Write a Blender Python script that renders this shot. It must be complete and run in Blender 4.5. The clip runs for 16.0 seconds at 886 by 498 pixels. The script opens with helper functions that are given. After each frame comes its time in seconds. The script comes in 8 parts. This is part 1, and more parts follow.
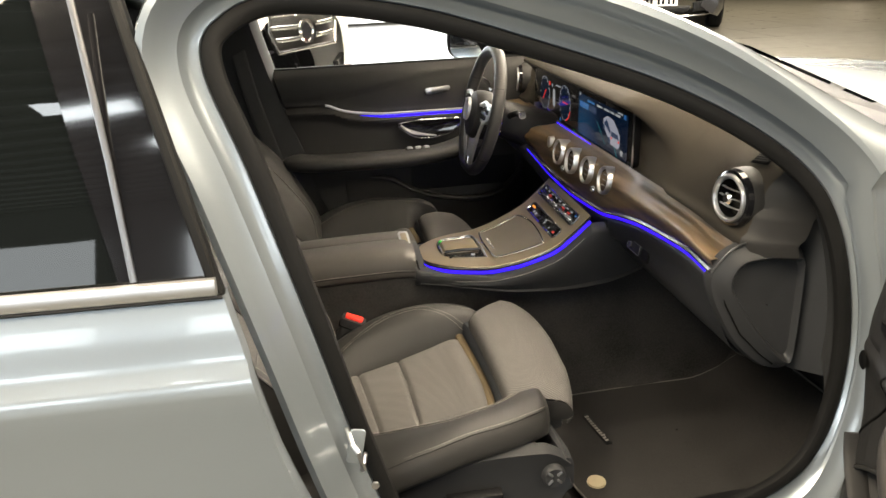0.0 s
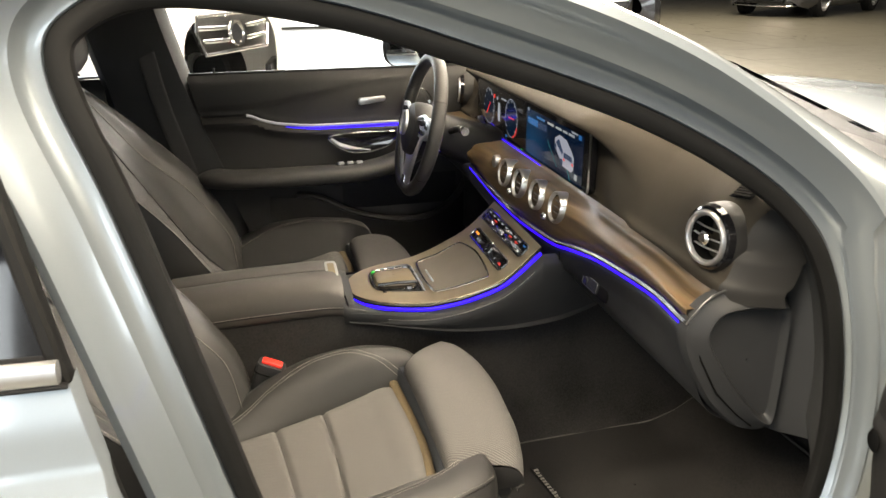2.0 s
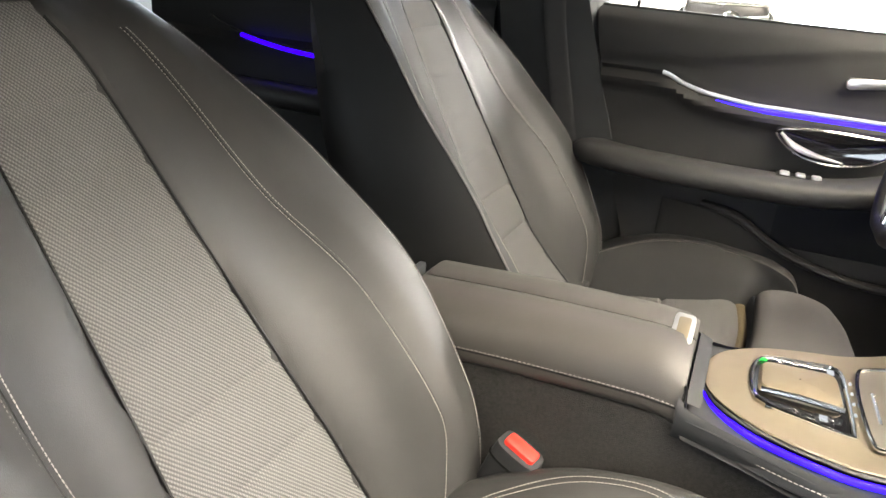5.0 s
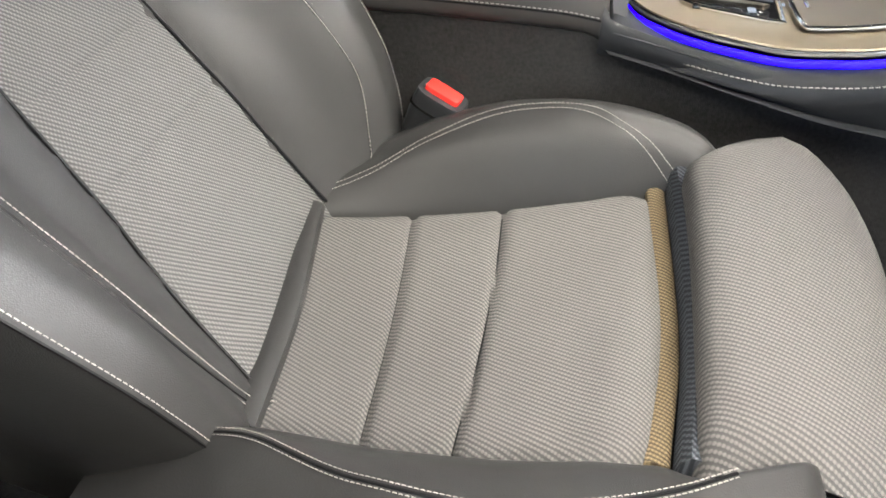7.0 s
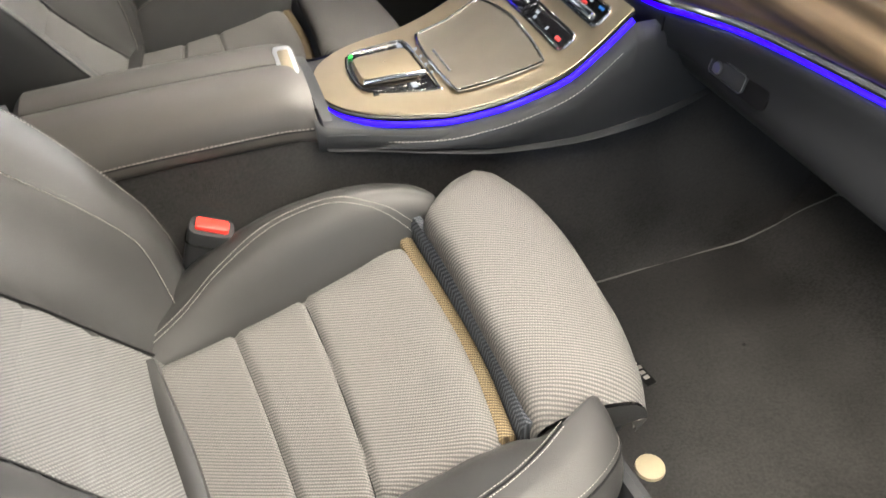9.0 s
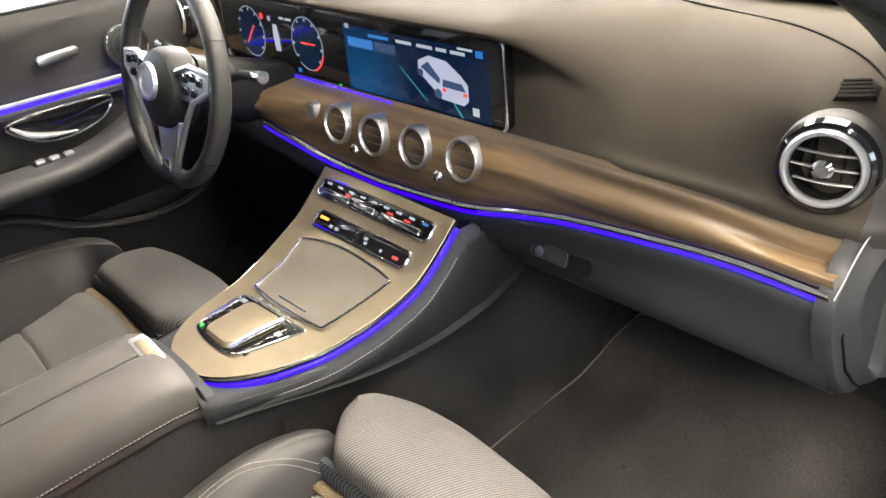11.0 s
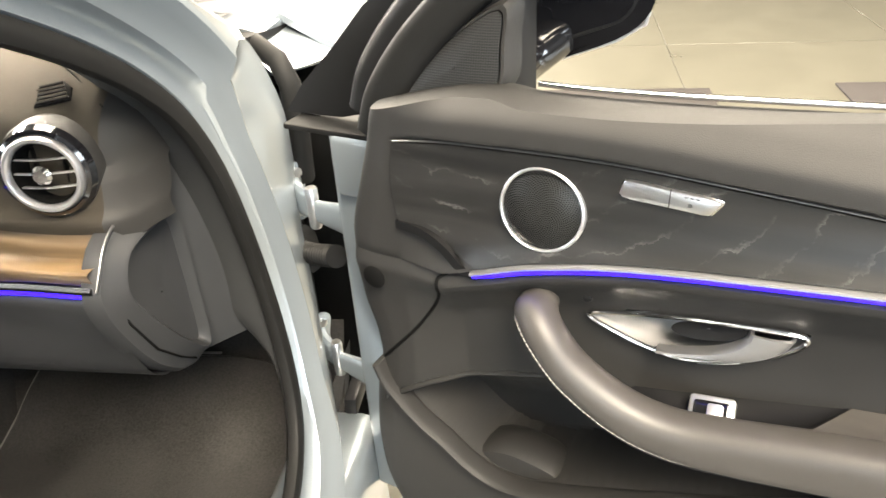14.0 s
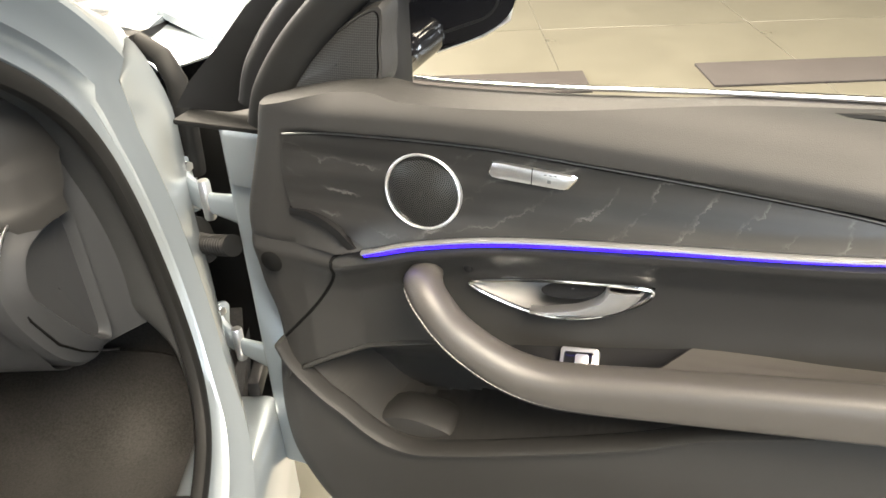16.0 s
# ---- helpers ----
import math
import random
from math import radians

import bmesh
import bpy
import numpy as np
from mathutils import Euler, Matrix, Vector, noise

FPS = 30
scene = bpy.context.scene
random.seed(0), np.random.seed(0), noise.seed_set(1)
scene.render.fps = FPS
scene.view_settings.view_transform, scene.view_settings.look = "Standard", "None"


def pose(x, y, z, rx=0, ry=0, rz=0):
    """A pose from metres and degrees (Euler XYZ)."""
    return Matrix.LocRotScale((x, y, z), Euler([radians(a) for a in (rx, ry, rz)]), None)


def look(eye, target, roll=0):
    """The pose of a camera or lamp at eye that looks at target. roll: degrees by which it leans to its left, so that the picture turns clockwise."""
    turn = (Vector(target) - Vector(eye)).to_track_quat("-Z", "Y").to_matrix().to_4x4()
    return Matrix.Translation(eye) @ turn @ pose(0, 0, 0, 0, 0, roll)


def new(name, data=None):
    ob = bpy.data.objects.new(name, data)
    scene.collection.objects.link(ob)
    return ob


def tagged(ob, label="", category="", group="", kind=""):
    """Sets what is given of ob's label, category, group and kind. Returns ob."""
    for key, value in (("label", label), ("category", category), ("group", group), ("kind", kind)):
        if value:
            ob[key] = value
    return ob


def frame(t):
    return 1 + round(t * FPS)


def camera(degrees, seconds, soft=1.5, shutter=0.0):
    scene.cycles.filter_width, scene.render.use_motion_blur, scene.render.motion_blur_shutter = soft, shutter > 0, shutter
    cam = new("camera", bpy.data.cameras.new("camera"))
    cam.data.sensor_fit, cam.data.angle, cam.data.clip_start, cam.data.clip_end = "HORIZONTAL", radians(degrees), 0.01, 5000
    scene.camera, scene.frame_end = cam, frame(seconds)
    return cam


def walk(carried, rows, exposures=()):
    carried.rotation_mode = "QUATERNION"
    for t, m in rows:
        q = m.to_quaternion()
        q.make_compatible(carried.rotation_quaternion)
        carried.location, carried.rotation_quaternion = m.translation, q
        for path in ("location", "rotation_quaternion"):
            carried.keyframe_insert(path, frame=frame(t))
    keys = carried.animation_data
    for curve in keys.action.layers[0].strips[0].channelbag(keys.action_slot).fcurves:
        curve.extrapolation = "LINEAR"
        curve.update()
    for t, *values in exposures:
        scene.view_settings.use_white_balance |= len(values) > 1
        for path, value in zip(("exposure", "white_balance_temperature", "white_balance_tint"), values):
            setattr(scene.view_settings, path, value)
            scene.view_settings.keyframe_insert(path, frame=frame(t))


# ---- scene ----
cam = camera(60.8, 16.0, shutter=0.16)
PATH = [
    (0, (-0.052, -1.799, 1.346), (0.225, 0.044, 0.62), -2.4),
    (0.5, (-0.055, -1.813, 1.351), (0.324, 0.019, 0.645), -2.2),
    (1, (-0.057, -1.822, 1.347), (0.383, -0.001, 0.646), -1.6),
    (1.5, (-0.046, -1.797, 1.349), (0.411, 0.016, 0.639), -1.1),
    (2, (-0.006, -1.59, 1.325), (0.432, 0.226, 0.61), -0.4),
    (2.5, (0.062, -1.326, 1.282), (0.369, 0.514, 0.56), 0.1),
    (3, (0.111, -1.102, 1.236), (0.179, 0.764, 0.521), 0.7),
    (3.5, (0.125, -0.95, 1.221), (-0.106, 0.905, 0.511), 0.9),
    (3.7, (0.131, -0.914, 1.213), (-0.219, 0.925, 0.511), 1.4),
    (6, (0.13, -0.936, 0.977), (-0.567, 0.767, 0.193), 5.5),
    (6.5, (0.137, -0.933, 0.947), (-0.386, 0.695, -0.09), 3.7),
    (7, (0.129, -0.924, 0.962), (-0.188, 0.579, -0.319), 2.0),
    (7.5, (0.13, -0.919, 0.953), (-0.023, 0.522, -0.426), 1.5),
    (8, (0.128, -0.915, 0.953), (0.127, 0.504, -0.457), 1.5),
    (8.5, (0.126, -0.943, 0.999), (0.246, 0.501, -0.379), -0.8),
    (9, (0.014, -0.998, 1.177), (0.49, 0.42, -0.151), -1.2),
    (9.5, (-0.066, -0.956, 1.247), (0.687, 0.455, 0.047), -2.8),
    (9.7, (-0.087, -0.953, 1.251), (0.757, 0.457, 0.111), -4.1),
    (11.8, (-0.118, -0.943, 1.286), (1.165, 0.269, 0.346), -4.2),
    (12, (-0.103, -0.968, 1.274), (1.237, 0.185, 0.337), -4.0),
    (12.5, (-0.062, -1.032, 1.259), (1.424, -0.087, 0.312), -3.3),
    (13, (-0.033, -1.093, 1.254), (1.555, -0.363, 0.283), -3.7),
    (13.5, (-0.024, -1.156, 1.247), (1.636, -0.646, 0.255), -4.2),
    (14, (-0.023, -1.192, 1.246), (1.673, -0.905, 0.226), -4.0),
    (14.5, (-0.022, -1.207, 1.246), (1.677, -1.075, 0.2), -3.9),
    (15, (-0.022, -1.213, 1.245), (1.676, -1.185, 0.189), -3.4),
    (15.5, (-0.025, -1.208, 1.247), (1.669, -1.231, 0.184), -2.9),
    (16, (-0.087, -1.203, 1.277), (1.606, -1.195, 0.212), -2.2),
]
EXPOSURE = [(0, 0.06, 6900, 10), (1.5, 0.16, 6850, 10), (2.5, 0.6, 6800, 10), (3.5, 1.1, 6350, 10), (6, 1.2, 6350, 10), (6.5, 1.0, 6000, 10), (7.2, 0.75, 5750, 10), (8.3, 0.8, 5700, 10), (9.1, 1.15, 6100, 10), (9.7, 1.25, 6050, 10), (12, 0.95, 6400, 10), (12.6, 1.17, 6450, 10), (13.5, 1.35, 6500, 10), (16, 1.25, 6550, 10)]
walk(cam, [(t, look(eye, target, roll)) for t, eye, target, roll in PATH], EXPOSURE)

# ---- light ----
world = bpy.data.worlds.new("showroom_air")
scene.world = world
world.use_nodes = True
world.node_tree.nodes["Background"].inputs[0].default_value = (1.0, 0.97, 0.93, 1)
world.node_tree.nodes["Background"].inputs[1].default_value = 0.07


def area_lamp(name, place, target, w, h, power, colour):
    data = bpy.data.lights.new(name, "AREA")
    data.shape, data.size, data.size_y, data.energy, data.color = "RECTANGLE", w, h, power, colour
    ob = new(name, data)
    ob.matrix_world = look(place, target)
    return ob


WARM, COOL = (1.0, 0.88, 0.70), (0.84, 0.93, 1.0)
for x in (0.9, 2.7):
    area_lamp("ceiling_lamp", (x, -3.8, 4.7), (x * 0.6, -1.8, 0), 2.6, 1.6, 170, WARM)
for x, y in ((-2.3, -6.4), (-3.4, -5.2), (-1.6, -8.2)):
    area_lamp("skylight", (x, y, 5.3), (x, y, 0), 0.9, 0.45, 25, COOL)
area_lamp("ceiling_lamp", (3.4, -0.4, 4.6), (1.6, -0.3, 0), 4.4, 4.4, 1000, WARM)
area_lamp("ceiling_lamp", (5.5, 6.0, 4.9), (5.0, 5.5, 0), 3.0, 3.0, 1500, (1.0, 0.93, 0.84))
area_lamp("ceiling_lamp", (16.0, 2.0, 4.9), (16, 2.5, 0), 4.0, 4.0, 1300, WARM)
area_lamp("ceiling_lamp", (9.0, 13.0, 4.9), (9.0, 12.5, 0), 4.0, 4.0, 1300, WARM)
area_lamp("ceiling_lamp", (-2.6, -2.6, 4.8), (-1.2, -1.6, 0), 2.4, 2.4, 700, WARM)
area_lamp("window_daylight", (-4.0, 14.8, 2.6), (-4.0, 0, 2.6), 15.8, 4.6, 2600, COOL)
# added cool fill before the plain west wall, to brighten door and dash
for y in (-9.0, -3.5, 2.0):
    area_lamp("window_daylight", (-15.6, y, 2.6), (0, y * 0.6, 1.4), 4.4, 3.6, 420, COOL)
for x in (-11.5, -6.0, -1.0, 5.0, 11.0):
    area_lamp("window_daylight", (x, -13.8, 3.0), (x, 0, 3.0), 3.4, 2.8, 190, COOL)


# ---- geometry helpers ----
def V(*a):
    return Vector(a)


def spline(points, n, closed=False):
    """A smooth line of n points through a few control points."""
    P = [Vector(p) for p in points]
    k = len(P)
    segs = k if closed else k - 1
    out = []
    for i in range(n):
        f = i * segs / (n if closed else n - 1)
        j = min(int(f), segs - 1)
        u = f - j
        if closed:
            a, b, c, d = (P[(j + o) % k] for o in (-1, 0, 1, 2))
        else:
            b, c = P[j], P[j + 1]
            a = P[j - 1] if j > 0 else b * 2 - c
            d = P[j + 2] if j + 2 < k else c * 2 - b
        out.append(0.5 * ((2 * b) + (c - a) * u + (2 * a - 5 * b + 4 * c - d) * u * u + (3 * b - a - 3 * c + d) * u ** 3))
    return out


def lerp(table, x):
    """A number that runs smoothly, without overshoot, through a few (place, value) pairs."""
    n = len(table)
    if x <= table[0][0]:
        return table[0][1]
    if x >= table[-1][0]:
        return table[-1][1]
    k = max(i for i in range(n - 1) if table[i][0] <= x)
    slope = [(table[i + 1][1] - table[i][1]) / (table[i + 1][0] - table[i][0]) for i in range(n - 1)]

    def tangent(i):
        if i == 0 or i == n - 1:
            return slope[min(i, n - 2)]
        a, b = slope[i - 1], slope[i]
        return 0.0 if a * b <= 0 else 2 * a * b / (a + b)

    h = table[k + 1][0] - table[k][0]
    u = (x - table[k][0]) / h
    return ((1 + 2 * u) * (1 - u) ** 2 * table[k][1] + u * (1 - u) ** 2 * h * tangent(k)
            + u * u * (3 - 2 * u) * table[k + 1][1] + u * u * (u - 1) * h * tangent(k + 1))


def grid(rows, close_u=False, close_v=False, caps=False):
    """A sheet through rows of points. close_v: each row is a ring."""
    n, m = len(rows), len(rows[0])
    verts = [tuple(p) for r in rows for p in r]
    faces = []
    for i in range(n if close_u else n - 1):
        for j in range(m if close_v else m - 1):
            a, b = i % n, (i + 1) % n
            c, d = j, (j + 1) % m
            faces.append((a * m + c, a * m + d, b * m + d, b * m + c))
    if caps:
        faces.append(tuple(range(m))[::-1])
        faces.append(tuple((n - 1) * m + j for j in range(m)))
    return verts, faces


def join(*geos):
    verts, faces = [], []
    for v, f in geos:
        o = len(verts)
        verts += v
        faces += [tuple(i + o for i in q) for q in f]
    return verts, faces


def moved(geo, m):
    return [tuple(m @ Vector(v)) for v in geo[0]], geo[1]


def frames(path, up=(0, 0, 1), closed=False):
    """Along, side and up at each point of a line."""
    out, n = [], len(path)
    for i, p in enumerate(path):
        a = path[(i - 1) % n] if closed or i > 0 else p
        b = path[(i + 1) % n] if closed or i < n - 1 else p
        t = (b - a).normalized()
        s = t.cross(Vector(up))
        s = s.normalized() if s.length > 1e-5 else Vector((0, 1, 0))
        out.append((t, s, s.cross(t)))
    return out


def sweep(path, profile, up=(0, 0, 1), closed=False, ring=True, caps=True, scale=None):
    """A profile of (side, up) pairs carried along a line."""
    rows = []
    for i, (p, (t, s, w)) in enumerate(zip(path, frames(path, up, closed))):
        k = scale(i / (len(path) - 1)) if scale else 1
        rows.append([p + s * a * k + w * b * k for a, b in profile])
    return grid(rows, close_u=closed, close_v=ring, caps=caps and not closed and ring)


def circle(r, n=10, squash=1.0):
    return [(r * math.cos(2 * math.pi * i / n), r * squash * math.sin(2 * math.pi * i / n)) for i in range(n)]


def superellipse(a, b, e, n):
    out = []
    for i in range(n):
        c, s = math.cos(2 * math.pi * i / n), math.sin(2 * math.pi * i / n)
        out.append((a * math.copysign(abs(c) ** (2 / e), c), b * math.copysign(abs(s) ** (2 / e), s)))
    return out


def tube(path, r, n=8, closed=False):
    return sweep([Vector(p) for p in path], circle(r, n), closed=closed)


def revolve(profile, m, n=32, caps=True):
    """(radius, height) pairs turned about the z axis of m."""
    rows = [[m @ Vector((r * math.cos(2 * math.pi * i / n), r * math.sin(2 * math.pi * i / n), h)) for i in range(n)] for r, h in profile]
    return grid(rows, close_v=True, caps=caps)


def rounded(w, h, r, n=5):
    """The outline of a rectangle with rounded corners."""
    out = []
    for cx, cy, a0 in ((w / 2 - r, h / 2 - r, 0), (-w / 2 + r, h / 2 - r, 90), (-w / 2 + r, -h / 2 + r, 180), (w / 2 - r, -h / 2 + r, 270)):
        for i in range(n + 1):
            a = radians(a0 + 90 * i / n)
            out.append((cx + r * math.cos(a), cy + r * math.sin(a)))
    return out


def plate(outline, depth, m=None, bevel=0.0):
    """An outline made solid: from z = 0 to depth, its top edge bevelled."""
    m = m or Matrix()
    cx = sum(p[0] for p in outline) / len(outline)
    cy = sum(p[1] for p in outline) / len(outline)

    def inset(d):
        out, n = [], len(outline)
        for i in range(n):
            a, b, c = Vector(outline[i - 1]), Vector(outline[i]), Vector(outline[(i + 1) % n])
            t = (c - a)
            t = t.normalized() if t.length > 1e-9 else Vector((1, 0))
            out.append(b + Vector((-t.y, t.x)) * d)
        return out

    area = sum(outline[i - 1][0] * outline[i][1] - outline[i][0] * outline[i - 1][1] for i in range(len(outline)))
    sgn = 1 if area > 0 else -1
    rows = [[m @ V(p[0], p[1], 0) for p in outline]]
    if bevel:
        rows.append([m @ V(p[0], p[1], depth - bevel * math.copysign(1, depth)) for p in outline])
        rows.append([m @ V(p[0], p[1], depth - 0.3 * bevel * math.copysign(1, depth)) for p in inset(0.3 * bevel * sgn)])
        rows.append([m @ V(p[0], p[1], depth) for p in inset(bevel * sgn)])
    else:
        rows.append([m @ V(p[0], p[1], depth) for p in outline])
    return grid(rows, close_v=True, caps=True)


def block(x0, x1, y0, y1, z0, z1, bevel=0.004, seg=2):
    bm = bmesh.new()
    bmesh.ops.create_cube(bm, size=1)
    for v in bm.verts:
        v.co = ((x0 + x1) / 2 + v.co.x * (x1 - x0), (y0 + y1) / 2 + v.co.y * (y1 - y0), (z0 + z1) / 2 + v.co.z * (z1 - z0))
    if bevel:
        bmesh.ops.bevel(bm, geom=bm.edges[:], offset=bevel, segments=seg, affect="EDGES", profile=0.5)
    bm.verts.index_update()
    geo = [tuple(v.co) for v in bm.verts], [tuple(v.index for v in f.verts) for f in bm.faces]
    bm.free()
    return geo


def stitches(path, length, gap, r, lift=(0, 0, 0)):
    """Short threads in a row along a line."""
    geos, want, pos = [], 0.0, 0.0
    lift = Vector(lift)
    for a, b in zip(path, path[1:]):
        seg = (b - a).length
        while want < pos + seg:
            p = a + (b - a) * ((want - pos) / seg) + lift
            d = (b - a).normalized() * (length / 2)
            geos.append(tube([p - d, p - d * 0.5 + Vector((0, 0, 0.0004)), p + d * 0.5 + Vector((0, 0, 0.0004)), p + d], r, 5))
            want += length + gap
        pos += seg
    return join(*geos)


BASE = {}


def thing(name, base, label, category, group="", m=None):
    ob = new(name)
    ob.empty_display_size = 0.05
    ob.matrix_world = m or Matrix.Translation(base)
    BASE[ob] = Matrix() if m else Matrix.Translation(base)
    return tagged(ob, label, category, group)


def part(name, geo, material, parent=None, label="", smooth=38, thick=0.0):
    """One mesh object under a thing or a part."""
    me = bpy.data.meshes.new(name)
    bm = bmesh.new()
    vs = [bm.verts.new(v) for v in geo[0]]
    for f in geo[1]:
        try:
            bm.faces.new([vs[i] for i in f])
        except ValueError:
            pass
    bmesh.ops.remove_doubles(bm, verts=bm.verts, dist=1e-6)
    if thick:
        bmesh.ops.recalc_face_normals(bm, faces=bm.faces)
        bmesh.ops.solidify(bm, geom=bm.faces[:], thickness=thick)
    bmesh.ops.recalc_face_normals(bm, faces=bm.faces)
    bm.to_mesh(me)
    bm.free()
    me.shade_smooth()
    me.set_sharp_from_angle(angle=radians(smooth))
    me.materials.append(material)
    ob = new(name, me)
    if parent:
        root = parent
        while root.parent:
            root = root.parent
        ob.parent = parent
        ob.matrix_parent_inverse = BASE.get(root, Matrix()).inverted() if parent is root else Matrix()
    if label:
        ob["label"] = label
    return ob


def solo(name, geo, material, label, category, kind="", smooth=38, thick=0.0, group=""):
    ob = part(name, geo, material, None, "", smooth, thick)
    return tagged(ob, label, category, group, kind)


# ---- materials ----
def material(name, colour, rough=0.5, metal=0.0, vary=0.12, scale=40.0, bump=0.0, bump_scale=300.0, coat=0.0, spec=0.5, sheen=0.0, big=3.0):
    """A surface with grain and stain at two sizes, and fine relief."""
    m = bpy.data.materials.new(name)
    m.use_nodes = True
    t = m.node_tree
    b = t.nodes["Principled BSDF"]
    b.inputs["Roughness"].default_value, b.inputs["Metallic"].default_value = rough, metal
    b.inputs["Coat Weight"].default_value, b.inputs["Coat Roughness"].default_value = coat, 0.04
    b.inputs["Specular IOR Level"].default_value = spec
    b.inputs["Sheen Weight"].default_value = sheen
    co = t.nodes.new("ShaderNodeTexCoord")
    n1, n2 = t.nodes.new("ShaderNodeTexNoise"), t.nodes.new("ShaderNodeTexNoise")
    n1.inputs["Scale"].default_value, n2.inputs["Scale"].default_value = scale, big
    n1.inputs["Detail"].default_value = 6
    for n in (n1, n2):
        t.links.new(co.outputs["Object"], n.inputs["Vector"])
    add = t.nodes.new("ShaderNodeMath")
    add.operation = "ADD"
    t.links.new(n1.outputs["Fac"], add.inputs[0])
    t.links.new(n2.outputs["Fac"], add.inputs[1])
    rng = t.nodes.new("ShaderNodeMapRange")
    rng.inputs["From Min"].default_value, rng.inputs["From Max"].default_value = 0.6, 1.4
    rng.inputs["To Min"].default_value, rng.inputs["To Max"].default_value = 1 - vary, 1 + vary
    t.links.new(add.outputs[0], rng.inputs["Value"])
    mix = t.nodes.new("ShaderNodeVectorMath")
    mix.operation = "SCALE"
    mix.inputs[0].default_value = colour[:3]
    t.links.new(rng.outputs["Result"], mix.inputs["Scale"])
    t.links.new(mix.outputs["Vector"], b.inputs["Base Color"])
    rr = t.nodes.new("ShaderNodeMapRange")
    rr.inputs["From Min"].default_value, rr.inputs["From Max"].default_value = 0.6, 1.4
    rr.inputs["To Min"].default_value, rr.inputs["To Max"].default_value = max(rough * (1 - vary), 0), min(rough * (1 + vary), 1)
    t.links.new(add.outputs[0], rr.inputs["Value"])
    t.links.new(rr.outputs["Result"], b.inputs["Roughness"])
    if bump:
        vo = t.nodes.new("ShaderNodeTexVoronoi")
        vo.inputs["Scale"].default_value = bump_scale
        t.links.new(co.outputs["Object"], vo.inputs["Vector"])
        bp = t.nodes.new("ShaderNodeBump")
        bp.inputs["Strength"].default_value, bp.inputs["Distance"].default_value = bump, 0.001
        t.links.new(vo.outputs["Distance"], bp.inputs["Height"])
        t.links.new(bp.outputs["Normal"], b.inputs["Normal"])
    return m


def glowing(name, colour, strength):
    m = bpy.data.materials.new(name)
    m.use_nodes = True
    b = m.node_tree.nodes["Principled BSDF"]
    b.inputs["Base Color"].default_value = (0.02, 0.02, 0.02, 1)
    b.inputs["Emission Color"].default_value = (*colour, 1)
    b.inputs["Emission Strength"].default_value = strength
    b.inputs["Roughness"].default_value = 0.25
    return m


def glass(name, tint=(1, 1, 1), rough=0.0):
    m = bpy.data.materials.new(name)
    m.use_nodes = True
    b = m.node_tree.nodes["Principled BSDF"]
    b.inputs["Base Color"].default_value = (*tint, 1)
    b.inputs["Transmission Weight"].default_value = 1
    b.inputs["Roughness"].default_value = rough
    b.inputs["IOR"].default_value = 1.45
    return m


LEATHER = material("black_leather", (0.022, 0.0217, 0.0215), 0.48, vary=0.1, bump=0.14, bump_scale=900, spec=0.36)
SOFT = material("soft_dash_skin", (0.019, 0.0185, 0.018), 0.56, vary=0.08, spec=0.22, bump=0.15, bump_scale=1100)
# lit copy of the dash skin: warm lamp light is put into its colour
HOODSKIN_LIT = material("warm_lit_dash_skin", (0.028, 0.0245, 0.020), 0.82, vary=0.08, spec=0.06, bump=0.15, bump_scale=1100)
PLASTIC = material("grey_plastic", (0.024, 0.025, 0.027), 0.46, spec=0.24, vary=0.08, bump=0.1, bump_scale=1300)
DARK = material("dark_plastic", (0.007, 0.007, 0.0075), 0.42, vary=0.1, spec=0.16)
GLOSS = material("gloss_black", (0.006, 0.006, 0.007), 0.08, vary=0.05, coat=0.5)
CARPET = material("black_carpet", (0.031, 0.0298, 0.0292), 0.95, vary=0.6, scale=250, bump=0.6, bump_scale=700, big=7, spec=0.1)
# near-black without sheen: carries the shade of vents, gaps and seams as colour
VOID = material("recess_black", (0.004, 0.004, 0.004), 0.7, vary=0.1, spec=0.05)
CHROME = material("chrome", (0.85, 0.85, 0.86), 0.12, 1.0, vary=0.04)
ALU = material("brushed_aluminium", (0.62, 0.62, 0.63), 0.3, 1.0, vary=0.06)
PAINT = material("silver_paint", (0.27, 0.305, 0.335), 0.30, 0.6, vary=0.03, scale=900, coat=1.0)
RUBBER = material("rubber_seal", (0.008, 0.008, 0.008), 0.55, vary=0.15, spec=0.12)
GREY_LINER = material("pillar_trim", (0.026, 0.027, 0.028), 0.6, vary=0.1, spec=0.2, bump=0.1, bump_scale=900)
BLUE = glowing("blue_light_line", (0.016, 0.0, 1.0), 2.2)
THREAD = material("pale_thread", (0.30, 0.28, 0.26), 0.7)
RED = material("red_plastic", (0.75, 0.03, 0.02), 0.4)
FLOOR = material("showroom_tile", (0.068, 0.0645, 0.051), 0.3, vary=0.10, scale=6)
WALLGREY = material("grey_wall", (0.10, 0.10, 0.105), 0.6)
WALL = material("white_wall", (0.22, 0.22, 0.225), 0.7)
WHITE = material("white_paint", (0.8, 0.8, 0.78), 0.25, coat=1.0)
CARBLACK = material("dark_car_paint", (0.02, 0.02, 0.022), 0.2, coat=1.0)
WINDOW = glass("clear_glass")
TINTED = material("tinted_glass", (0.004, 0.005, 0.005), 0.02, vary=0.0, coat=0.0, spec=0.45)
BRIGHT = glowing("window_brightness", (0.95, 0.98, 1.0), 3.0)


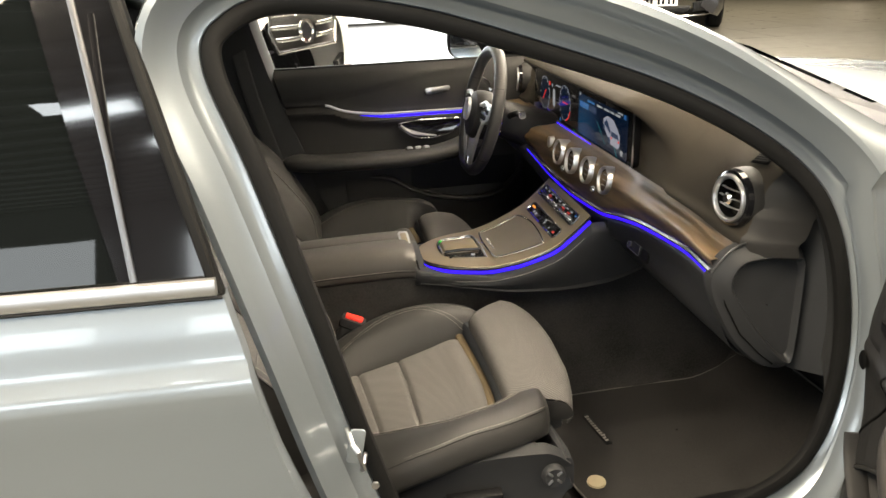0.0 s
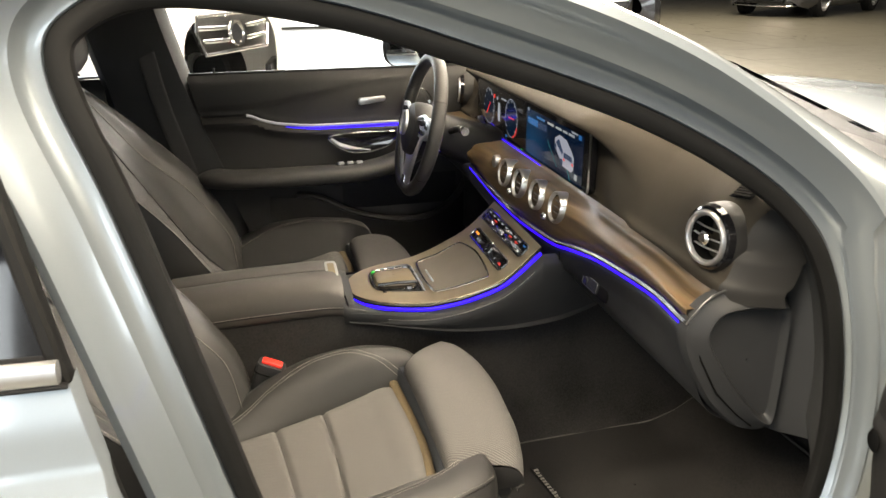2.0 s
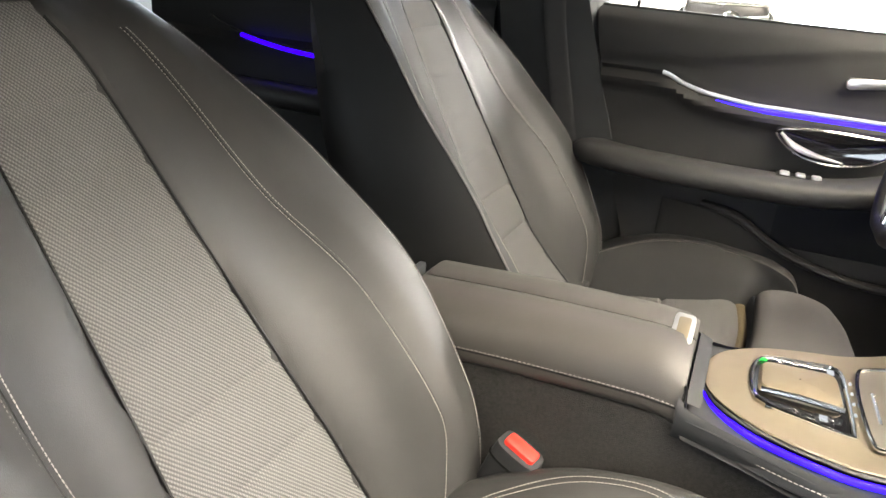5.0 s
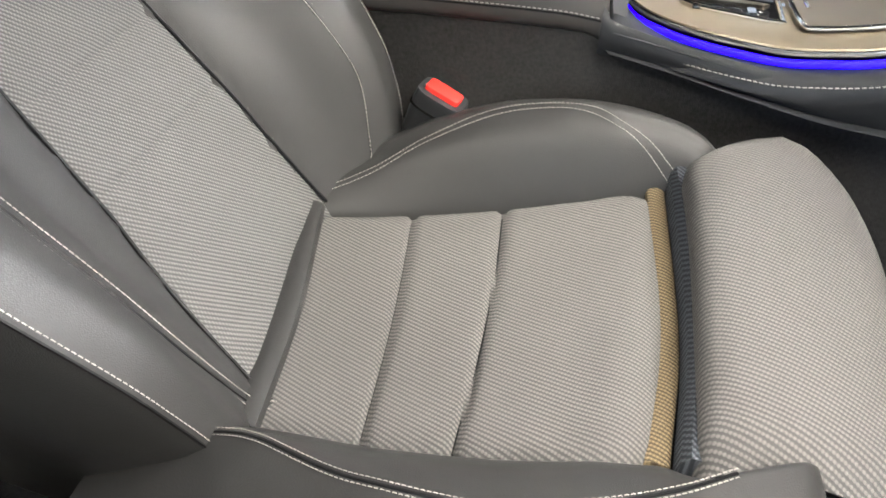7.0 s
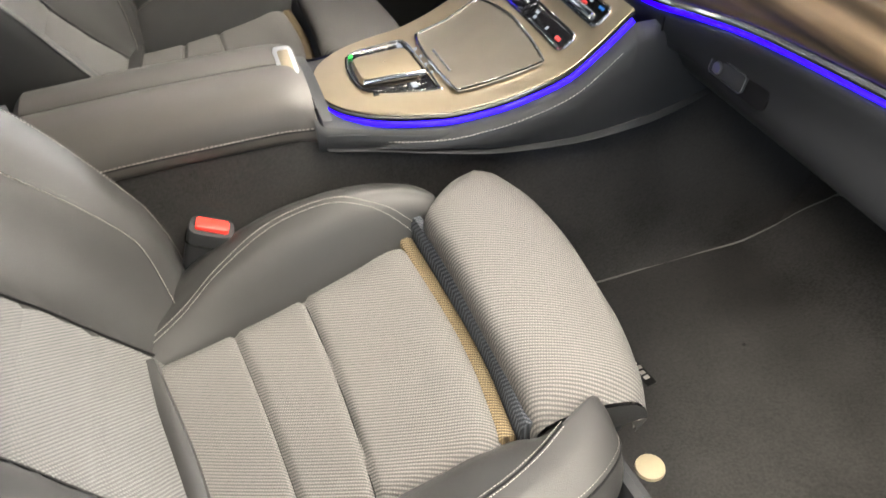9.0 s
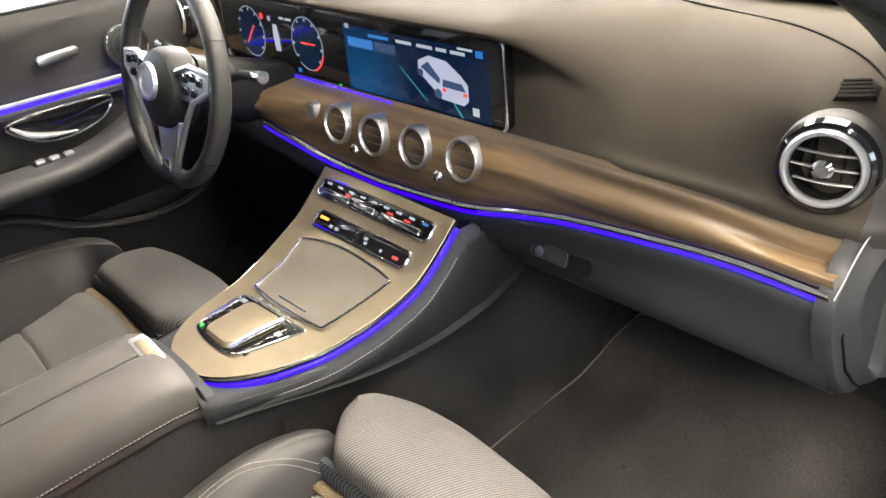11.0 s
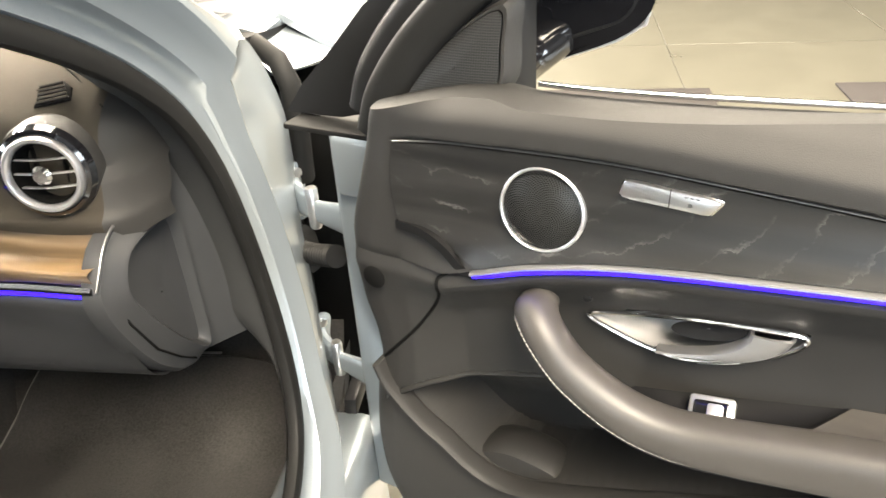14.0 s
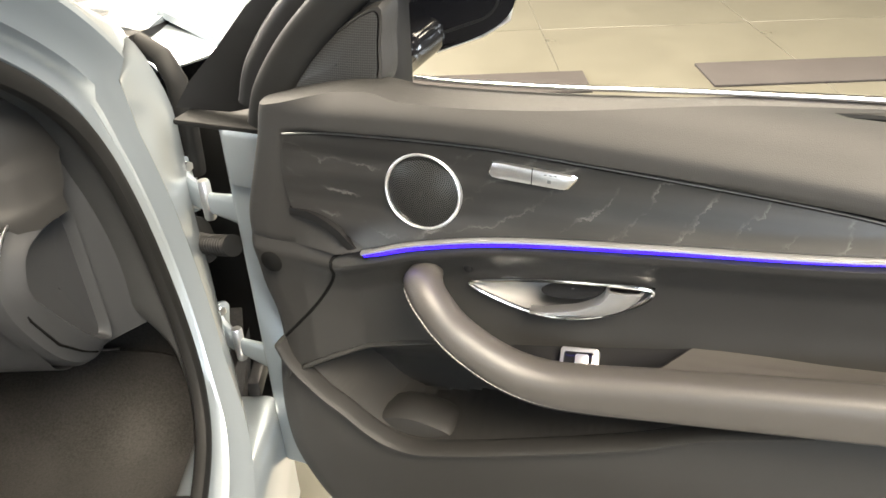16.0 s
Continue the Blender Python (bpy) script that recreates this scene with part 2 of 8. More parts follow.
def grained(name, dark, light, rough, stretch, lines=0.0):
    """Open-pore ash: fine fibres along the board, broad streaks, and pale jagged ring lines."""
    m = material(name, dark, rough, vary=0.15, scale=60, bump=0.0, spec=0.6)
    t = m.node_tree
    b = t.nodes["Principled BSDF"]
    co = t.nodes.new("ShaderNodeTexCoord")
    mp = t.nodes.new("ShaderNodeMapping")
    mp.inputs["Scale"].default_value = stretch
    t.links.new(co.outputs["Object"], mp.inputs["Vector"])
    out = []
    for scale, detail in ((75, 2), (24, 2)):
        n = t.nodes.new("ShaderNodeTexNoise")
        n.inputs["Scale"].default_value, n.inputs["Detail"].default_value, n.inputs["Roughness"].default_value = scale, detail, 0.45
        t.links.new(mp.outputs["Vector"], n.inputs["Vector"])
        out.append(n.outputs["Fac"])
    add = t.nodes.new("ShaderNodeMath")
    add.operation = "ADD"
    t.links.new(out[0], add.inputs[0])
    t.links.new(out[1], add.inputs[1])
    rng = t.nodes.new("ShaderNodeMapRange")
    rng.inputs["From Min"].default_value, rng.inputs["From Max"].default_value = 0.72, 1.3
    t.links.new(add.outputs[0], rng.inputs["Value"])
    fac = rng.outputs["Result"]
    if lines:
        wv = t.nodes.new("ShaderNodeTexWave")
        # broad arched rings round a far centre, each with a jagged pale edge that fades in and out
        wv.wave_type, wv.rings_direction, wv.wave_profile = "RINGS", "SPHERICAL", "SAW"
        wv.inputs["Scale"].default_value, wv.inputs["Distortion"].default_value = math.pi / 10 / 0.034, 5.0
        wv.inputs["Detail"].default_value, wv.inputs["Detail Scale"].default_value, wv.inputs["Detail Roughness"].default_value = 8, 2.2, 0.66
        mp2 = t.nodes.new("ShaderNodeMapping")
        mp2.inputs["Location"].default_value = (-0.85, -1.15, 0)
        mp2.inputs["Scale"].default_value = (1, 1, 0)
        t.links.new(co.outputs["Object"], mp2.inputs["Vector"])
        t.links.new(mp2.outputs["Vector"], wv.inputs["Vector"])
        r2 = t.nodes.new("ShaderNodeMapRange")
        r2.inputs["From Min"].default_value, r2.inputs["From Max"].default_value = 0.90, 1.0
        t.links.new(wv.outputs["Fac"], r2.inputs["Value"])
        patch = t.nodes.new("ShaderNodeTexNoise")
        patch.inputs["Scale"].default_value, patch.inputs["Detail"].default_value = 38, 4
        t.links.new(co.outputs["Object"], patch.inputs["Vector"])
        r3 = t.nodes.new("ShaderNodeMapRange")
        r3.inputs["From Min"].default_value, r3.inputs["From Max"].default_value, r3.inputs["To Max"].default_value = 0.40, 0.66, lines
        t.links.new(patch.outputs["Fac"], r3.inputs["Value"])
        lm = t.nodes.new("ShaderNodeMath")
        lm.operation = "MULTIPLY"
        t.links.new(r2.outputs["Result"], lm.inputs[0])
        t.links.new(r3.outputs["Result"], lm.inputs[1])
        a2 = t.nodes.new("ShaderNodeMath")
        a2.operation = "MULTIPLY_ADD"
        a2.inputs[1].default_value = 0.3
        t.links.new(fac, a2.inputs[0])
        t.links.new(lm.outputs[0], a2.inputs[2])
        fac = a2.outputs[0]
    mx = t.nodes.new("ShaderNodeMix")
    mx.data_type = "RGBA"
    mx.clamp_factor = False
    mx.inputs[6].default_value, mx.inputs[7].default_value = (*dark, 1), (*light, 1)
    t.links.new(fac, mx.inputs["Factor"])
    t.links.new(mx.outputs[2], b.inputs["Base Color"])
    return m


WOOD = grained("dark_ash_wood", (0.018, 0.012, 0.007), (0.165, 0.108, 0.054), 0.40, (0.5, 0.03, 1.0))
WOODGREY = grained("grey_ash_wood", (0.006, 0.006, 0.006), (0.042, 0.041, 0.040), 0.40, (0.05, 1.0, 0.5), 1.5)
WOODGREY.node_tree.nodes["Principled BSDF"].inputs["Specular IOR Level"].default_value = 0.45


def dotted(name, colour, hole, scale, rough=0.4, metal=0.3, size=0.35):
    """A sheet with a regular field of small round holes, as relief and dark dots."""
    m = material(name, colour, rough, metal, vary=0.05)
    t = m.node_tree
    b = t.nodes["Principled BSDF"]
    co = t.nodes.new("ShaderNodeTexCoord")
    vo = t.nodes.new("ShaderNodeTexVoronoi")
    vo.voronoi_dimensions = "2D"
    vo.inputs["Scale"].default_value, vo.inputs["Randomness"].default_value = scale, 0.0
    t.links.new(co.outputs["Object"], vo.inputs["Vector"])
    ramp = t.nodes.new("ShaderNodeValToRGB")
    ramp.color_ramp.elements[0].position, ramp.color_ramp.elements[0].color = size, (*hole, 1)
    ramp.color_ramp.elements[1].position, ramp.color_ramp.elements[1].color = size + 0.12, (*colour, 1)
    t.links.new(vo.outputs["Distance"], ramp.inputs["Fac"])
    t.links.new(ramp.outputs["Color"], b.inputs["Base Color"])
    bp = t.nodes.new("ShaderNodeBump")
    bp.inputs["Strength"].default_value, bp.inputs["Distance"].default_value = 0.8, 0.0008
    t.links.new(ramp.outputs["Color"], bp.inputs["Height"])
    t.links.new(bp.outputs["Normal"], b.inputs["Normal"])
    return m


MESH = dotted("speaker_mesh", (0.030, 0.030, 0.030), (0.003, 0.003, 0.003), 420)
SPEAKER = material("speaker_cover", (0.02, 0.02, 0.02), 0.35, 0.2, vary=0.05)
ARMREST = material("armrest_skin", (0.043, 0.0395, 0.0365), 0.48, vary=0.08, spec=0.5, bump=0.1, bump_scale=900)
GLOSSRUBBER = material("glossy_rubber", (0.006, 0.006, 0.006), 0.45, vary=0.1, spec=0.15)
MIRROR = material("mirror_glass", (0.92, 0.93, 0.94), 0.01, 1.0, vary=0.0)


def brushed(name, colour, rough, stretch):
    """Metal or satin with fine parallel hairlines."""
    m = material(name, colour, rough, 0.85, vary=0.08)
    t = m.node_tree
    b = t.nodes["Principled BSDF"]
    co, mp, nz = t.nodes.new("ShaderNodeTexCoord"), t.nodes.new("ShaderNodeMapping"), t.nodes.new("ShaderNodeTexNoise")
    mp.inputs["Scale"].default_value = stretch
    nz.inputs["Scale"].default_value, nz.inputs["Detail"].default_value = 300, 4
    t.links.new(co.outputs["Object"], mp.inputs["Vector"])
    t.links.new(mp.outputs["Vector"], nz.inputs["Vector"])
    bp = t.nodes.new("ShaderNodeBump")
    bp.inputs["Strength"].default_value, bp.inputs["Distance"].default_value = 0.12, 0.0003
    t.links.new(nz.outputs["Fac"], bp.inputs["Height"])
    t.links.new(bp.outputs["Normal"], b.inputs["Normal"])
    return m


BRUSHED = brushed("champagne_brushed_metal", (0.33, 0.275, 0.195), 0.33, (0.04, 1, 1))
SATIN = material("satin_tray_lid", (0.27, 0.24, 0.20), 0.38, 0.9, vary=0.06)


def screen_paint(name, low, high, strength, spot):
    """A lit screen picture, brighter round one spot."""
    m = bpy.data.materials.new(name)
    m.use_nodes = True
    t = m.node_tree
    b = t.nodes["Principled BSDF"]
    b.inputs["Base Color"].default_value = (0.004, 0.004, 0.005, 1)
    b.inputs["Roughness"].default_value = 0.12
    co, mp = t.nodes.new("ShaderNodeTexCoord"), t.nodes.new("ShaderNodeMapping")
    mp.inputs["Location"].default_value = (0, spot[0], -spot[1])
    mp.inputs["Scale"].default_value = (0, 1, 1)
    gr = t.nodes.new("ShaderNodeVectorMath")
    gr.operation = "LENGTH"
    t.links.new(co.outputs["Object"], mp.inputs["Vector"])
    t.links.new(mp.outputs["Vector"], gr.inputs[0])
    rp = t.nodes.new("ShaderNodeMapRange")
    rp.inputs["From Min"].default_value, rp.inputs["From Max"].default_value = 0.13, 0.02
    t.links.new(gr.outputs["Value"], rp.inputs["Value"])
    mx = t.nodes.new("ShaderNodeMix")
    mx.data_type = "RGBA"
    mx.inputs[6].default_value, mx.inputs[7].default_value = (*low, 1), (*high, 1)
    t.links.new(rp.outputs["Result"], mx.inputs["Factor"])
    t.links.new(mx.outputs[2], b.inputs["Emission Color"])
    b.inputs["Emission Strength"].default_value = strength
    return m


GLOW_WHITE = glowing("lit_white", (0.75, 0.85, 1.0), 0.2)
GLOW_DIM = glowing("lit_grey", (0.6, 0.65, 0.7), 0.35)
GLOW_RED = glowing("lit_red", (1.0, 0.05, 0.04), 0.55)
GLOW_GREEN = glowing("lit_green", (0.05, 0.9, 0.1), 0.7)
GLOW_BLUE = glowing("lit_blue", (0.02, 0.2, 0.6), 0.4)
GLOW_NAVY = glowing("lit_navy", (0.01, 0.03, 0.08), 0.8)
GLOW_TEAL = glowing("lit_teal", (0.02, 0.3, 0.35), 0.5)
GLOW_CAR = glowing("lit_car_grey", (0.55, 0.58, 0.72), 0.4)
GLOW_ORANGE = glowing("lit_orange", (1.0, 0.35, 0.02), 1.0)


def ribbed(name, dark, light, direction, pitch, cross, turn):
    """Knitted cloth: fine ribs one way, small beads along each rib."""
    m = material(name, light, 0.9, vary=0.14, scale=500, spec=0.25, big=6)
    t = m.node_tree
    b = t.nodes["Principled BSDF"]
    tint = b.inputs["Base Color"].links[0].from_socket
    co, mp = t.nodes.new("ShaderNodeTexCoord"), t.nodes.new("ShaderNodeMapping")
    mp.inputs["Rotation"].default_value = turn
    t.links.new(co.outputs["Object"], mp.inputs["Vector"])
    w1, w2 = t.nodes.new("ShaderNodeTexWave"), t.nodes.new("ShaderNodeTexWave")
    for w, d, p in ((w1, direction, pitch), (w2, cross, pitch * 0.75)):
        w.wave_type, w.bands_direction, w.wave_profile = "BANDS", d, "SIN"
        w.inputs["Scale"].default_value = math.pi / 10 / p
        w.inputs["Distortion"].default_value, w.inputs["Detail"].default_value = 0.15, 1.0
        w.inputs["Detail Scale"].default_value = 8.0
        t.links.new(mp.outputs["Vector"], w.inputs["Vector"])
    # beads are staggered from rib to rib
    mul = t.nodes.new("ShaderNodeMath")
    mul.operation = "MULTIPLY_ADD"
    mul.inputs[1].default_value, mul.inputs[2].default_value = 0.6, 0.4
    t.links.new(w2.outputs["Fac"], mul.inputs[0])
    h = t.nodes.new("ShaderNodeMath")
    h.operation = "MULTIPLY"
    t.links.new(w1.outputs["Fac"], h.inputs[0])
    t.links.new(mul.outputs[0], h.inputs[1])
    mx = t.nodes.new("ShaderNodeMix")
    mx.data_type = "RGBA"
    mx.inputs[6].default_value = (*dark, 1)
    rp = t.nodes.new("ShaderNodeMapRange")
    rp.inputs["From Min"].default_value, rp.inputs["From Max"].default_value = 0.14, 0.62
    t.links.new(h.outputs[0], rp.inputs["Value"])
    t.links.new(rp.outputs["Result"], mx.inputs["Factor"])
    t.links.new(tint, mx.inputs[7])
    t.links.new(mx.outputs[2], b.inputs["Base Color"])
    bp = t.nodes.new("ShaderNodeBump")
    bp.inputs["Strength"].default_value, bp.inputs["Distance"].default_value = 0.6, 0.0012
    t.links.new(h.outputs[0], bp.inputs["Height"])
    t.links.new(bp.outputs["Normal"], b.inputs["Normal"])
    return m


SLANT = math.pi / 4
CLOTH_SEAT = ribbed("ribbed_seat_cloth", (0.056, 0.055, 0.055), (0.128, 0.122, 0.116), "X", 0.0038, "Y", (0, 0, -radians(66)))
CLOTH_BACK = ribbed("ribbed_back_cloth", (0.056, 0.056, 0.057), (0.130, 0.128, 0.125), "Y", 0.0034, "Z", (-SLANT, 0, 0))
CLOTH_TAN = ribbed("sand_cloth", (0.05, 0.038, 0.022), (0.17, 0.13, 0.075), "X", 0.0036, "Y", (0, 0, -radians(66)))
BLUEGREY = ribbed("dark_pleat_cloth", (0.02, 0.023, 0.028), (0.07, 0.076, 0.088), "X", 0.004, "Y", (0, 0, -SLANT))

GROUT = material("dark_joint", (0.05, 0.047, 0.04), 0.8)
CEILING = material("ribbed_ceiling", (0.14, 0.14, 0.14), 0.7)
HANDLE = material("satin_handle_metal", (0.22, 0.22, 0.225), 0.34, 0.9, vary=0.05)
BOWL = material("dark_satin_metal", (0.13, 0.13, 0.132), 0.42, 0.85, vary=0.05)
LEVER = material("satin_lever_metal", (0.36, 0.36, 0.365), 0.42, 0.9, vary=0.05)
SATINALU = material("satin_aluminium", (0.58, 0.585, 0.60), 0.36, 0.9, vary=0.05)
WEBBING = material("belt_webbing", (0.025, 0.025, 0.026), 0.8, vary=0.2, scale=400, bump=0.4, bump_scale=900)
BINDING = material("grey_binding", (0.11, 0.105, 0.10), 0.8)
STUD = material("sand_plastic", (0.42, 0.36, 0.24), 0.45)
MATGREY = material("grey_mat", (0.034, 0.031, 0.030), 0.95, vary=0.15, scale=120, spec=0.04)
GRILLE = dotted("black_grille_mesh", (0.03, 0.03, 0.03), (0.002, 0.002, 0.002), 60, 0.3, 0.4)
LAMPGLASS = material("headlight_glass", (0.5, 0.52, 0.55), 0.08, 0.4, coat=1.0)
PLATEBLUE = material("plate_blue", (0.02, 0.10, 0.55), 0.4)
# ---- showroom ----
CY = -0.06
floor = solo("floor", block(-16, 30, -14, 34, -0.25, -0.006, 0), GROUT, "beige showroom floor of large polished tiles", "floor", "structure")
solo("wall_north", block(-16, 30, 34, 34.3, 0, 5.6, 0), WALL, "far white showroom wall", "wall", "structure")
solo("wall_south", block(-16, 30, -14.3, -14, 0, 5.6, 0), WALLGREY, "dark grey showroom wall behind the car", "wall", "structure")
solo("wall_east", block(30, 30.3, -14, 34, 0, 5.6, 0), WALL, "white showroom end wall", "wall", "structure")
solo("wall_west", block(-16.3, -16, -14, 34, 0, 5.6, 0), WALL, "white showroom end wall", "wall", "structure")
solo("ceiling", join(block(-16, 30, -14, 34, 5.6, 5.8, 0), *[block(-16, 30, -13.5 + 0.5 * i, -13.35 + 0.5 * i, 5.45, 5.6, 0) for i in range(46)]), CEILING, "dark showroom ceiling with narrow ribs", "ceiling", "structure")

# ---- car body ----
body = thing("car_body", (0.2, CY, 0.0), "silver estate car body seen through the open passenger side", "car body")
LOOP = [(0.012, -0.875, 0.52), (-0.040, -0.872, 0.70), (-0.088, -0.865, 0.899), (-0.143, -0.835, 1.10), (-0.183, -0.81, 1.227), (-0.165, -0.79, 1.275), (-0.09, -0.755, 1.297),
        (0.06, -0.75, 1.277), (0.209, -0.75, 1.233), (0.456, -0.765, 1.142), (0.636, -0.785, 1.032), (0.712, -0.805, 0.917), (0.745, -0.82, 0.727), (0.705, -0.845, 0.562), (0.60, -0.86, 0.485), (0.40, -0.865, 0.455), (0.15, -0.86, 0.45), (0.045, -0.868, 0.465)]
loop = spline(LOOP, 160, True)


def ring_width(p):
    """How broad the painted frame is round the opening."""
    if p.x > 0.5 and p.z < 0.98:
        return lerp([(0.48, 0.8), (0.60, 0.46), (0.90, 0.46), (0.98, 0.6)], p.z)
    if p.x < 0.05:
        return 0.74
    return lerp([(0.05, 0.8), (0.3, 0.9), (0.6, 0.75)], p.x)


def ring_rows(path, offsets, scaled=True):
    """Rows beside a closed line in the side plane: outward and sideways offsets."""
    rows, n = [[] for _ in offsets], len(path)
    c = Vector((0.27, -0.8, 0.85))
    for i, p in enumerate(path):
        t = (path[(i + 1) % n] - path[i - 1])
        o = Vector((t.z, 0, -t.x)).normalized()
        if o.dot(Vector((p.x - c.x, 0, p.z - c.z))) < 0:
            o = -o
        k = ring_width(p) if scaled else 1
        for r, (a, b) in zip(rows, offsets):
            r.append(p + o * a * (k if a > 0.013 else 1) + Vector((0, b * (k if b < -0.02 else 1), 0)))
    return rows


part("door_frame", grid(ring_rows(loop, [(0.006, 0.0), (0.012, -0.012), (0.030, -0.014), (0.036, -0.018), (0.042, -0.034), (0.046, -0.044), (0.068, -0.056), (0.076, -0.066), (0.092, -0.080), (0.104, -0.076), (0.110, -0.05)]), close_v=True), PAINT, body, "silver painted door frame")
part("door_seal", sweep(ring_rows(loop, [(-0.002, -0.006)], False)[0], superellipse(0.013, 0.011, 2.2, 10), up=(0, 1, 0), closed=True), RUBBER, body, "black rubber door seal")
part("inner_trim", grid([[p + V(0, b * lerp([(0.1, 0.3), (0.5, 0.55)], p.x) * lerp([(0.50, 0.12), (0.60, 0.3), (0.68, 1.0)], p.z), 0) for p in r] for r, b in zip(ring_rows(loop, [(0.0, 0.0), (0.002, 0.0), (0.004, 0.0), (0.016, 0.0)], False), (0.0, 0.03, 0.07, 0.12))], close_v=True), GREY_LINER, body, "dark grey pillar trim")
# striker and sill
striker = part("lock_striker", tube([V(-0.062, -0.895, 0.735), V(-0.056, -0.935, 0.735), V(-0.050, -0.942, 0.728), V(-0.044, -0.942, 0.700), V(-0.046, -0.935, 0.693), V(-0.040, -0.895, 0.690)], 0.0036, 8), ALU, body, "bare metal lock striker loop")
part("striker_plate", moved(plate(rounded(0.022, 0.055, 0.006), 0.003, None, 0.001), Matrix.Translation((-0.052, -0.904, 0.712)) @ pose(0, 0, 0, 90, 12, 0)), PAINT, striker)
part("bolt", moved(revolve([(0.006, 0), (0.006, 0.004), (0.0001, 0.0045)], Matrix(), 6), Matrix.Translation((-0.03, -0.908, 0.645)) @ pose(0, 0, 0, 90, 12, 0)), ALU, body)
part("sill_plate", sweep([V(0.0, -0.83, 0.436), V(0.3, -0.83, 0.430), V(0.62, -0.82, 0.440)], superellipse(0.022, 0.005, 3, 12)), DARK, body, "dark sill trim")
part("sill", block(-0.3, 0.85, -0.93, -0.80, 0.18, 0.43, 0.03, 3), PAINT, body)
def bonnet_edge(x):
    return lerp([(0.9, 0.990), (1.0, 0.986), (1.5, 0.960), (2.0, 0.890)], x)


outer = ring_rows(loop, [(0.104, -0.076)])[0]


def pillar_edge(p):
    """Where the painted pillar ends: along the windscreen above, at the door gap below."""
    x = p.x + lerp([(0.0, 0.02), (0.3, 0.10), (0.55, 0.15), (0.74, 0.20)], p.x)
    top = V(x, lerp([(0.0, -0.735), (0.4, -0.72), (0.95, -0.75)], x), lerp([(0.0, 1.392), (0.2, 1.352), (0.357, 1.298), (0.468, 1.239), (0.574, 1.191), (0.645, 1.152), (0.781, 1.084), (0.947, 1.006)], x))
    low = V(lerp([(0.36, 0.82), (0.50, 0.865), (0.69, 0.885), (0.83, 0.885), (0.90, 0.868), (0.95, 0.845)], p.z), lerp([(0.36, -0.84), (0.69, -0.836), (0.85, -0.842), (0.95, -0.858)], p.z), p.z)
    w = min(1, max(0, (p.z - 0.88) / 0.22))
    return low.lerp(top, w * w * (3 - 2 * w))


rows = []
for p in outer:
    if (p.z > 1.0 and p.x > 0.0) or (p.x > 0.66 and p.z > 0.36) or (p.x > 0.62 and p.z < 0.5):
        e = pillar_edge(p)
        rows.append([p, p.lerp(e, 0.12) + V(0.002, -0.003, 0.003), p.lerp(e, 0.5) + V(0.004, -0.006, 0.006), p.lerp(e, 0.85) + V(0.003, -0.002, 0.004), e, e + (V(0.004, 0.022, -0.03) if p.z > 1.0 else V(0.008, 0.03, -0.01))])
part("a_pillar", grid(rows), PAINT, body, "silver windscreen pillar running into the hinge pillar")
part("wing_top", grid([[V(x, a + (b - a) * k, bonnet_edge(x) - 0.045 * k ** 1.5) for k in (0, 0.3, 0.6, 0.85, 1.0)] for x, a, b in ((0.93, -0.765, -0.815), (0.96, -0.762, -0.845), (1.02, -0.76, -0.875), (1.15, -0.755, -0.895), (1.5, -0.75, -0.91), (2.0, -0.74, -0.90))]), PAINT, body, "silver top of the wing", thick=0.006)
# solid black blocks give the shade of the open cavity at the hinges
part("wing_cavity", join(block(0.99, 1.03, -0.90, -0.78, 0.25, 0.86, 0.004), block(0.86, 1.04, -0.80, -0.78, 0.25, 0.90, 0.004)), VOID, body, "black blocks standing in for the shaded cavity behind the wing")
part("far_sill", block(-1.7, 1.2, 0.66, 0.84, 0.15, 0.42, 0.02), CARPET, body)
part("firewall", block(1.22, 1.3, -0.8, 0.75, 0.2, 1.0, 0.01), CARPET, body)
part("rear_bulkhead", block(-1.72, -1.66, -0.8, 0.75, 0.2, 1.3, 0.01), DARK, body)
part("floor_pan", block(-1.66, 1.25, -0.80, 0.70, 0.20, 0.278, 0.01), CARPET, body, "black carpeted cabin floor")
rows = []
for i in range(21):
    y = -0.735 + 1.35 * i / 20
    e = abs((y - CY) / 0.69)
    rows.append([V(x, y, lerp([(-1.7, 1.36), (-0.6, 1.415), (-0.2, 1.41), (0.1, 1.375), (0.34, 1.305)], x) - 0.022 * e ** 4) for x in (-1.7, -1.2, -0.8, -0.4, -0.2, -0.05, 0.1, 0.2, 0.34)])
part("roof", grid(rows), PAINT, body, thick=0.012)
part("roof_lining", grid([[p + V(0, 0, -0.03) for p in r] for r in rows[1:-1]]), GREY_LINER, body, thick=0.008)
# pillars and far window frames
def post(name, a, b, w, d, mat, label=""):
    return part(name, sweep([V(*a), (V(*a) + V(*b)) / 2, V(*b)], superellipse(w, d, 3.2, 16), up=(0, 1, 0)), mat, body, label)


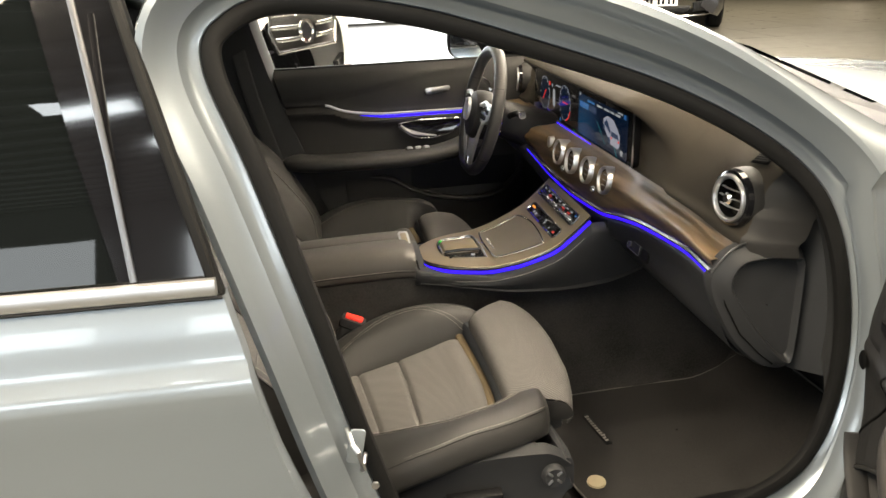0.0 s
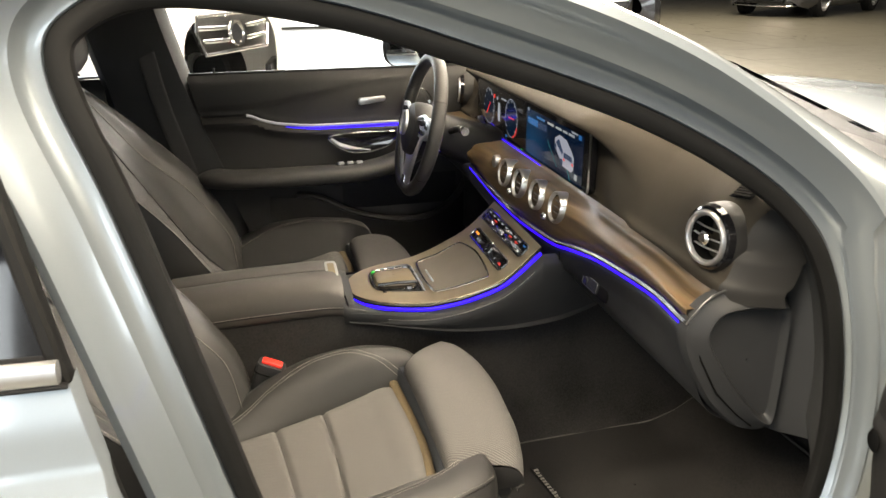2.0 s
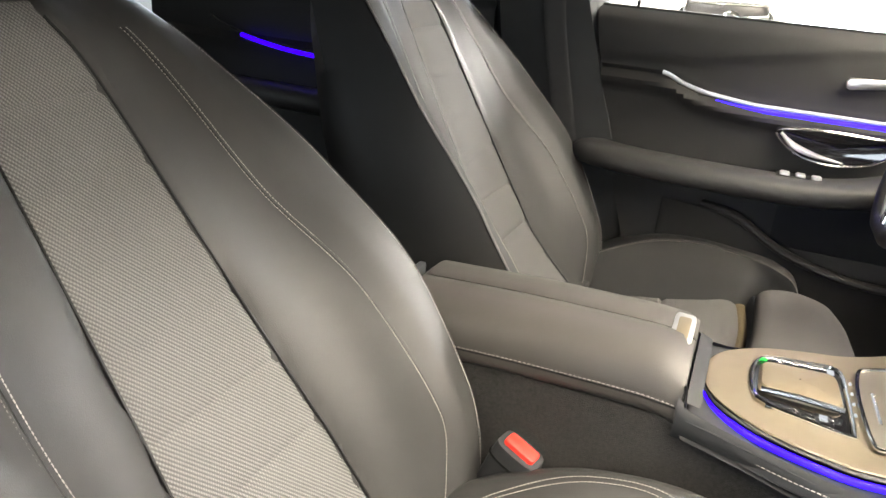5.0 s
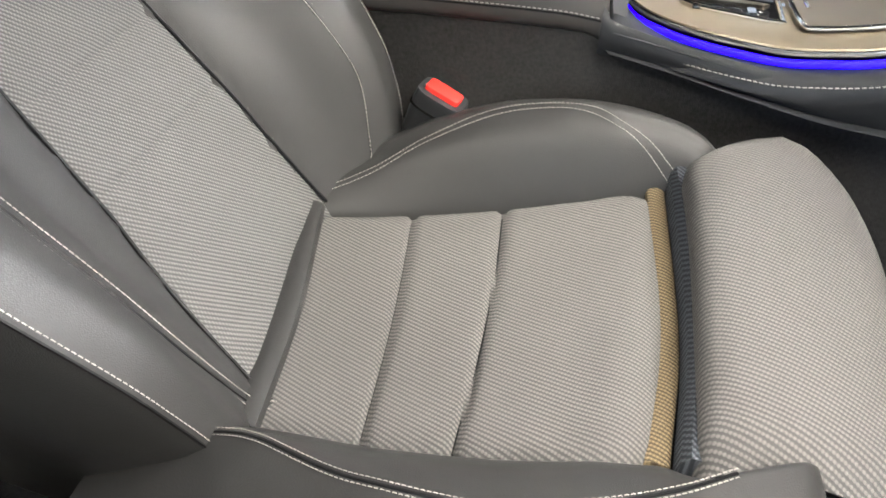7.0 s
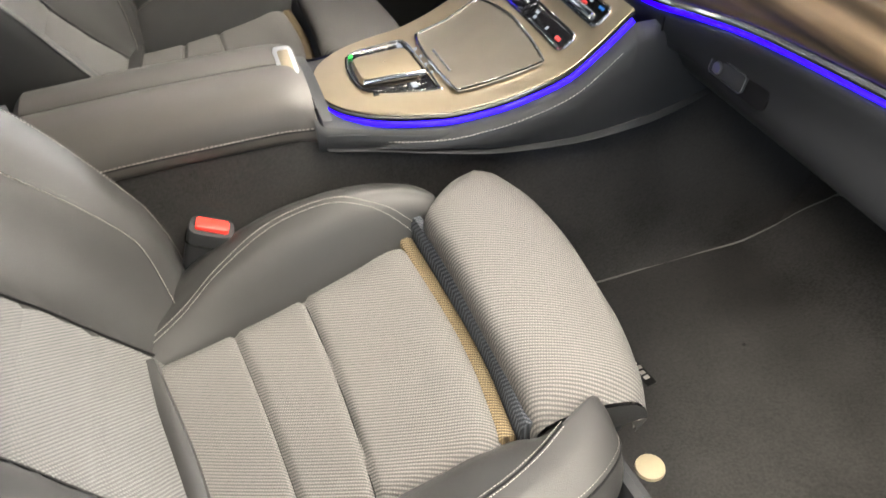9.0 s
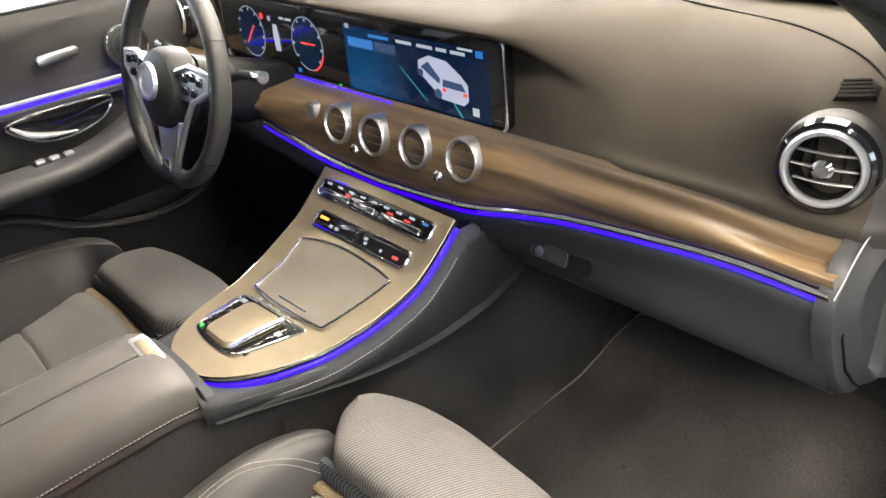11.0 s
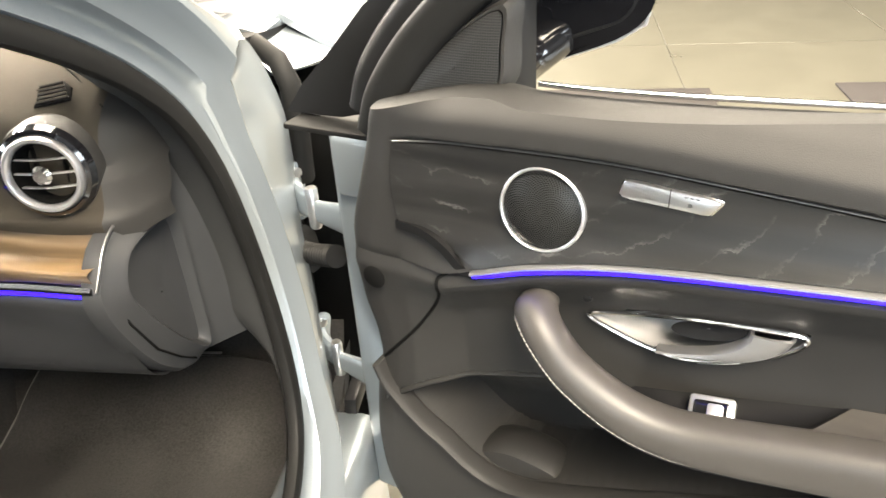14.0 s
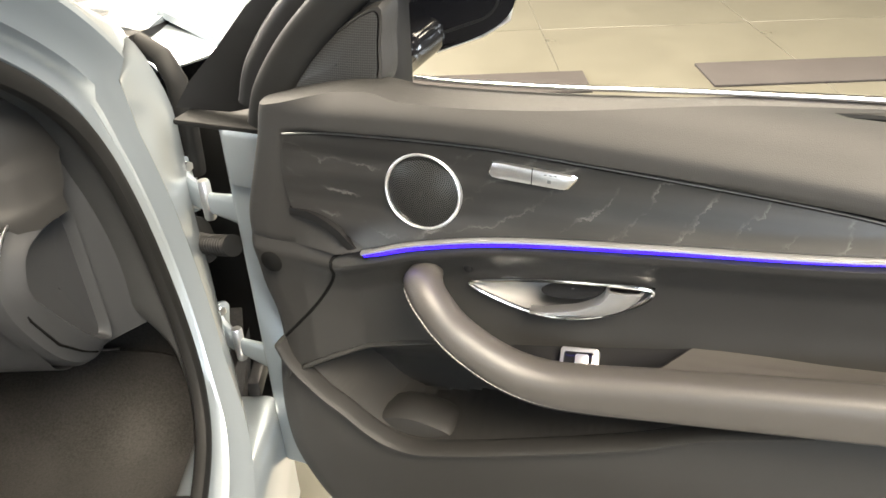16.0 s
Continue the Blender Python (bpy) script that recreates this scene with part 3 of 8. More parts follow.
part("far_a_pillar", sweep(spline([(0.80, 0.735, 1.0), (0.62, 0.715, 1.09), (0.42, 0.69, 1.18), (0.22, 0.665, 1.265)], 14), superellipse(0.05, 0.03, 3, 16), up=(0, 1, 0)), GREY_LINER, body, "dark far windscreen pillar")
bp = part("far_b_pillar", grid([[V(x0, 0.70 - d, z), V(x0 + 0.02, 0.672 - d, z), V((x0 + x1) / 2, 0.662 - d, z), V(x1 - 0.02, 0.672 - d, z), V(x1, 0.70 - d, z), V(x1, 0.78 - d, z), V(x0, 0.78 - d, z)] for x0, x1, z, d in ((-0.33, 0.04, 0.40, 0.0), (-0.36, -0.05, 0.60, 0.0), (-0.40, -0.14, 0.85, 0.0), (-0.43, -0.195, 1.02, 0.0), (-0.455, -0.225, 1.15, 0.03), (-0.48, -0.26, 1.33, 0.08))], close_v=True, caps=True), GREY_LINER, body, "dark far door pillar")
part("belt_guide", block(-0.34, -0.27, 0.655, 0.70, 1.10, 1.20, 0.01), DARK, bp)
part("far_rail", sweep([V(-1.6, 0.68, 1.30), V(-0.5, 0.68, 1.325), V(0.0, 0.68, 1.30), V(0.24, 0.665, 1.26)], superellipse(0.04, 0.03, 3, 14)), GREY_LINER, body)
part("far_rear_post", sweep([V(-1.05, 0.735, 1.02), V(-1.10, 0.69, 1.3)], superellipse(0.02, 0.02, 3, 10), up=(0, 1, 0)), DARK, body)
belt = thing("seat_belt", (-0.25, 0.66, 0.4), "black driver's seat belt hanging from the far pillar", "seat belt")
part("webbing", sweep(spline([(-0.30, 0.652, 1.13), (-0.27, 0.648, 0.95), (-0.22, 0.65, 0.75), (-0.17, 0.655, 0.55)], 20), superellipse(0.023, 0.0015, 4, 10), up=(0, 1, 0)), WEBBING, belt)
part("tongue", block(-0.225, -0.195, 0.640, 0.652, 0.68, 0.73, 0.004), DARK, belt)

# windscreen, cowl, bonnet, wing
glass_ob = part("windscreen", grid([[V(0.97 - 0.05 * abs(k) ** 2, CY + 0.68 * k, 1.055), V(0.62 - 0.03 * k * k, CY + 0.66 * k, 1.20), V(0.28, CY + 0.63 * k, 1.30)] for k in (-1, -0.6, -0.2, 0.2, 0.6, 1)]), WINDOW, body, "clear windscreen", thick=0.005)
glass_ob.visible_shadow = False


def bonnet_z(x, y):
    return 1.024 - 0.085 * (max(0, x - 1.0) / 1.0) ** 1.8 - 0.036 * abs((y - CY) / 0.76) ** 3 + 0.008 * math.exp(-((abs(y - CY) - 0.45) / 0.06) ** 2)


part("bonnet", grid([[V(x, y, bonnet_z(x, y)) for x in [0.955 + 0.155 * (1 - ((y - CY) / 0.74) ** 2) + (1.185 - 0.15 * ((y - CY) / 0.74) ** 2 - 0.155 * (1 - ((y - CY) / 0.74) ** 2)) * i / 24 for i in range(25)]] for y in [-0.80 + 1.48 * j / 30 for j in range(31)]]), PAINT, body, "silver bonnet with soft creases", thick=0.01)
part("cowl", grid([[V(0.80 + 0.042 * j, y, 1.015 - 0.006 * j) for j in (0, 4, 8, 10)] for y in [-0.80 + 1.48 * k / 10 for k in range(11)]]), DARK, body, "black cowl below the windscreen", thick=0.01)
part("wiper", tube([V(0.965, -0.66, 0.998), V(0.995, -0.4, 1.006), V(1.03, 0.0, 1.012)], 0.006, 8), DARK, body, "black wiper arm")
rows = []
for i in range(16):
    z = 0.28 + 0.72 * i / 15
    rows.append([V(1.04 + 0.95 * j / 12, lerp([(0.28, -0.90), (0.55, -0.955), (0.86, -0.955), (0.93, -0.91), (0.97, -0.84), (1.0, -0.795)], z), z - 0.10 * (j / 12) ** 1.8 * (z - 0.28) / 0.72) for j in range(13)])
part("wing", grid(rows), PAINT, body, "silver front wing", thick=0.01)
part("corner_seal", sweep([V(0.925, -0.80, 0.985), V(0.905, -0.835, 0.97), V(0.895, -0.85, 0.94), V(0.90, -0.85, 0.88), V(0.905, -0.845, 0.80)], superellipse(0.016, 0.014, 2.5, 12), up=(0, 1, 0)), RUBBER, body, "black rubber corner seal")

# ---- rear door on the near side ----
def skin_y(z):
    return lerp([(0.3, -0.955), (0.6, -0.982), (0.80, -0.990), (0.868, -0.994), (0.884, -0.994), (0.896, -0.982), (0.95, -0.968), (0.985, -0.955)], z)


rear = thing("rear_door", (-0.6, -0.95, 0.3), "closed silver rear door with dark tinted window", "car door")
rows = []
for i in range(60):
    z = 0.3 + 0.682 * i / 59
    xr = lerp([(0.3, -0.02), (0.55, -0.08), (0.77, -0.145), (0.90, -0.17), (1.0, -0.194)], z)
    row = [V(xr - 1.25 * j / 16, skin_y(z), z + 0.012 * (j / 16)) for j in range(17)]
    rows.append([row[0] + V(0.001, 0.03, 0), row[0] + V(0.002, 0.005, 0)] + row)
part("panel", grid(rows), PAINT, rear, "silver door skin with body crease")
part("belt_moulding", sweep([V(-0.196, -0.955, 0.994), V(-0.7, -0.955, 1.0), V(-1.4, -0.955, 1.01)], superellipse(0.008, 0.011, 3, 12)), SATINALU, rear, "satin belt moulding")
part("belt_line", sweep([V(-0.19, -0.958, 0.982), V(-0.7, -0.958, 0.988), V(-1.4, -0.958, 0.998)], superellipse(0.004, 0.003, 2, 8)), DARK, rear)


def rear_glass(z):
    return lerp([(0.99, -0.938), (1.15, -0.89), (1.36, -0.79)], z)


part("window_pane", grid([[V(lerp([(1.0, -0.235), (1.36, -0.34)], z) - 1.0 * j / 6, rear_glass(z), z) for j in range(7)] for z in (1.0, 1.08, 1.16, 1.25, 1.36)]), TINTED, rear, "dark tinted side window", thick=0.004)
part("frame_strip", grid([[V(lerp([(1.0, -0.205), (1.36, -0.285)], z) - 0.05 * j, rear_glass(z) - 0.004, z) for j in (0, 1, 2)] for z in (0.99, 1.08, 1.16, 1.25, 1.36)]), GLOSS, rear, "gloss black window frame", thick=0.004)
part("division_bar", sweep([V(-0.290, -0.940, 1.003), V(-0.300, -0.905, 1.14), V(-0.320, -0.855, 1.33)], superellipse(0.0042, 0.0035, 2.5, 10), up=(0, 1, 0)), HANDLE, rear, "slim satin division bar")
part("edge_gap", sweep([V(-0.112, -0.95, 0.62), V(-0.153, -0.96, 0.77), V(-0.177, -0.952, 0.89), V(-0.203, -0.93, 1.0), V(-0.258, -0.865, 1.24), V(-0.292, -0.80, 1.37)], superellipse(0.008, 0.012, 3, 10), up=(0, 1, 0)), RUBBER, rear)
part("backing", block(-1.4, -0.30, -0.92, -0.84, 0.3, 0.98, 0.01), DARK, rear)

# ---- carpets and mat ----
mat_th = thing("floor_mat", (0.7, -0.42, 0.28), "black velour floor mat with sewn edge and label", "floor mat")


def mat_z(x):
    return lerp([(0.38, 0.298), (0.80, 0.302), (0.87, 0.325), (0.91, 0.362), (0.96, 0.45)], x)


outline = spline([(0.395, -0.40, 0), (0.385, -0.52, 0), (0.405, -0.63, 0), (0.45, -0.745, 0), (0.56, -0.795, 0), (0.72, -0.80, 0), (0.88, -0.795, 0), (0.945, -0.73, 0), (0.950, -0.50, 0), (0.942, -0.31, 0), (0.93, -0.272, 0), (0.89, -0.243, 0), (0.80, -0.232, 0), (0.60, -0.232, 0), (0.44, -0.255, 0)], 90, True)
part("mat_surface", grid([[V(0.68 + (p.x - 0.68) * k, -0.43 + (p.y + 0.43) * k, mat_z(0.68 + (p.x - 0.68) * k)) for p in outline] for k in (1, 0.95, 0.9, 0.85, 0.8, 0.75, 0.7, 0.6, 0.45, 0.3, 0.15, 0.01)], close_v=True), CARPET, mat_th, thick=0.006)
edge = [p for p in outline[45:] + outline[:45] if p.y > -0.64]
part("binding", tube([V(p.x, p.y, mat_z(p.x) + 0.005) for p in edge], 0.0024, 7), BINDING, mat_th, "dark sewn binding")
lab = part("label", moved(plate(rounded(0.125, 0.016, 0.002), 0.0015, None, 0.0004), Matrix.Translation((0.502, -0.388, 0.3065)) @ pose(0, 0, 0, 0, 0, -82)), DARK, mat_th)
for k in range(11):
    part("label_bar", moved(block(-0.052 + 0.0098 * k, -0.046 + 0.0098 * k, -0.004, 0.004 + 0.002 * (k in (0, 8)), 0.0012, 0.0024, 0), Matrix.Translation((0.502, -0.388, 0.3065)) @ pose(0, 0, 0, 0, 0, -82)), THREAD, lab)
part("fixing_stud", revolve([(0.020, 0), (0.019, 0.005), (0.012, 0.007), (0.0001, 0.0075)], Matrix.Translation((0.437, -0.567, 0.304)), 26), STUD, mat_th, "sand coloured fixing stud")
part("tunnel_carpet", grid([[V(x, -0.170 - 0.02 * (x > 0.3), 0.63), V(x, -0.186, 0.52), V(x, -0.20, 0.42), V(x, -0.218, 0.33), V(x, -0.238, 0.296), V(x, -0.27, 0.282)] for x in (0.22, 0.31, 0.4, 0.55, 0.7, 0.85, 1.0, 1.1)]), CARPET, body, "black carpet up the tunnel")
part("tunnel_carpet", grid([[V(x, 0.04, 0.60), V(x, 0.05, 0.45), V(x, 0.09, 0.30)] for x in (-0.1, 0.4, 0.8, 1.22)]), CARPET, body)
part("toe_board", grid([[V(0.80, y, 0.281), V(0.885, y, 0.302), V(0.935, y, 0.37), V(0.975, y, 0.46), V(1.03, y, 0.58), V(1.08, y, 0.70)] for y in (-0.84, -0.5, -0.2, 0.2, 0.70)]), CARPET, body)
part("side_carpet", grid([[V(x, -0.845, 0.45), V(x, -0.840, 0.40), V(x, -0.825, 0.32), V(x, -0.80, 0.282)] for x in (0.0, 0.4, 0.8, 1.2)]), CARPET, body)
# ---- dashboard ----
dash = thing("dashboard", (0.7, CY, 0.3), "black dashboard with dark wood trim, round vents and twin screen", "dashboard")
FACE = Matrix(((0, 0, -1, 0), (-1, 0, 0, 0), (0, 1, 0, 0), (0, 0, 0, 1)))  # x to the car's right, y up, z to the driver


def facing(x, y, z, tip=0.0, turn=0.0):
    return Matrix.Translation((x, y, z)) @ FACE @ pose(0, 0, 0, tip, turn, 0)


def strip_at(y):
    """The light line of the dashboard: x and z across the car."""
    return (lerp([(-0.735, 0.556), (-0.57, 0.578), (-0.40, 0.580), (-0.20, 0.562), (0.0, 0.545), (0.184, 0.522), (0.30, 0.50)], y),
            lerp([(-0.735, 0.843), (-0.65, 0.837), (-0.569, 0.829), (-0.403, 0.811), (-0.30, 0.795), (-0.207, 0.780), (-0.06, 0.776), (0.08, 0.790), (0.184, 0.814), (0.30, 0.85)], y))


def hood_mix(y):
    """How far the screen hood stands out: 0 on the passenger's side, 1 over the screens."""
    return lerp([(-0.46, 0.0), (-0.34, 0.55), (-0.27, 1.0), (0.50, 1.0), (0.56, 0.3), (0.60, 0.0)], y)


PLAIN = [(0.604, 0.872), (0.600, 0.893), (0.611, 0.905), (0.622, 0.93), (0.638, 0.965), (0.658, 0.998), (0.69, 1.028), (0.735, 1.047), (0.79, 1.053), (0.86, 1.05), (0.93, 1.04)]
HOOD = [(0.60, 0.872), (0.628, 0.893), (0.630, 0.95), (0.628, 1.018), (0.59, 1.023), (0.572, 1.030), (0.570, 1.040), (0.60, 1.052), (0.70, 1.064), (0.82, 1.062), (0.93, 1.045)]
ys = [-0.735 + 1.43 * i / 110 for i in range(111)]
rows = []
for y in ys:
    k = hood_mix(y)
    fall = 0.03 * max(0.0, (abs(y + 0.03) - 0.55) / 0.2) ** 2
    prof = spline([(a[0] * (1 - k) + b[0] * k, 0, a[1] * (1 - k) + b[1] * k) for a, b in zip(PLAIN, HOOD)], 40)
    swell = 0.034 * (math.exp(-((y + 0.689) / 0.075) ** 2) + math.exp(-((y - 0.69) / 0.075) ** 2))
    rows.append([V(p.x + 0.6 * fall * (p.z > 0.95) - swell * math.exp(-((p.z - 0.995) / 0.05) ** 2), y, p.z - fall * max(0, (p.z - 0.9) / 0.15)) for p in prof])
part("dash_end", grid([[p, p + V(0.010, -0.010, -0.002), p + V(0.032, -0.022, -0.005), p + V(0.085, -0.032, -0.01)] for p in rows[0]]), SOFT, dash)
part("upper_panel", grid(rows), HOODSKIN_LIT, dash, "soft black upper dash with screen hood")
seam_at = [(-0.735, 0.66), (-0.663, 0.705), (-0.54, 0.745), (-0.30, 0.775), (0.10, 0.79), (0.60, 0.76)]
line = []
for y, row in zip(ys, rows):
    x = lerp(seam_at, y)
    k = min(range(12, len(row) - 1), key=lambda j: abs(row[j].x - x) + (1 if row[j].z < 1.0 and y > -0.6 else 0))
    line.append(row[k] + V(0, 0, 0.0004))
line = [V(lerp(seam_at, p.y), p.y, p.z) for p in spline([line[0], *line[4:-4:6], line[-1]], 90)]
part("top_seam", tube(line, 0.0013, 5), VOID, dash, "seam along the top of the dash")
rows = []
for y in ys:
    fall = 0.03 * max(0.0, (abs(y + 0.03) - 0.55) / 0.2) ** 2
    rows.append([V(0.80, y, 1.0645 - fall), V(0.84, y, 1.067 - fall), V(0.90, y, 1.062 - fall), V(1.0, y, 1.045 - fall), V(1.06, y, 1.03 - fall)])
part("screen_wash_panel", grid(rows), DARK, dash, "dark panel below the windscreen")
rows = []
for y in ys:
    sx, sz = strip_at(y)
    dip = 0.012 * math.exp(-((y + 0.689) / 0.075) ** 2)
    k = min(1, max(0, (-0.24 - y) / 0.16))
    k = k * k * (3 - 2 * k)
    prof = spline([(sx + 0.003, 0, sz + 0.002), (sx - 0.004, 0, sz + 0.018), (sx + 0.001 + (0.45 * (0.585 - sx) - 0.005) * k, 0, 0.5 * sz + 0.5 * (0.89 - dip)), (sx + 0.008 + (0.582 - sx) * k, 0, 0.868 - dip), (sx + 0.022 + (0.571 - sx) * k, 0, 0.881 - dip), (0.598, 0, 0.886 - dip), (0.603, 0, 0.893 - dip)], 24)
    rows.append([V(p.x, y, p.z) for p in prof])
part("wood_trim", grid(rows), WOOD, dash, "dark open-pore ash trim")
rows = []
for y in ys:
    sx, sz = strip_at(y)
    prof = spline([(sx + 0.012, 0, sz - 0.006), (sx + 0.002, 0, sz - 0.012), (sx - 0.003, 0, sz - 0.022), (sx + 0.008, 0, sz - 0.06), (0.592, 0, 0.715), (0.615, 0, 0.682), (0.66, 0, 0.662), (0.80, 0, 0.635), (0.95, 0, 0.60)], 30)
    rows.append([V(p.x, y, p.z) for p in prof])
part("lower_panel", grid(rows), PLASTIC, dash, "grey-black lower dash with glovebox")
path = [V(strip_at(y)[0] - 0.0035, y, strip_at(y)[1]) for y in ys[:76]]
part("chrome_line", sweep(path, [(-0.003, -0.0035), (0.003, -0.0035), (0.0045, 0.001), (0, 0.0038), (-0.0045, 0.001)]), CHROME, dash)
part("light_line", sweep([p + V(0.001, 0, -0.008) for p in path], superellipse(0.0025, 0.0028, 2.5, 10)), BLUE, dash, "blue glowing light line")
part("glove_seam", tube([V(strip_at(-0.245)[0] - 0.003 + 0.03 * f * f, -0.245 + 0.01 * f, strip_at(-0.245)[1] - 0.018 - 0.1 * f) for f in [i / 10 for i in range(11)]], 0.0018, 6), DARK, dash)
gh = part("glovebox_handle", plate(rounded(0.105, 0.030, 0.008), 0.004, facing(0.590, -0.372, 0.739, -12), 0.002), DARK, dash, "recessed glovebox handle with lock")
part("lever", plate(rounded(0.062, 0.022, 0.004), 0.006, facing(0.588, -0.357, 0.740, -12), 0.002), PLASTIC, gh)
LEV = facing(0.588, -0.357, 0.740, -12)
part("lever_rim", tube([LEV @ V(x, y, 0.0062) for x, y in rounded(0.062, 0.022, 0.004)], 0.0007, 6, True), HANDLE, gh, "thin bright edge")
part("lock", revolve([(0.0075, 0), (0.0075, 0.003), (0.006, 0.004), (0.0001, 0.003)], facing(0.5825, -0.341, 0.740, -12), 18), HANDLE, gh)


def vent(place, r, bright, hub, tip=0.0, turn=0.0):
    m = facing(*place, tip, turn)
    ring = part("air_vent", revolve([(r * 0.79, 0.004), (r * 0.81, 0.0125), (r * 0.86, 0.0155), (r * 0.93, 0.0155), (r * 0.985, 0.012), (r * 1.01, -0.014)], m, 40, False), bright, dash, "round metal-ringed air vent")
    # the shade inside the vent is put into the bowl's black colour
    part("bowl", revolve([(r * 0.78, 0.009), (r * 0.75, -0.006), (r * 0.5, -0.024), (0.0001, -0.03)], m, 28, False), VOID, ring)
    for k in (-0.36, 0.0, 0.36):
        w = r * 0.77 * math.sqrt(1 - (k / 0.72) ** 2 * 0.9)
        part("slat", moved(sweep([V(-w + 2 * w * i / 8, k * r, 0.004 + 0.004 * math.cos(math.pi * (i / 8 - 0.5))) for i in range(9)], superellipse(0.0009, 0.0026, 2.5, 8), up=(0, 0, 1)), m), SATINALU if hub else HANDLE, ring)
    for k in (-0.35, 0.35):
        part("fin", moved(block(k * r - 0.0008, k * r + 0.0008, -r * 0.55, r * 0.55, -0.022, -0.006, 0), m), VOID, ring)
    if hub:
        part("knob", revolve([(0.0001, 0.018), (r * 0.17, 0.018), (r * 0.25, 0.014), (r * 0.20, 0.008), (r * 0.12, 0.002)], m, 20, False), CHROME, ring)
    return ring


for x, y, z in ((0.574, -0.215, 0.850), (0.565, -0.120, 0.850), (0.557, -0.030, 0.851), (0.552, 0.056, 0.854)):
    vent((x, y, z), 0.0335, ALU, False, -10)
for x, y, z in ((0.546, 0.014, 0.822), (0.562, -0.168, 0.818)):
    part("vent_knob", revolve([(0.0001, 0.012), (0.006, 0.011), (0.009, 0.007), (0.009, 0.002), (0.005, -0.006)], facing(x, y, z, 4), 18, False), CHROME, dash)
start = part("start_button", revolve([(0.0001, 0.008), (0.010, 0.008), (0.012, 0.006), (0.0145, 0.007), (0.016, -0.006)], facing(0.541, 0.118, 0.868, -6), 28, False), ALU, dash, "round metal start button")
# outer vents stand in round pods
for y, side in ((-0.689, 1), (0.69, -1)):
    m = facing(0.613, y, 0.950, -3, 8 * side)
    part("vent_pod", revolve([(0.041, 0.004), (0.0485, 0.004), (0.0505, -0.002), (0.051, -0.02), (0.052, -0.055), (0.053, -0.11), (0.054, -0.16)], m, 44, False), SOFT, dash)
    part("vent_collar", revolve([(0.040, 0.006), (0.042, 0.015), (0.046, 0.013), (0.049, 0.004)], m, 44, False), GLOSS, dash, "gloss black collar")
    vent((0.609, y, 0.950), 0.0412, SATINALU, True, -3, 8 * side)
# side demister
DM = Matrix.Translation((0.665, -0.688, 1.000)) @ FACE @ pose(0, 0, 0, -52, 12, 8) @ Matrix.Translation((0, 0, 0.0165)) @ Matrix.Diagonal((0.74, 0.74, 1, 1))
dem = part("demister", plate([(-0.026, -0.016), (0.026, -0.016), (0.028, 0.004), (0.016, 0.018), (-0.014, 0.018)], 0.0022, DM, 0.0008), VOID, dash, "small slotted side demister")
for k in range(5):
    part("slot", moved(block(-0.022 + 0.001 * k, 0.024 - 0.002 * k, -0.013 + 0.0065 * k, -0.010 + 0.0065 * k, 0.002, 0.0036, 0), DM), VOID, dem)
for k in range(4):
    part("rib", moved(block(-0.021, 0.023 - 0.002 * k, -0.0095 + 0.0065 * k, -0.0082 + 0.0065 * k, 0.0015, 0.0034, 0), DM), HOODSKIN_LIT, dem)

# end cover of the dashboard, beside the door opening
def cover_ring(points, y, n=64):
    return [V(p.x, y, p.y) for p in spline([(a, b, 0) for a, b in points], n, True)]


RIMC = [(0.553, 0.843), (0.550, 0.815), (0.566, 0.770), (0.604, 0.704), (0.652, 0.657), (0.690, 0.642), (0.712, 0.650), (0.718, 0.70), (0.716, 0.80), (0.712, 0.862), (0.68, 0.884), (0.62, 0.887), (0.578, 0.874)]
INNER = [(0.585, 0.838), (0.584, 0.815), (0.600, 0.786), (0.632, 0.738), (0.672, 0.688), (0.698, 0.664), (0.709, 0.668), (0.711, 0.71), (0.711, 0.79), (0.708, 0.848), (0.690, 0.858), (0.64, 0.862), (0.602, 0.858)]


def between_rings(k, y):
    return cover_ring([(a[0] + (b[0] - a[0]) * k, a[1] + (b[1] - a[1]) * k) for a, b in zip(RIMC, INNER)], y)


def shrunk(k, y):
    return cover_ring([(0.66 + (a - 0.66) * k, 0.77 + (b - 0.77) * k) for a, b in INNER], y)


cover = part("end_cover", grid([between_rings(0.0, -0.722), between_rings(0.0, -0.733), between_rings(0.12, -0.741), between_rings(0.45, -0.745), between_rings(0.75, -0.754), between_rings(0.95, -0.756), shrunk(0.96, -0.752), shrunk(0.91, -0.743), shrunk(0.6, -0.740), shrunk(0.02, -0.739)], close_v=True), PLASTIC, dash, "moulded grey end cover with sunk panel")
part("cover_groove", tube([V(0.566, -0.7445, 0.827), V(0.579, -0.7455, 0.783), V(0.611, -0.7455, 0.724), V(0.65, -0.7455, 0.682), V(0.680, -0.7455, 0.656)], 0.0016, 6), VOID, cover)
part("edge_strip", sweep(spline([(0.552, -0.739, 0.841), (0.564, -0.741, 0.858), (0.579, -0.742, 0.876), (0.599, -0.742, 0.887), (0.626, -0.741, 0.890)], 20), superellipse(0.0010, 0.0018, 2.5, 8)), HANDLE, dash)
part("kick_panel", grid([[V(a, -0.722, z), V(a + 0.008, -0.738, z), V(b + 0.003, -0.756, z), V(b + 0.025, -0.778, z), V(b + 0.04, -0.80, z)] for a, b, z in ((0.682, 0.712, 0.995), (0.706, 0.728, 0.95), (0.719, 0.738, 0.88), (0.720, 0.740, 0.80), (0.720, 0.742, 0.70), (0.718, 0.744, 0.645), (0.722, 0.744, 0.640))]), PLASTIC, dash, thick=0.006)
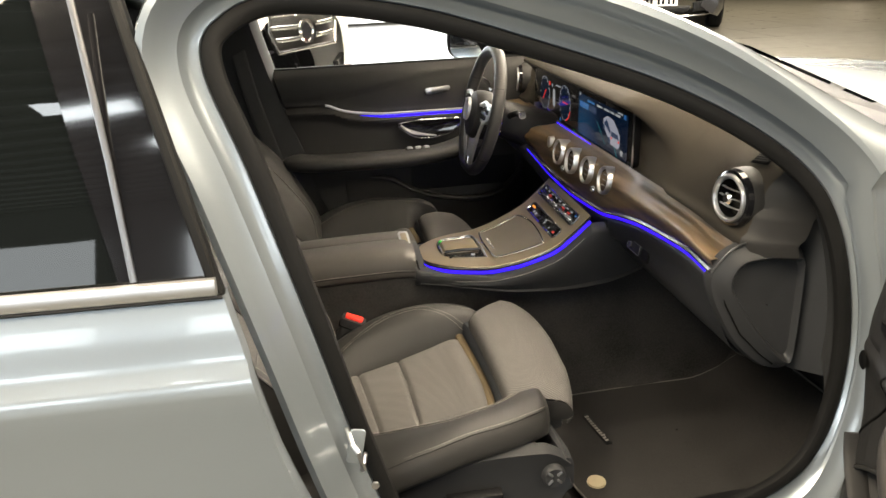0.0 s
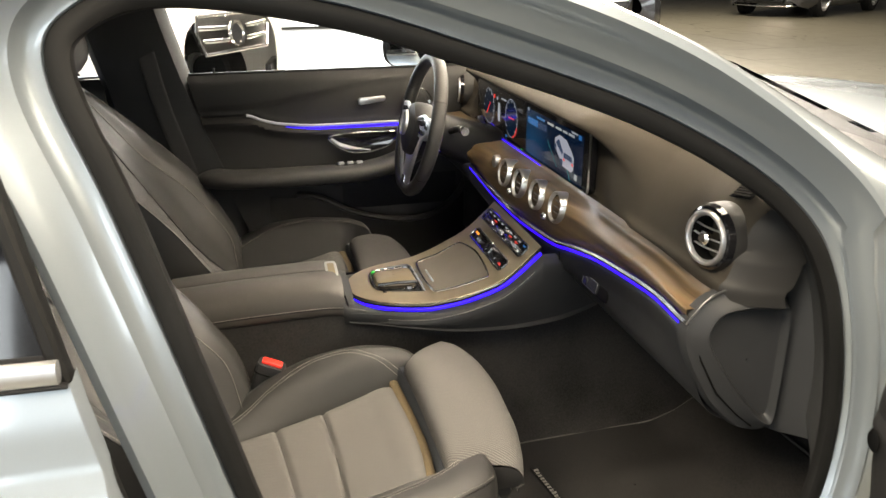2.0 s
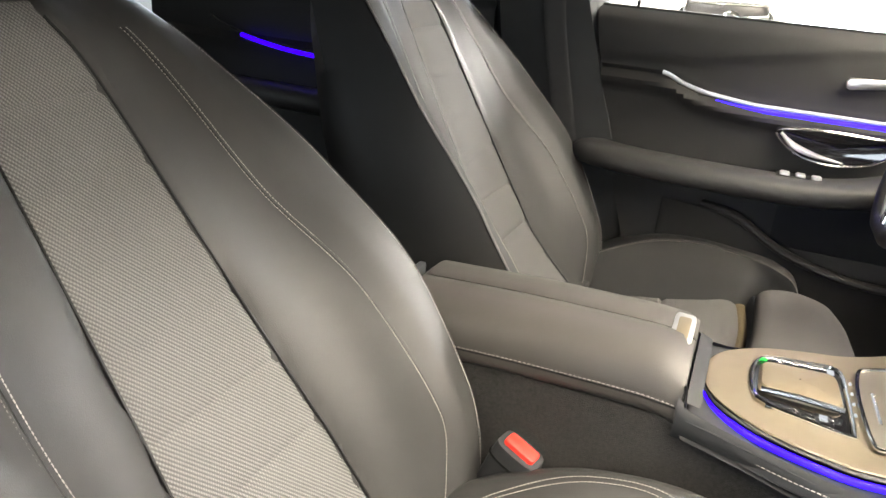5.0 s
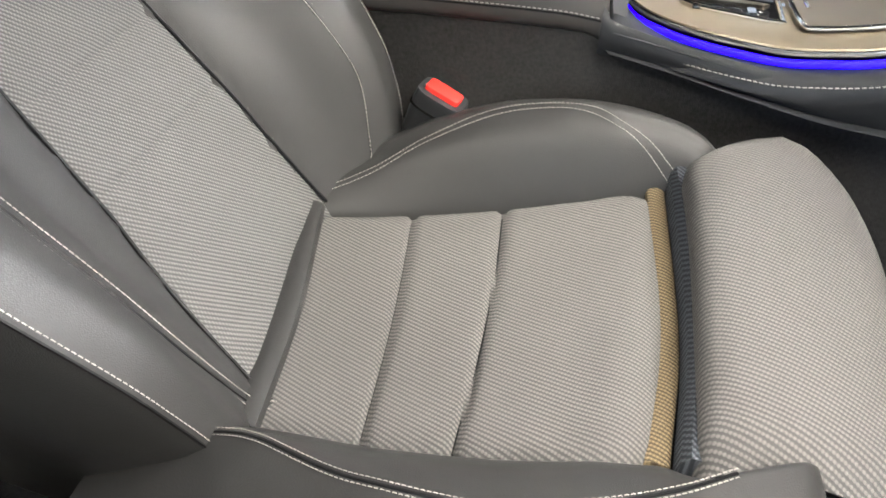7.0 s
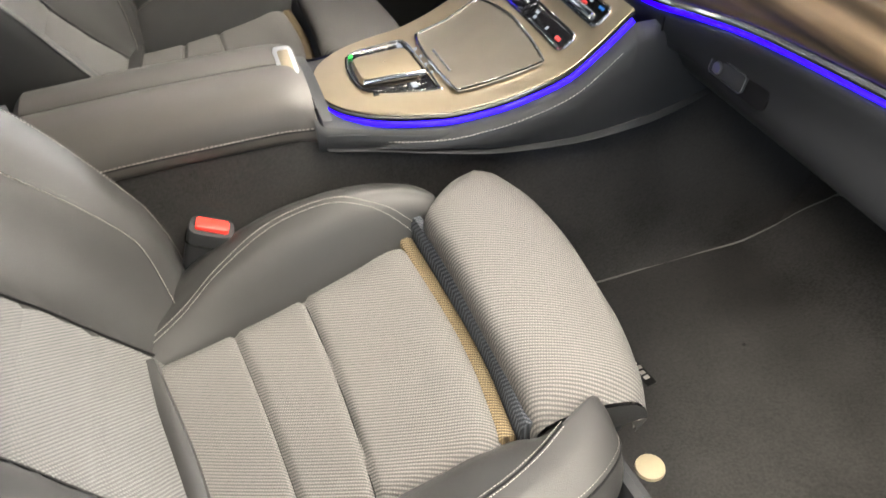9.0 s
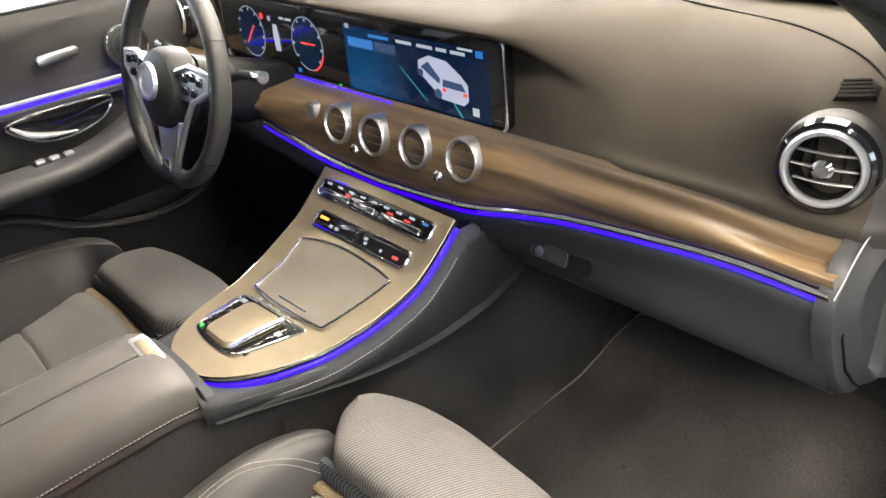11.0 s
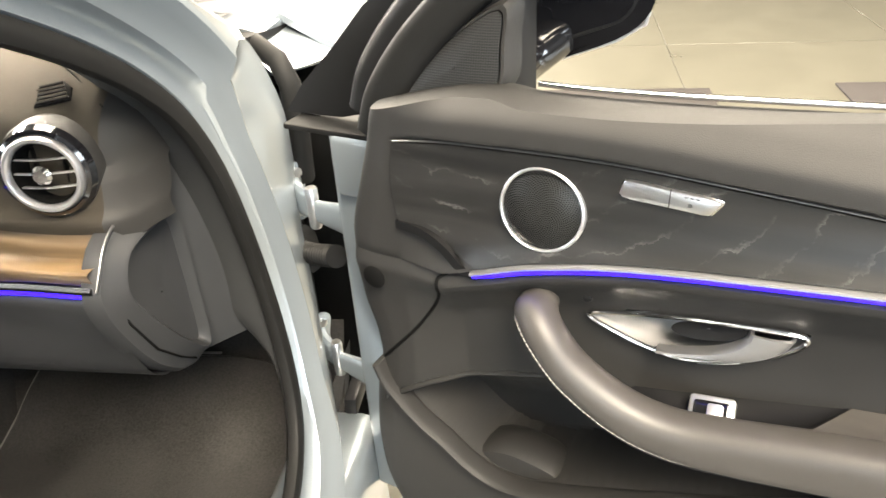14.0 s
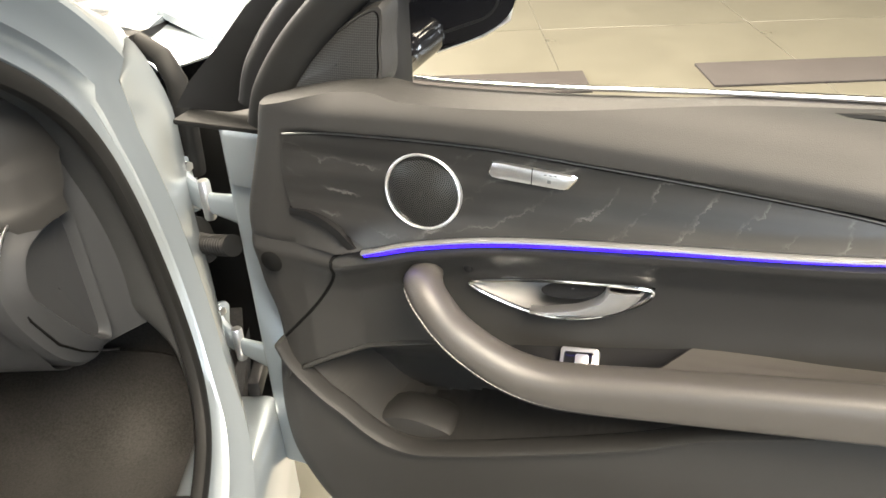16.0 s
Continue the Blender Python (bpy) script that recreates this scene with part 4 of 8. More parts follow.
part("kick_seam", tube([V(0.716, -0.741, 0.938), V(0.734, -0.758, 0.936), V(0.758, -0.781, 0.934)], 0.0014, 6), VOID, dash)

# ---- screens ----
SC = facing(0.626, 0.125, 0.953)
screen = part("twin_screen", plate(rounded(0.775, 0.136, 0.016), 0.018, SC, 0.003), GLOSS, dash, "wide black twin screen with lit instruments")
rim = [SC @ V(x, y, 0.017) for x, y in rounded(0.775, 0.136, 0.016)]
part("bezel", tube(rim[12:] + rim[:6], 0.0024, 6), ALU, screen)
part("lower_lip", tube([V(0.604, y, 0.884) for y in (-0.27, -0.1, 0.1, 0.30, 0.48)], 0.0035, 6), DARK, screen)
part("screen_light_line", tube([V(0.6005, y, 0.8885) for y in (-0.02, 0.15, 0.30, 0.45)], 0.0011, 6), BLUE, screen)


def lit(name, outline, mat, lift=0.0004):
    """A flat lit shape on the screen: y of the car and height."""
    return part(name, plate(outline, 0.0003, Matrix.Translation((0.6078 - lift, 0, 0)) @ FACE), mat, screen)


def box2(y0, y1, z0, z1):
    return [(-y0, z0), (-y1, z0), (-y1, z1), (-y0, z1)]


def arc(y, z, r0, r1, a0, a1, n=40):
    out = [(-y + r1 * math.cos(radians(a0 + (a1 - a0) * i / n)), z + r1 * math.sin(radians(a0 + (a1 - a0) * i / n))) for i in range(n + 1)]
    return out + [(-y + r0 * math.cos(radians(a1 + (a0 - a1) * i / n)), z + r0 * math.sin(radians(a1 + (a0 - a1) * i / n))) for i in range(n + 1)]


MENU = screen_paint("menu_picture", (0.0, 0.008, 0.03), (0.0, 0.055, 0.15), 0.5, (-0.06, 0.90))
lit("menu_picture", box2(0.095, -0.235, 0.893, 0.999), MENU)
for y in (0.40, 0.210):
    lit("dial_glow", arc(y, 0.951, 0.0, 0.046, 0, 360), screen_paint("dial_glow", (0.0, 0.0, 0.002), (0.0, 0.02, 0.06), 0.25, (-y, 0.93)))
    lit("dial_ring", arc(y, 0.951, 0.0462, 0.0478, -130, 130 if y > 0.3 else 215), GLOW_WHITE, 0.0008)
    for k in range(9):
        a = 215 - 32 * k
        lit("dial_mark", [(-y + r * math.cos(radians(a + d)), 0.951 + r * math.sin(radians(a + d))) for r, d in ((0.040, -3), (0.0445, -3), (0.0445, 3), (0.040, 3))], GLOW_WHITE, 0.0008)
lit("dial_red_zone", arc(0.210, 0.951, 0.0455, 0.049, -75, -20, 12), GLOW_RED, 0.0012)
lit("needle", [(-0.228, 0.9495), (-0.185, 0.951), (-0.185, 0.9535), (-0.228, 0.9535)], GLOW_RED, 0.0014)
lit("needle", [(-0.42, 0.93), (-0.417, 0.928), (-0.385, 0.962), (-0.387, 0.964)], GLOW_RED, 0.0014)
lit("gear_sign", box2(0.315, 0.298, 0.8955, 0.901), GLOW_GREEN, 0.001)
lit("gear_sign", box2(0.128, 0.122, 0.890, 0.893), GLOW_GREEN, 0.001)
lit("status_bar", box2(0.252, 0.243, 0.895, 0.903), GLOW_BLUE, 0.001)
lit("status_bar", box2(0.375, 0.368, 0.892, 0.897), GLOW_BLUE, 0.001)
lit("warning_sign", arc(0.352, 0.985, 0, 0.006, 0, 360, 16), GLOW_RED, 0.001)
lit("warning_sign", arc(0.326, 0.983, 0, 0.005, 0, 360, 16), GLOW_WHITE, 0.001)
for y, w in ((0.29, 0.016), (0.27, 0.02)):
    lit("status_bar", box2(y, y - w, 0.986, 0.990), GLOW_DIM, 0.001)
lit("car_sign", [(-0.318, 0.925), (-0.302, 0.925), (-0.300, 0.95), (-0.304, 0.974), (-0.316, 0.974), (-0.320, 0.95)], GLOW_DIM, 0.001)
for y, w in ((0.028, 0.05), (-0.040, 0.036), (-0.088, 0.034), (-0.130, 0.022), (-0.160, 0.03)):
    lit("menu_word", box2(y, y - w, 0.9865, 0.9915), GLOW_BLUE if w > 0.04 else GLOW_DIM, 0.001)
lit("menu_word", box2(-0.175, -0.205, 0.9945, 0.998), GLOW_DIM, 0.001)
lit("menu_button", box2(0.085, 0.020, 0.966, 0.981), GLOW_BLUE, 0.0008)
lit("menu_button", box2(0.016, -0.036, 0.966, 0.981), GLOW_NAVY, 0.0008)
lit("menu_icon", box2(0.088, 0.078, 0.9945, 1.002), GLOW_WHITE, 0.001)
lit("menu_icon", box2(-0.211, -0.225, 0.988, 0.998), GLOW_BLUE, 0.001)
lit("menu_icon", box2(-0.199, -0.212, 0.902, 0.914), GLOW_DIM, 0.001)
lit("lane_line", [(0.10, 0.905), (0.103, 0.905), (0.045, 0.95), (0.043, 0.95)], GLOW_TEAL, 0.0007)
lit("lane_line", [(0.175, 0.893), (0.179, 0.893), (0.16, 0.915), (0.157, 0.915)], GLOW_TEAL, 0.0007)
# the car drawn on the menu: body, roof, windows and lamps
lit("drawn_car", [(0.135, 0.915), (0.182, 0.913), (0.192, 0.921), (0.192, 0.945), (0.178, 0.957), (0.150, 0.974), (0.112, 0.977), (0.088, 0.967), (0.087, 0.950), (0.118, 0.928)], GLOW_CAR, 0.0010)
lit("drawn_window", [(0.140, 0.946), (0.180, 0.945), (0.187, 0.934), (0.139, 0.935)], GLOW_NAVY, 0.0014)
lit("drawn_window", [(0.093, 0.958), (0.110, 0.968), (0.135, 0.946), (0.132, 0.938)], GLOW_NAVY, 0.0014)
lit("drawn_lamp", box2(-0.138, -0.146, 0.928, 0.933), GLOW_RED, 0.0014)
lit("drawn_lamp", box2(-0.182, -0.190, 0.927, 0.932), GLOW_RED, 0.0014)
lit("drawn_wheel", arc(-0.128, 0.922, 0, 0.008, 0, 360, 14), GLOW_NAVY, 0.0014)
lit("drawn_wheel", arc(-0.092, 0.949, 0, 0.006, 0, 360, 14), GLOW_NAVY, 0.0014)

# ---- steering wheel ----
wheel = thing("steering_wheel", (0.39, 0.32, 0.6), "black leather steering wheel with silver spokes and paddles", "steering wheel")
WH = Matrix.Translation((0.394, 0.318, 0.925)) @ pose(0, 0, 0, 0, 14, 0) @ FACE
rimpath = []
for i in range(72):
    a = 2 * math.pi * i / 72
    r = 0.172
    x, y = r * math.cos(a), r * math.sin(a)
    rimpath.append(V(x, max(y, -0.166), 0))
rim_ob = part("rim", moved(sweep(rimpath, superellipse(0.0145, 0.0172, 2.3, 14), up=(0, 0, 1), closed=True), WH), LEATHER, wheel, "leather rim with sewn joints")
for a in (28, 152, 218, 322):
    part("joint", moved(sweep([V(0.172 * math.cos(radians(a + d)), 0.172 * math.sin(radians(a + d)), 0) for d in (-0.25, 0.25)], superellipse(0.0150, 0.0178, 2.3, 14), up=(0, 0, 1)), WH), DARK, rim_ob)
hub = part("airbag_cover", moved(grid([[V((0.068 + 0.004 * math.cos(2 * a)) * k * math.cos(a), -0.012 + 0.070 * k * math.sin(a), h) for a in [2 * math.pi * i / 40 for i in range(40)]] for k, h in ((0.98, -0.02), (1.0, 0.0), (0.98, 0.016), (0.9, 0.028), (0.6, 0.036), (0.3, 0.039), (0.02, 0.04))], close_v=True), WH), SOFT, wheel, "smooth round airbag cover")
part("emblem", revolve([(0.0001, 0.002), (0.024, 0.002), (0.026, 0.007), (0.031, 0.007), (0.033, 0.0)], WH @ Matrix.Translation((0, 0.0, 0.039)), 36, False), SATINALU, hub, "plain round metal emblem")
for sx in (-1, 1):
    sp = part("spoke", moved(plate([(sx * 0.055, 0.022), (sx * 0.10, 0.036), (sx * 0.160, 0.030), (sx * 0.162, 0.004), (sx * 0.11, -0.020), (sx * 0.058, -0.02)][:: -sx if sx < 0 else 1], 0.016, None, 0.003), WH), SATINALU, wheel, "satin silver spoke with dark buttons")
    part("spoke_edge", moved(tube([V(sx * 0.056, 0.024, 0.018), V(sx * 0.10, 0.038, 0.017), V(sx * 0.158, 0.031, 0.012), V(sx * 0.158, 0.006, 0.012), V(sx * 0.112, -0.018, 0.017), V(sx * 0.09, -0.05, 0.016), V(sx * 0.05, -0.12, 0.012), V(sx * 0.028, -0.158, 0.006)], 0.0052, 8), WH), SATINALU, sp)
    for bx, by in ((0.085, 0.018), (0.110, 0.022), (0.135, 0.018), (0.090, -0.002), (0.118, -0.002)):
        part("button", moved(block(sx * bx - 0.009, sx * bx + 0.009, by - 0.007, by + 0.007, 0.014, 0.020, 0.002), WH), GLOSS, sp)
    part("paddle", moved(sweep([V(sx * 0.10, 0.02, -0.030), V(sx * 0.118, 0.0, -0.030), V(sx * 0.120, -0.03, -0.030), V(sx * 0.108, -0.055, -0.028)], superellipse(0.010, 0.003, 3, 10), up=(0, 0, 1)), WH), CHROME, wheel)
low = part("lower_spoke", moved(plate([(-0.045, -0.06), (-0.022, -0.16), (0.022, -0.16), (0.045, -0.06)], 0.010, None, 0.003), WH), SATINALU, wheel)
part("spoke_inlay", moved(plate([(-0.012, -0.135), (-0.015, -0.162), (0.015, -0.162), (0.012, -0.135)], 0.014, None, 0.003), WH), CHROME, low)
part("column", moved(sweep([V(0, 0, -0.02), V(0, -0.01, -0.06), V(0, -0.02, -0.13), V(0, -0.03, -0.22)], superellipse(0.06, 0.055, 3, 20), up=(0, 1, 0), scale=lambda f: 0.85 + 0.3 * f), WH), DARK, wheel)
for sx, y0 in ((1, 0.026), (-1, 0.03)):
    stalk = part("stalk", moved(tube([V(sx * 0.05, y0 - 0.02, -0.07), V(sx * 0.11, y0, -0.07), V(sx * 0.165, y0 + 0.006, -0.066)], 0.008, 10), WH), DARK, wheel)
    part("stalk_tip", moved(tube([V(sx * 0.165, y0 + 0.006, -0.066), V(sx * 0.172, y0 + 0.007, -0.065), V(sx * 0.19, y0 + 0.008, -0.064)], 0.0105, 12), WH), CHROME, stalk)
# ---- centre console ----
CC = -0.065
console = thing("center_console", (0.2, CC, 0.28), "black centre console with brushed metal top and blue light line", "console")


def ctop(x):
    return lerp([(0.10, 0.657), (0.29, 0.658), (0.35, 0.668), (0.41, 0.688), (0.45, 0.706), (0.49, 0.737), (0.53, 0.774)], x)


def chalf(x):
    return lerp([(0.146, 0.002), (0.150, 0.030), (0.160, 0.055), (0.177, 0.076), (0.217, 0.104), (0.268, 0.122), (0.334, 0.137), (0.40, 0.152), (0.46, 0.160), (0.53, 0.163)], x)


xs = [0.146, 0.148, 0.151, 0.156, 0.163, 0.173, 0.185] + [0.20 + 0.33 * i / 33 for i in range(34)]
rows = []
for x in xs:
    h, z = chalf(x), ctop(x)
    rows.append([V(x, CC + s * h, z + 0.0015 * (1 - s * s) - (0.003 if abs(s) > 0.999 else 0)) for s in (-1, -0.985, -0.9, -0.6, -0.3, 0, 0.3, 0.6, 0.9, 0.985, 1)])
part("top_plate", grid(rows), BRUSHED, console, "champagne brushed metal top plate")
edge = [V(x, CC - chalf(x), ctop(x) - 0.004) for x in reversed(xs)] + [V(x, CC + chalf(x), ctop(x) - 0.004) for x in xs[1:]]
part("chrome_edge", sweep(edge, superellipse(0.0016, 0.0028, 2.5, 8)), CHROME, console)


def grown(path, d, dz):
    return [p + s * d + V(0, 0, dz) for p, (t, s, w) in zip(path, frames(path))]


sgn = 1 if (grown(edge, 0.01, 0)[2].y < edge[2].y) else -1
part("light_line", sweep(grown(edge, 0.001 * sgn, -0.010), superellipse(0.0034, 0.0036, 2.5, 10)), BLUE, console, "blue glowing light line")
skirt = []
for d, dz in ((0.000, -0.014), (0.010, -0.018), (0.017, -0.026), (0.0195, -0.034)):
    skirt.append(grown(edge, d * sgn, dz))


def skin_low(x):
    """Lower edge of the near flank: distance out and height."""
    return lerp([(0.10, -0.150), (0.20, -0.176), (0.28, -0.200), (0.36, -0.216), (0.45, -0.224), (0.55, -0.228), (0.75, -0.230)], x), lerp([(0.10, 0.625), (0.20, 0.617), (0.28, 0.610), (0.36, 0.603), (0.45, 0.601), (0.55, 0.610), (0.67, 0.638), (0.75, 0.66)], x)


for k, out in ((0.35, 0.004), (0.7, 0.005), (0.94, 0.002), (1.0, -0.002), (1.04, -0.014)):
    row = []
    for p in skirt[3]:
        y, z = skin_low(p.x)
        if p.y > CC:
            y, z = 2 * CC - y, z - 0.05
        w = min(1, abs(p.y - CC) / 0.05)
        q = V(p.x, y * w + p.y * (1 - w), z)
        row.append(p.lerp(q, k) + V(0, math.copysign(out, p.y - CC), 0))
    skirt.append(row)
part("skirt", grid(skirt), PLASTIC, console, "grey-black sewn side skin")
for sg in (0, -1):
    fore = [r[sg] for r in skirt]
    part("flank", grid([[p + V(d, 0, d * lift * (i / (len(fore) - 1))) for i, p in enumerate(fore)] for d, lift in ((-0.001, 0), (0.05, 0.12), (0.10, 0.2), (0.17, 0.28), (0.24, 0.3))]), PLASTIC, console)

part("stitching", stitches(grown(edge, 0.0185 * sgn, -0.0265)[2:-2], 0.0035, 0.002, 0.0006), THREAD, console, "pale thread seam")


def on_top(x, y):
    """A frame lying on the console's top: x to the car's right, y ahead, z off the surface."""
    dz = (ctop(x + 0.005) - ctop(x - 0.005)) / 0.01
    f = V(1, 0, dz).normalized()
    r = V(0, -1, 0)
    u = r.cross(f)
    m = Matrix((r, f, u)).transposed().to_4x4()
    m.translation = V(x, y, ctop(x))
    return m


def top_ring(points, r, lift=0.002, closed=True):
    return tube([V(p[0], p[1], ctop(p[0]) + lift) for p in points], r, 7, closed)


def top_sheet(points, lift, n=8):
    """A sheet that follows the console's top inside an outline."""
    cx, cy = sum(p[0] for p in points) / len(points), sum(p[1] for p in points) / len(points)
    return grid([[V(cx + (p[0] - cx) * k, cy + (p[1] - cy) * k, ctop(cx + (p[0] - cx) * k) + lift) for p in points] for k in [1 - i / n * 0.99 for i in range(n + 1)]], close_v=True)


def rounded_quad(a, b, c, d, r=0.2, n=5):
    """An outline through four corners with rounded bends."""
    q, out = [Vector(p) for p in (a, b, c, d)], []
    for i in range(4):
        p0, p, p1 = q[i - 1], q[i], q[(i + 1) % 4]
        s, e = p + (p0 - p) * r, p + (p1 - p) * r
        for k in range(n + 1):
            f = k / n
            out.append(s * (1 - f) ** 2 + p * 2 * f * (1 - f) + e * f * f)
    return [(v.x, v.y) for v in out]


# lid of the storage tray
LID = [(p.x, p.y) for p in spline([(0.318, CC + 0.078, 0), (0.33, CC + 0.086, 0), (0.37, CC + 0.09, 0), (0.412, CC + 0.099, 0), (0.427, CC + 0.093, 0), (0.440, CC + 0.03, 0), (0.441, CC - 0.03, 0), (0.433, CC - 0.112, 0), (0.42, CC - 0.119, 0), (0.37, CC - 0.106, 0), (0.33, CC - 0.097, 0), (0.319, CC - 0.088, 0), (0.314, CC - 0.03, 0), (0.313, CC + 0.03, 0)], 56, True)]
lid = part("tray_lid", top_sheet(LID, 0.0048, 14), SATIN, console, "champagne metal tray lid with chrome edge")
part("lid_edge", top_ring(LID, 0.0026, 0.0048), CHROME, lid)
part("lid_grip", tube([V(0.327, CC + 0.025, ctop(0.327) + 0.004), V(0.329, CC - 0.045, ctop(0.329) + 0.004)], 0.0024, 8), CHROME, lid)
# touch pad with its palm rest
PAD = [(p.x, p.y) for p in spline([(0.203, CC + 0.045, 0), (0.215, CC + 0.068, 0), (0.26, CC + 0.078, 0), (0.296, CC + 0.078, 0), (0.302, CC + 0.02, 0), (0.303, CC - 0.066, 0), (0.298, CC - 0.074, 0), (0.25, CC - 0.062, 0), (0.215, CC - 0.05, 0), (0.202, CC - 0.03, 0), (0.199, CC + 0.01, 0)], 48, True)]
pad = part("touch_pad", top_sheet(PAD, 0.0018), GLOSS, console, "touch pad with curved palm rest and buttons")
part("pad_edge", top_ring(PAD, 0.0027, 0.003), CHROME, pad)
REST = rounded_quad((0.207, CC + 0.045), (0.293, CC + 0.052), (0.297, CC - 0.030), (0.206, CC - 0.024), 0.18)
part("palm_rest", grid([[V(0.25 + (x - 0.25) * k, CC + 0.011 + (y - CC - 0.011) * k, ctop(x) + h) for x, y in REST] for k, h in ((1.0, 0.001), (0.99, 0.006), (0.93, 0.010), (0.6, 0.012), (0.02, 0.0125))], close_v=True), BRUSHED, pad)
part("rest_edge", tube([V(0.209, CC - 0.028, ctop(0.2) + 0.008), V(0.25, CC - 0.030, ctop(0.25) + 0.010), V(0.295, CC - 0.033, ctop(0.29) + 0.009)], 0.0038, 8), CHROME, pad)
for x in (0.222, 0.24, 0.258, 0.278):
    part("pad_button", moved(block(-0.008, 0.008, -0.007, 0.007, 0.0, 0.004, 0.001), on_top(x, CC - 0.05 - 0.06 * (x - 0.25))), GLOSS, pad)
    part("pad_button", moved(block(-0.006, 0.006, -0.007, 0.007, 0.0, 0.004, 0.001), on_top(x, CC + 0.0645 + 0.04 * (x - 0.25))), GLOSS, pad)
for k, x in enumerate((0.27, 0.283)):
    part("pad_sign", moved(block(-0.006, 0.006, -0.004, 0.004, 0.0035, 0.0048, 0), on_top(x + 0.004, (CC - 0.052, CC + 0.066)[k])), GLOW_DIM, pad)
part("ready_light", moved(block(-0.003, 0.003, -0.003, 0.003, 0.003, 0.005, 0), on_top(0.212, CC + 0.060)), GLOW_GREEN, pad)
for k in range(4):
    part("pad_dot", moved(block(-0.003, 0.003, -0.0015, 0.0015, 0.001, 0.0026, 0), on_top(0.308, CC + 0.05 - 0.025 * k)), GLOW_DIM, console)

# two rows of switches on the ramp
def switch_row(x, y0, y1, deep, name, label):
    m = on_top(x, (y0 + y1) / 2)
    w = abs(y1 - y0)
    base = part(name, plate(rounded(w, deep, 0.008), 0.0025, m, 0.0008), GLOSS, console, label)
    ring = [m @ V(a, b, 0.0025) for a, b in rounded(w, deep, 0.008)]
    part("row_edge", tube(ring, 0.0024, 6, True), CHROME, base)
    return base, m


row, m = switch_row(0.4665, 0.045, -0.186, 0.028, "seat_switch_panel", "gloss black switch panel with chrome edge")
for k, (u, mat, w) in enumerate(((-0.095, GLOW_ORANGE, 0.022), (-0.07, GLOW_DIM, 0.008), (-0.055, GLOW_DIM, 0.008), (0.015, GLOW_DIM, 0.010), (0.02, GLOW_DIM, 0.006), (0.058, GLOW_DIM, 0.004), (0.092, GLOW_RED, 0.012))):
    part("switch_sign", moved(block(u - w / 2, u + w / 2, (0.004 if k == 0 else -0.004 if k in (1, 2) else 0.003 if k == 3 else -0.004) - 0.0025, (0.004 if k == 0 else -0.004 if k in (1, 2) else 0.003 if k == 3 else -0.004) + 0.0025, 0.0025, 0.0034, 0), m), mat, row)
part("dial", moved(revolve([(0.013, 0.002), (0.013, 0.006), (0.010, 0.007), (0.0001, 0.0065)], Matrix.Translation((0.0, 0, 0)), 24), m), GLOSS, row)
row, m = switch_row(0.506, 0.076, -0.200, 0.030, "climate_panel", "gloss black climate panel with chrome toggles")
for k in range(9):
    u = -0.12 + 0.03 * k
    part("switch_sign", moved(block(u - 0.006, u + 0.006, 0.007, 0.0105, 0.0025, 0.0034, 0), m), GLOW_DIM if k < 8 else GLOW_BLUE, row)
for u0, u1 in ((-0.125, -0.05), (-0.035, 0.015), (0.03, 0.122)):
    part("toggle", moved(block(u0, u1, -0.011, -0.001, 0.002, 0.011, 0.003), m), CHROME, row)
for u in (-0.062, 0.045, 0.085):
    part("toggle_light", moved(block(u - 0.005, u + 0.005, 0.001, 0.0035, 0.003, 0.0065, 0), m), GLOW_RED, row)

# armrest with two flaps and release tab
def arm_z(x):
    return lerp([(-0.24, 0.690), (-0.05, 0.700), (0.08, 0.702), (0.13, 0.698)], x)


AH = 0.0955
rest = part("armrest_base", block(-0.232, 0.128, CC - AH + 0.006, CC + AH - 0.006, 0.60, 0.645, 0.004), LEATHER, console, "black leather lidded armrest")
for s in (-1, 1):
    rows = []
    for i in range(25):
        x = -0.235 + 0.365 * i / 24
        e = 0.006 if i in (0, 24) else 0
        z = arm_z(x)
        prof = spline([(0.0008, -0.012, 0), (0.001, -0.003, 0), (0.004, 0.0, 0), (0.02, 0.002, 0), (0.048, 0.001, 0), (0.070, -0.005, 0), (0.085, -0.016, 0), (AH - 0.002, -0.032, 0), (AH + 0.001, -0.046, 0), (AH + 0.001, -0.058, 0), (AH - 0.003, -0.066, 0), (AH - 0.012, -0.068, 0)], 30)
        rows.append([V(x, CC + s * p.x, z + p.y - e) for p in prof])
    rows[0] = [p + V(0.004, 0, -0.004) for p in rows[0]]
    flap = part("flap", grid(rows), ARMREST, rest, "padded leather flap", thick=0.003)
    part("front_face", grid([[p + V(-0.001, 0, -0.001) for p in rows[-1]], [V(0.132, CC + (p.y - CC) * 0.98, min(p.z - 0.004, 0.66)) for p in rows[-1]], [V(0.131, CC + (p.y - CC) * 0.96, 0.632) for p in rows[-1]]]), LEATHER, flap)
    along = [-0.23 + 0.355 * i / 30 for i in range(31)]
    part("stitching", stitches([V(x, CC + s * (AH + 0.0016), arm_z(x) - 0.046) for x in along], 0.0035, 0.002, 0.0006), THREAD, flap, "pale thread seam")
    part("seam", tube([V(x, CC + s * (AH + 0.0008), arm_z(x) - 0.0485) for x in along], 0.0012, 6), DARK, flap)
part("front_seam", tube([V(0.131, CC - AH + 0.008, 0.676), V(0.135, CC - AH - 0.001, 0.655), V(0.137, CC - AH - 0.001, 0.632)], 0.002, 6), DARK, rest)
TABM = Matrix.Translation((0.113, CC + 0.004, 0.6975)) @ pose(0, 0, 0, 0, 7, -90)
